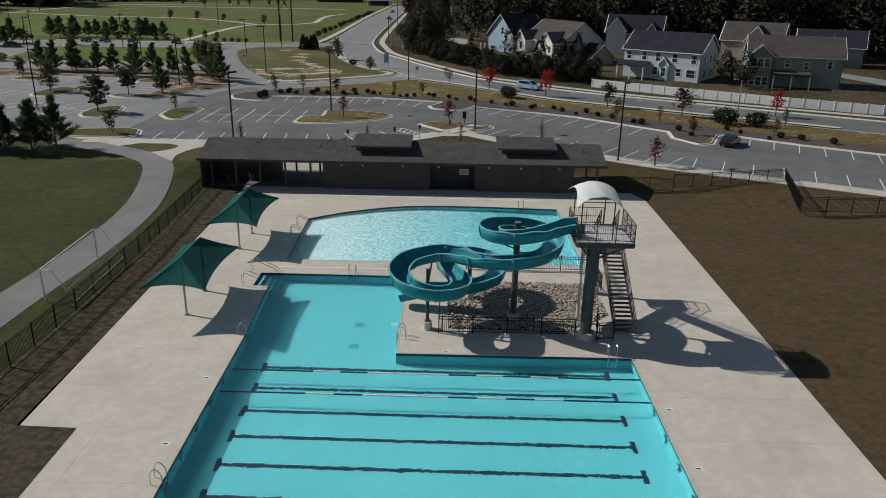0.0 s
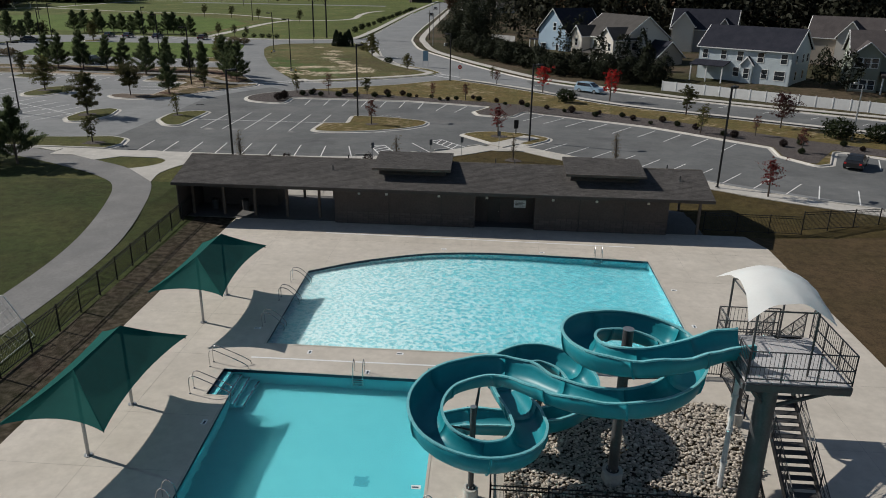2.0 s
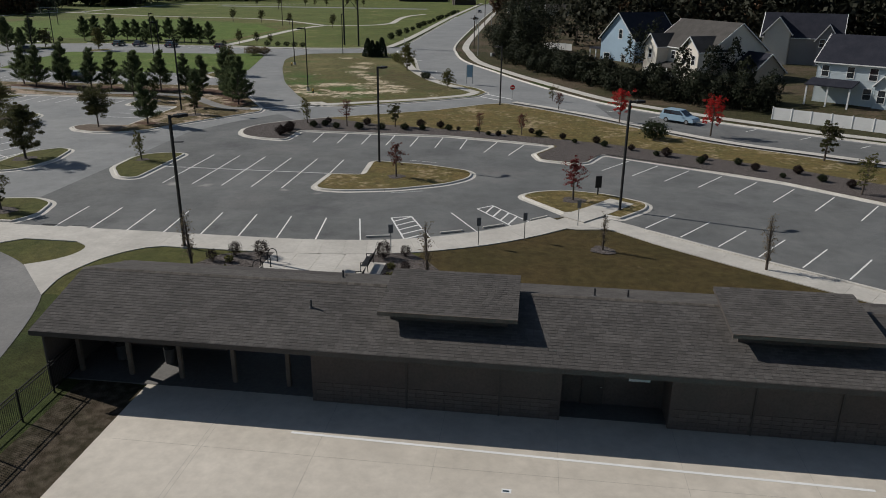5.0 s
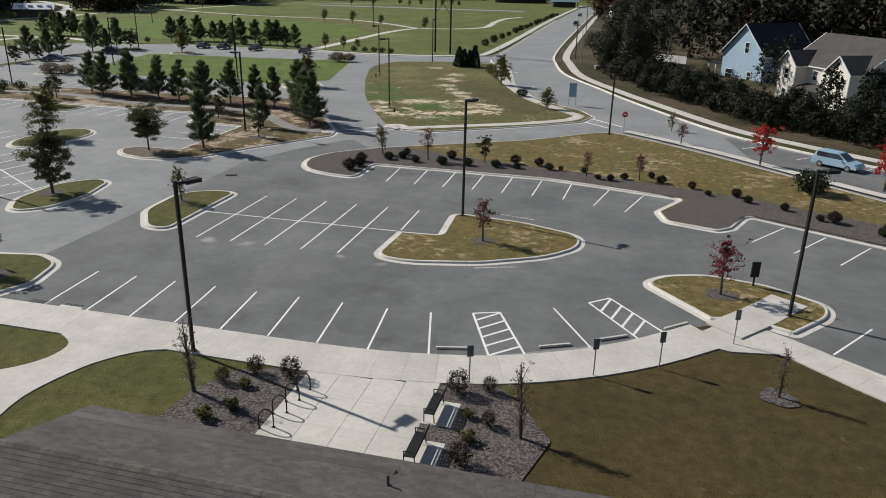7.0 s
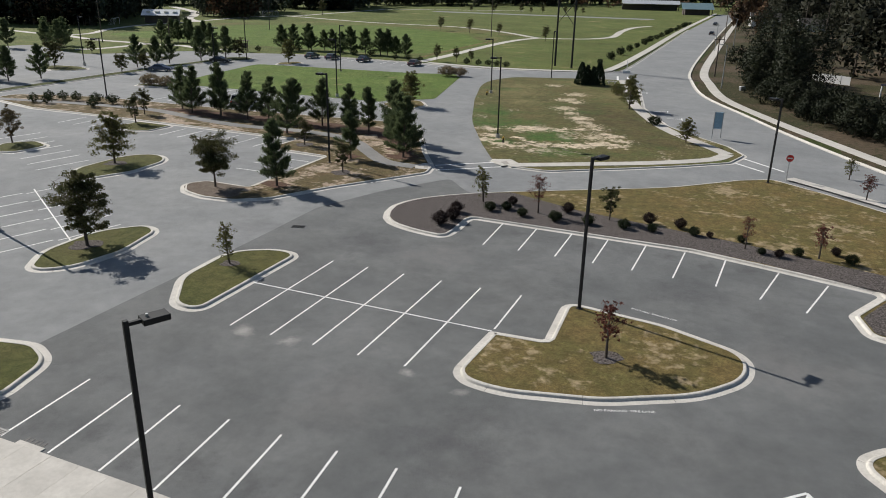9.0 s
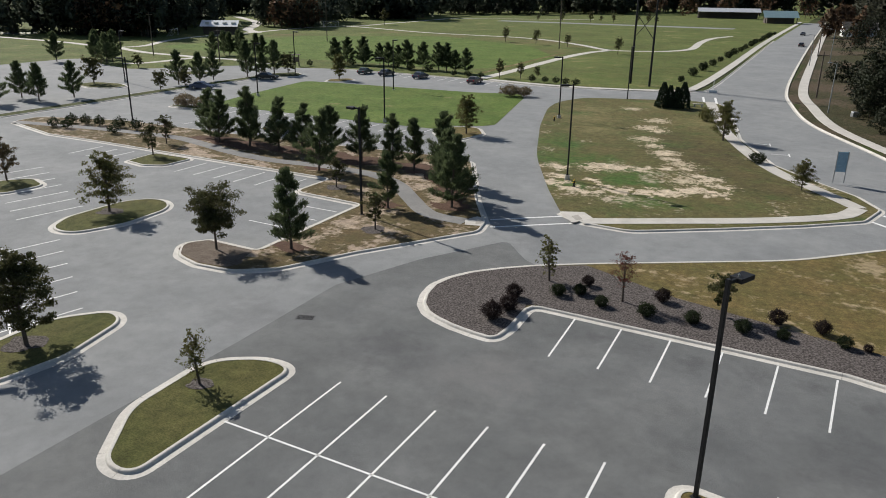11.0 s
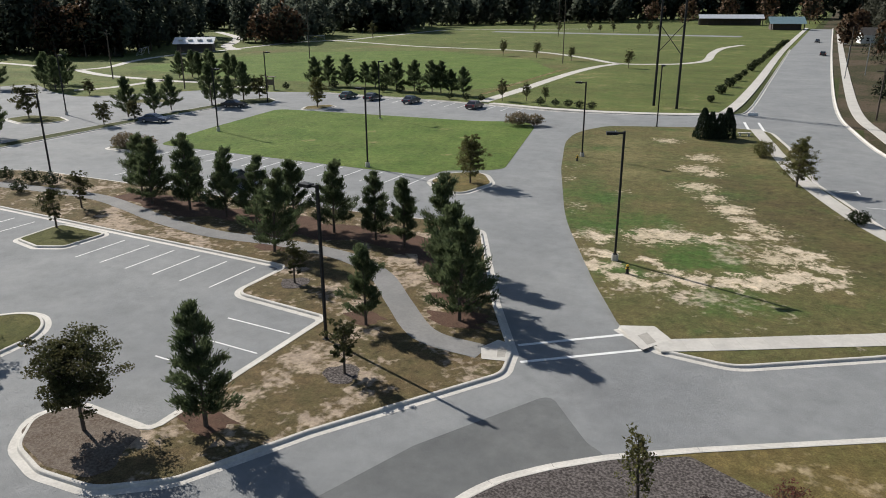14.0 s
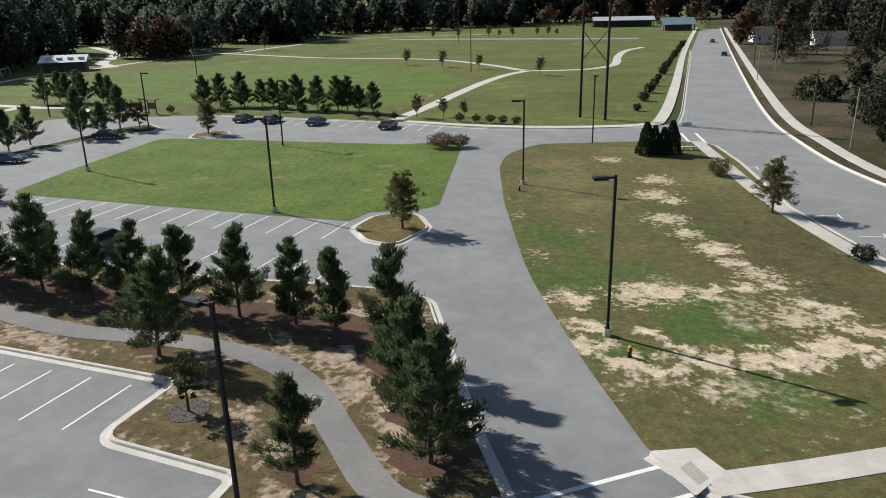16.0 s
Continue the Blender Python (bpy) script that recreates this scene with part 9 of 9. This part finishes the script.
root = thing("park_kiosk", pose(-136.3, 240.6, LOT, 0, 0, 10), "dark timber notice kiosk on two posts", "kiosk")
for x in (-0.8, 0.8):
    Shape().box(x - 0.1, -0.1, 0, x + 0.1, 0.1, 2.8).make("post", POST, root)
Shape().box(-0.8, -0.06, 1.0, 0.8, 0.06, 2.2).make("board", POST, root)
Shape().box(-1.2, -0.5, 2.7, 1.2, 0.5, 2.85).make("cap", POST, root)


def goal(x, y, q, w, h, label, z):
    root = thing("soccer_goal", pose(x, y, z, 0, 0, q), label, "soccer goal", "soccer goals")
    for k in (-w / 2, w / 2):
        Shape().rod((k, 0, 0), (k, 0, h), 0.06, n=8).make("post", WHITE, root)
        Shape().tube([(k, 0, h), (k, 0.7, h), (k, 2.0, 0)], 0.025, 6).make("back_stay", WHITE, root)
    Shape().rod((-w / 2, 0, h), (w / 2, 0, h), 0.06, n=8).make("crossbar", WHITE, root)
    Shape().rod((-w / 2, 2.0, 0.03), (w / 2, 2.0, 0.03), 0.03, n=6).make("ground_bar", WHITE, root)
    s = Shape()
    for k in range(1, int(w / 0.4)):
        xx = -w / 2 + 0.4 * k
        s.tube([(xx, 0, h), (xx, 0.7, h), (xx, 2.0, 0.03)], 0.006, 3)
    for k in range(1, 8):
        t = k / 8
        s.rod((-w / 2, 0.7 + 1.3 * t, h * (1 - t)), (w / 2, 0.7 + 1.3 * t, h * (1 - t)), 0.006, n=3)
    s.make("net", WHITE, root)


goal(-26.3, 50.0, -88, 8.4, 2.35, "white soccer goal with a net on the grass by the fence", -0.03)
goal(-236.5, 391, 215, 7.3, 2.4, "white soccer goal across the far field", LOT)
goal(-243, 301, 120, 7.3, 2.4, "white soccer goal before the woods", LOT)
# pond glimpsed beyond the trees
POND = surface("pond_water", ((0.3, 0.36, 0.42), (0.36, 0.42, 0.48)), 0.08, (0.1, 2.0))
patch([(-330, 268), (-296, 282), (-288, 272), (-318, 256)], 4, POND, "pale pond behind the field", "pond", LOT + 0.02, "water")
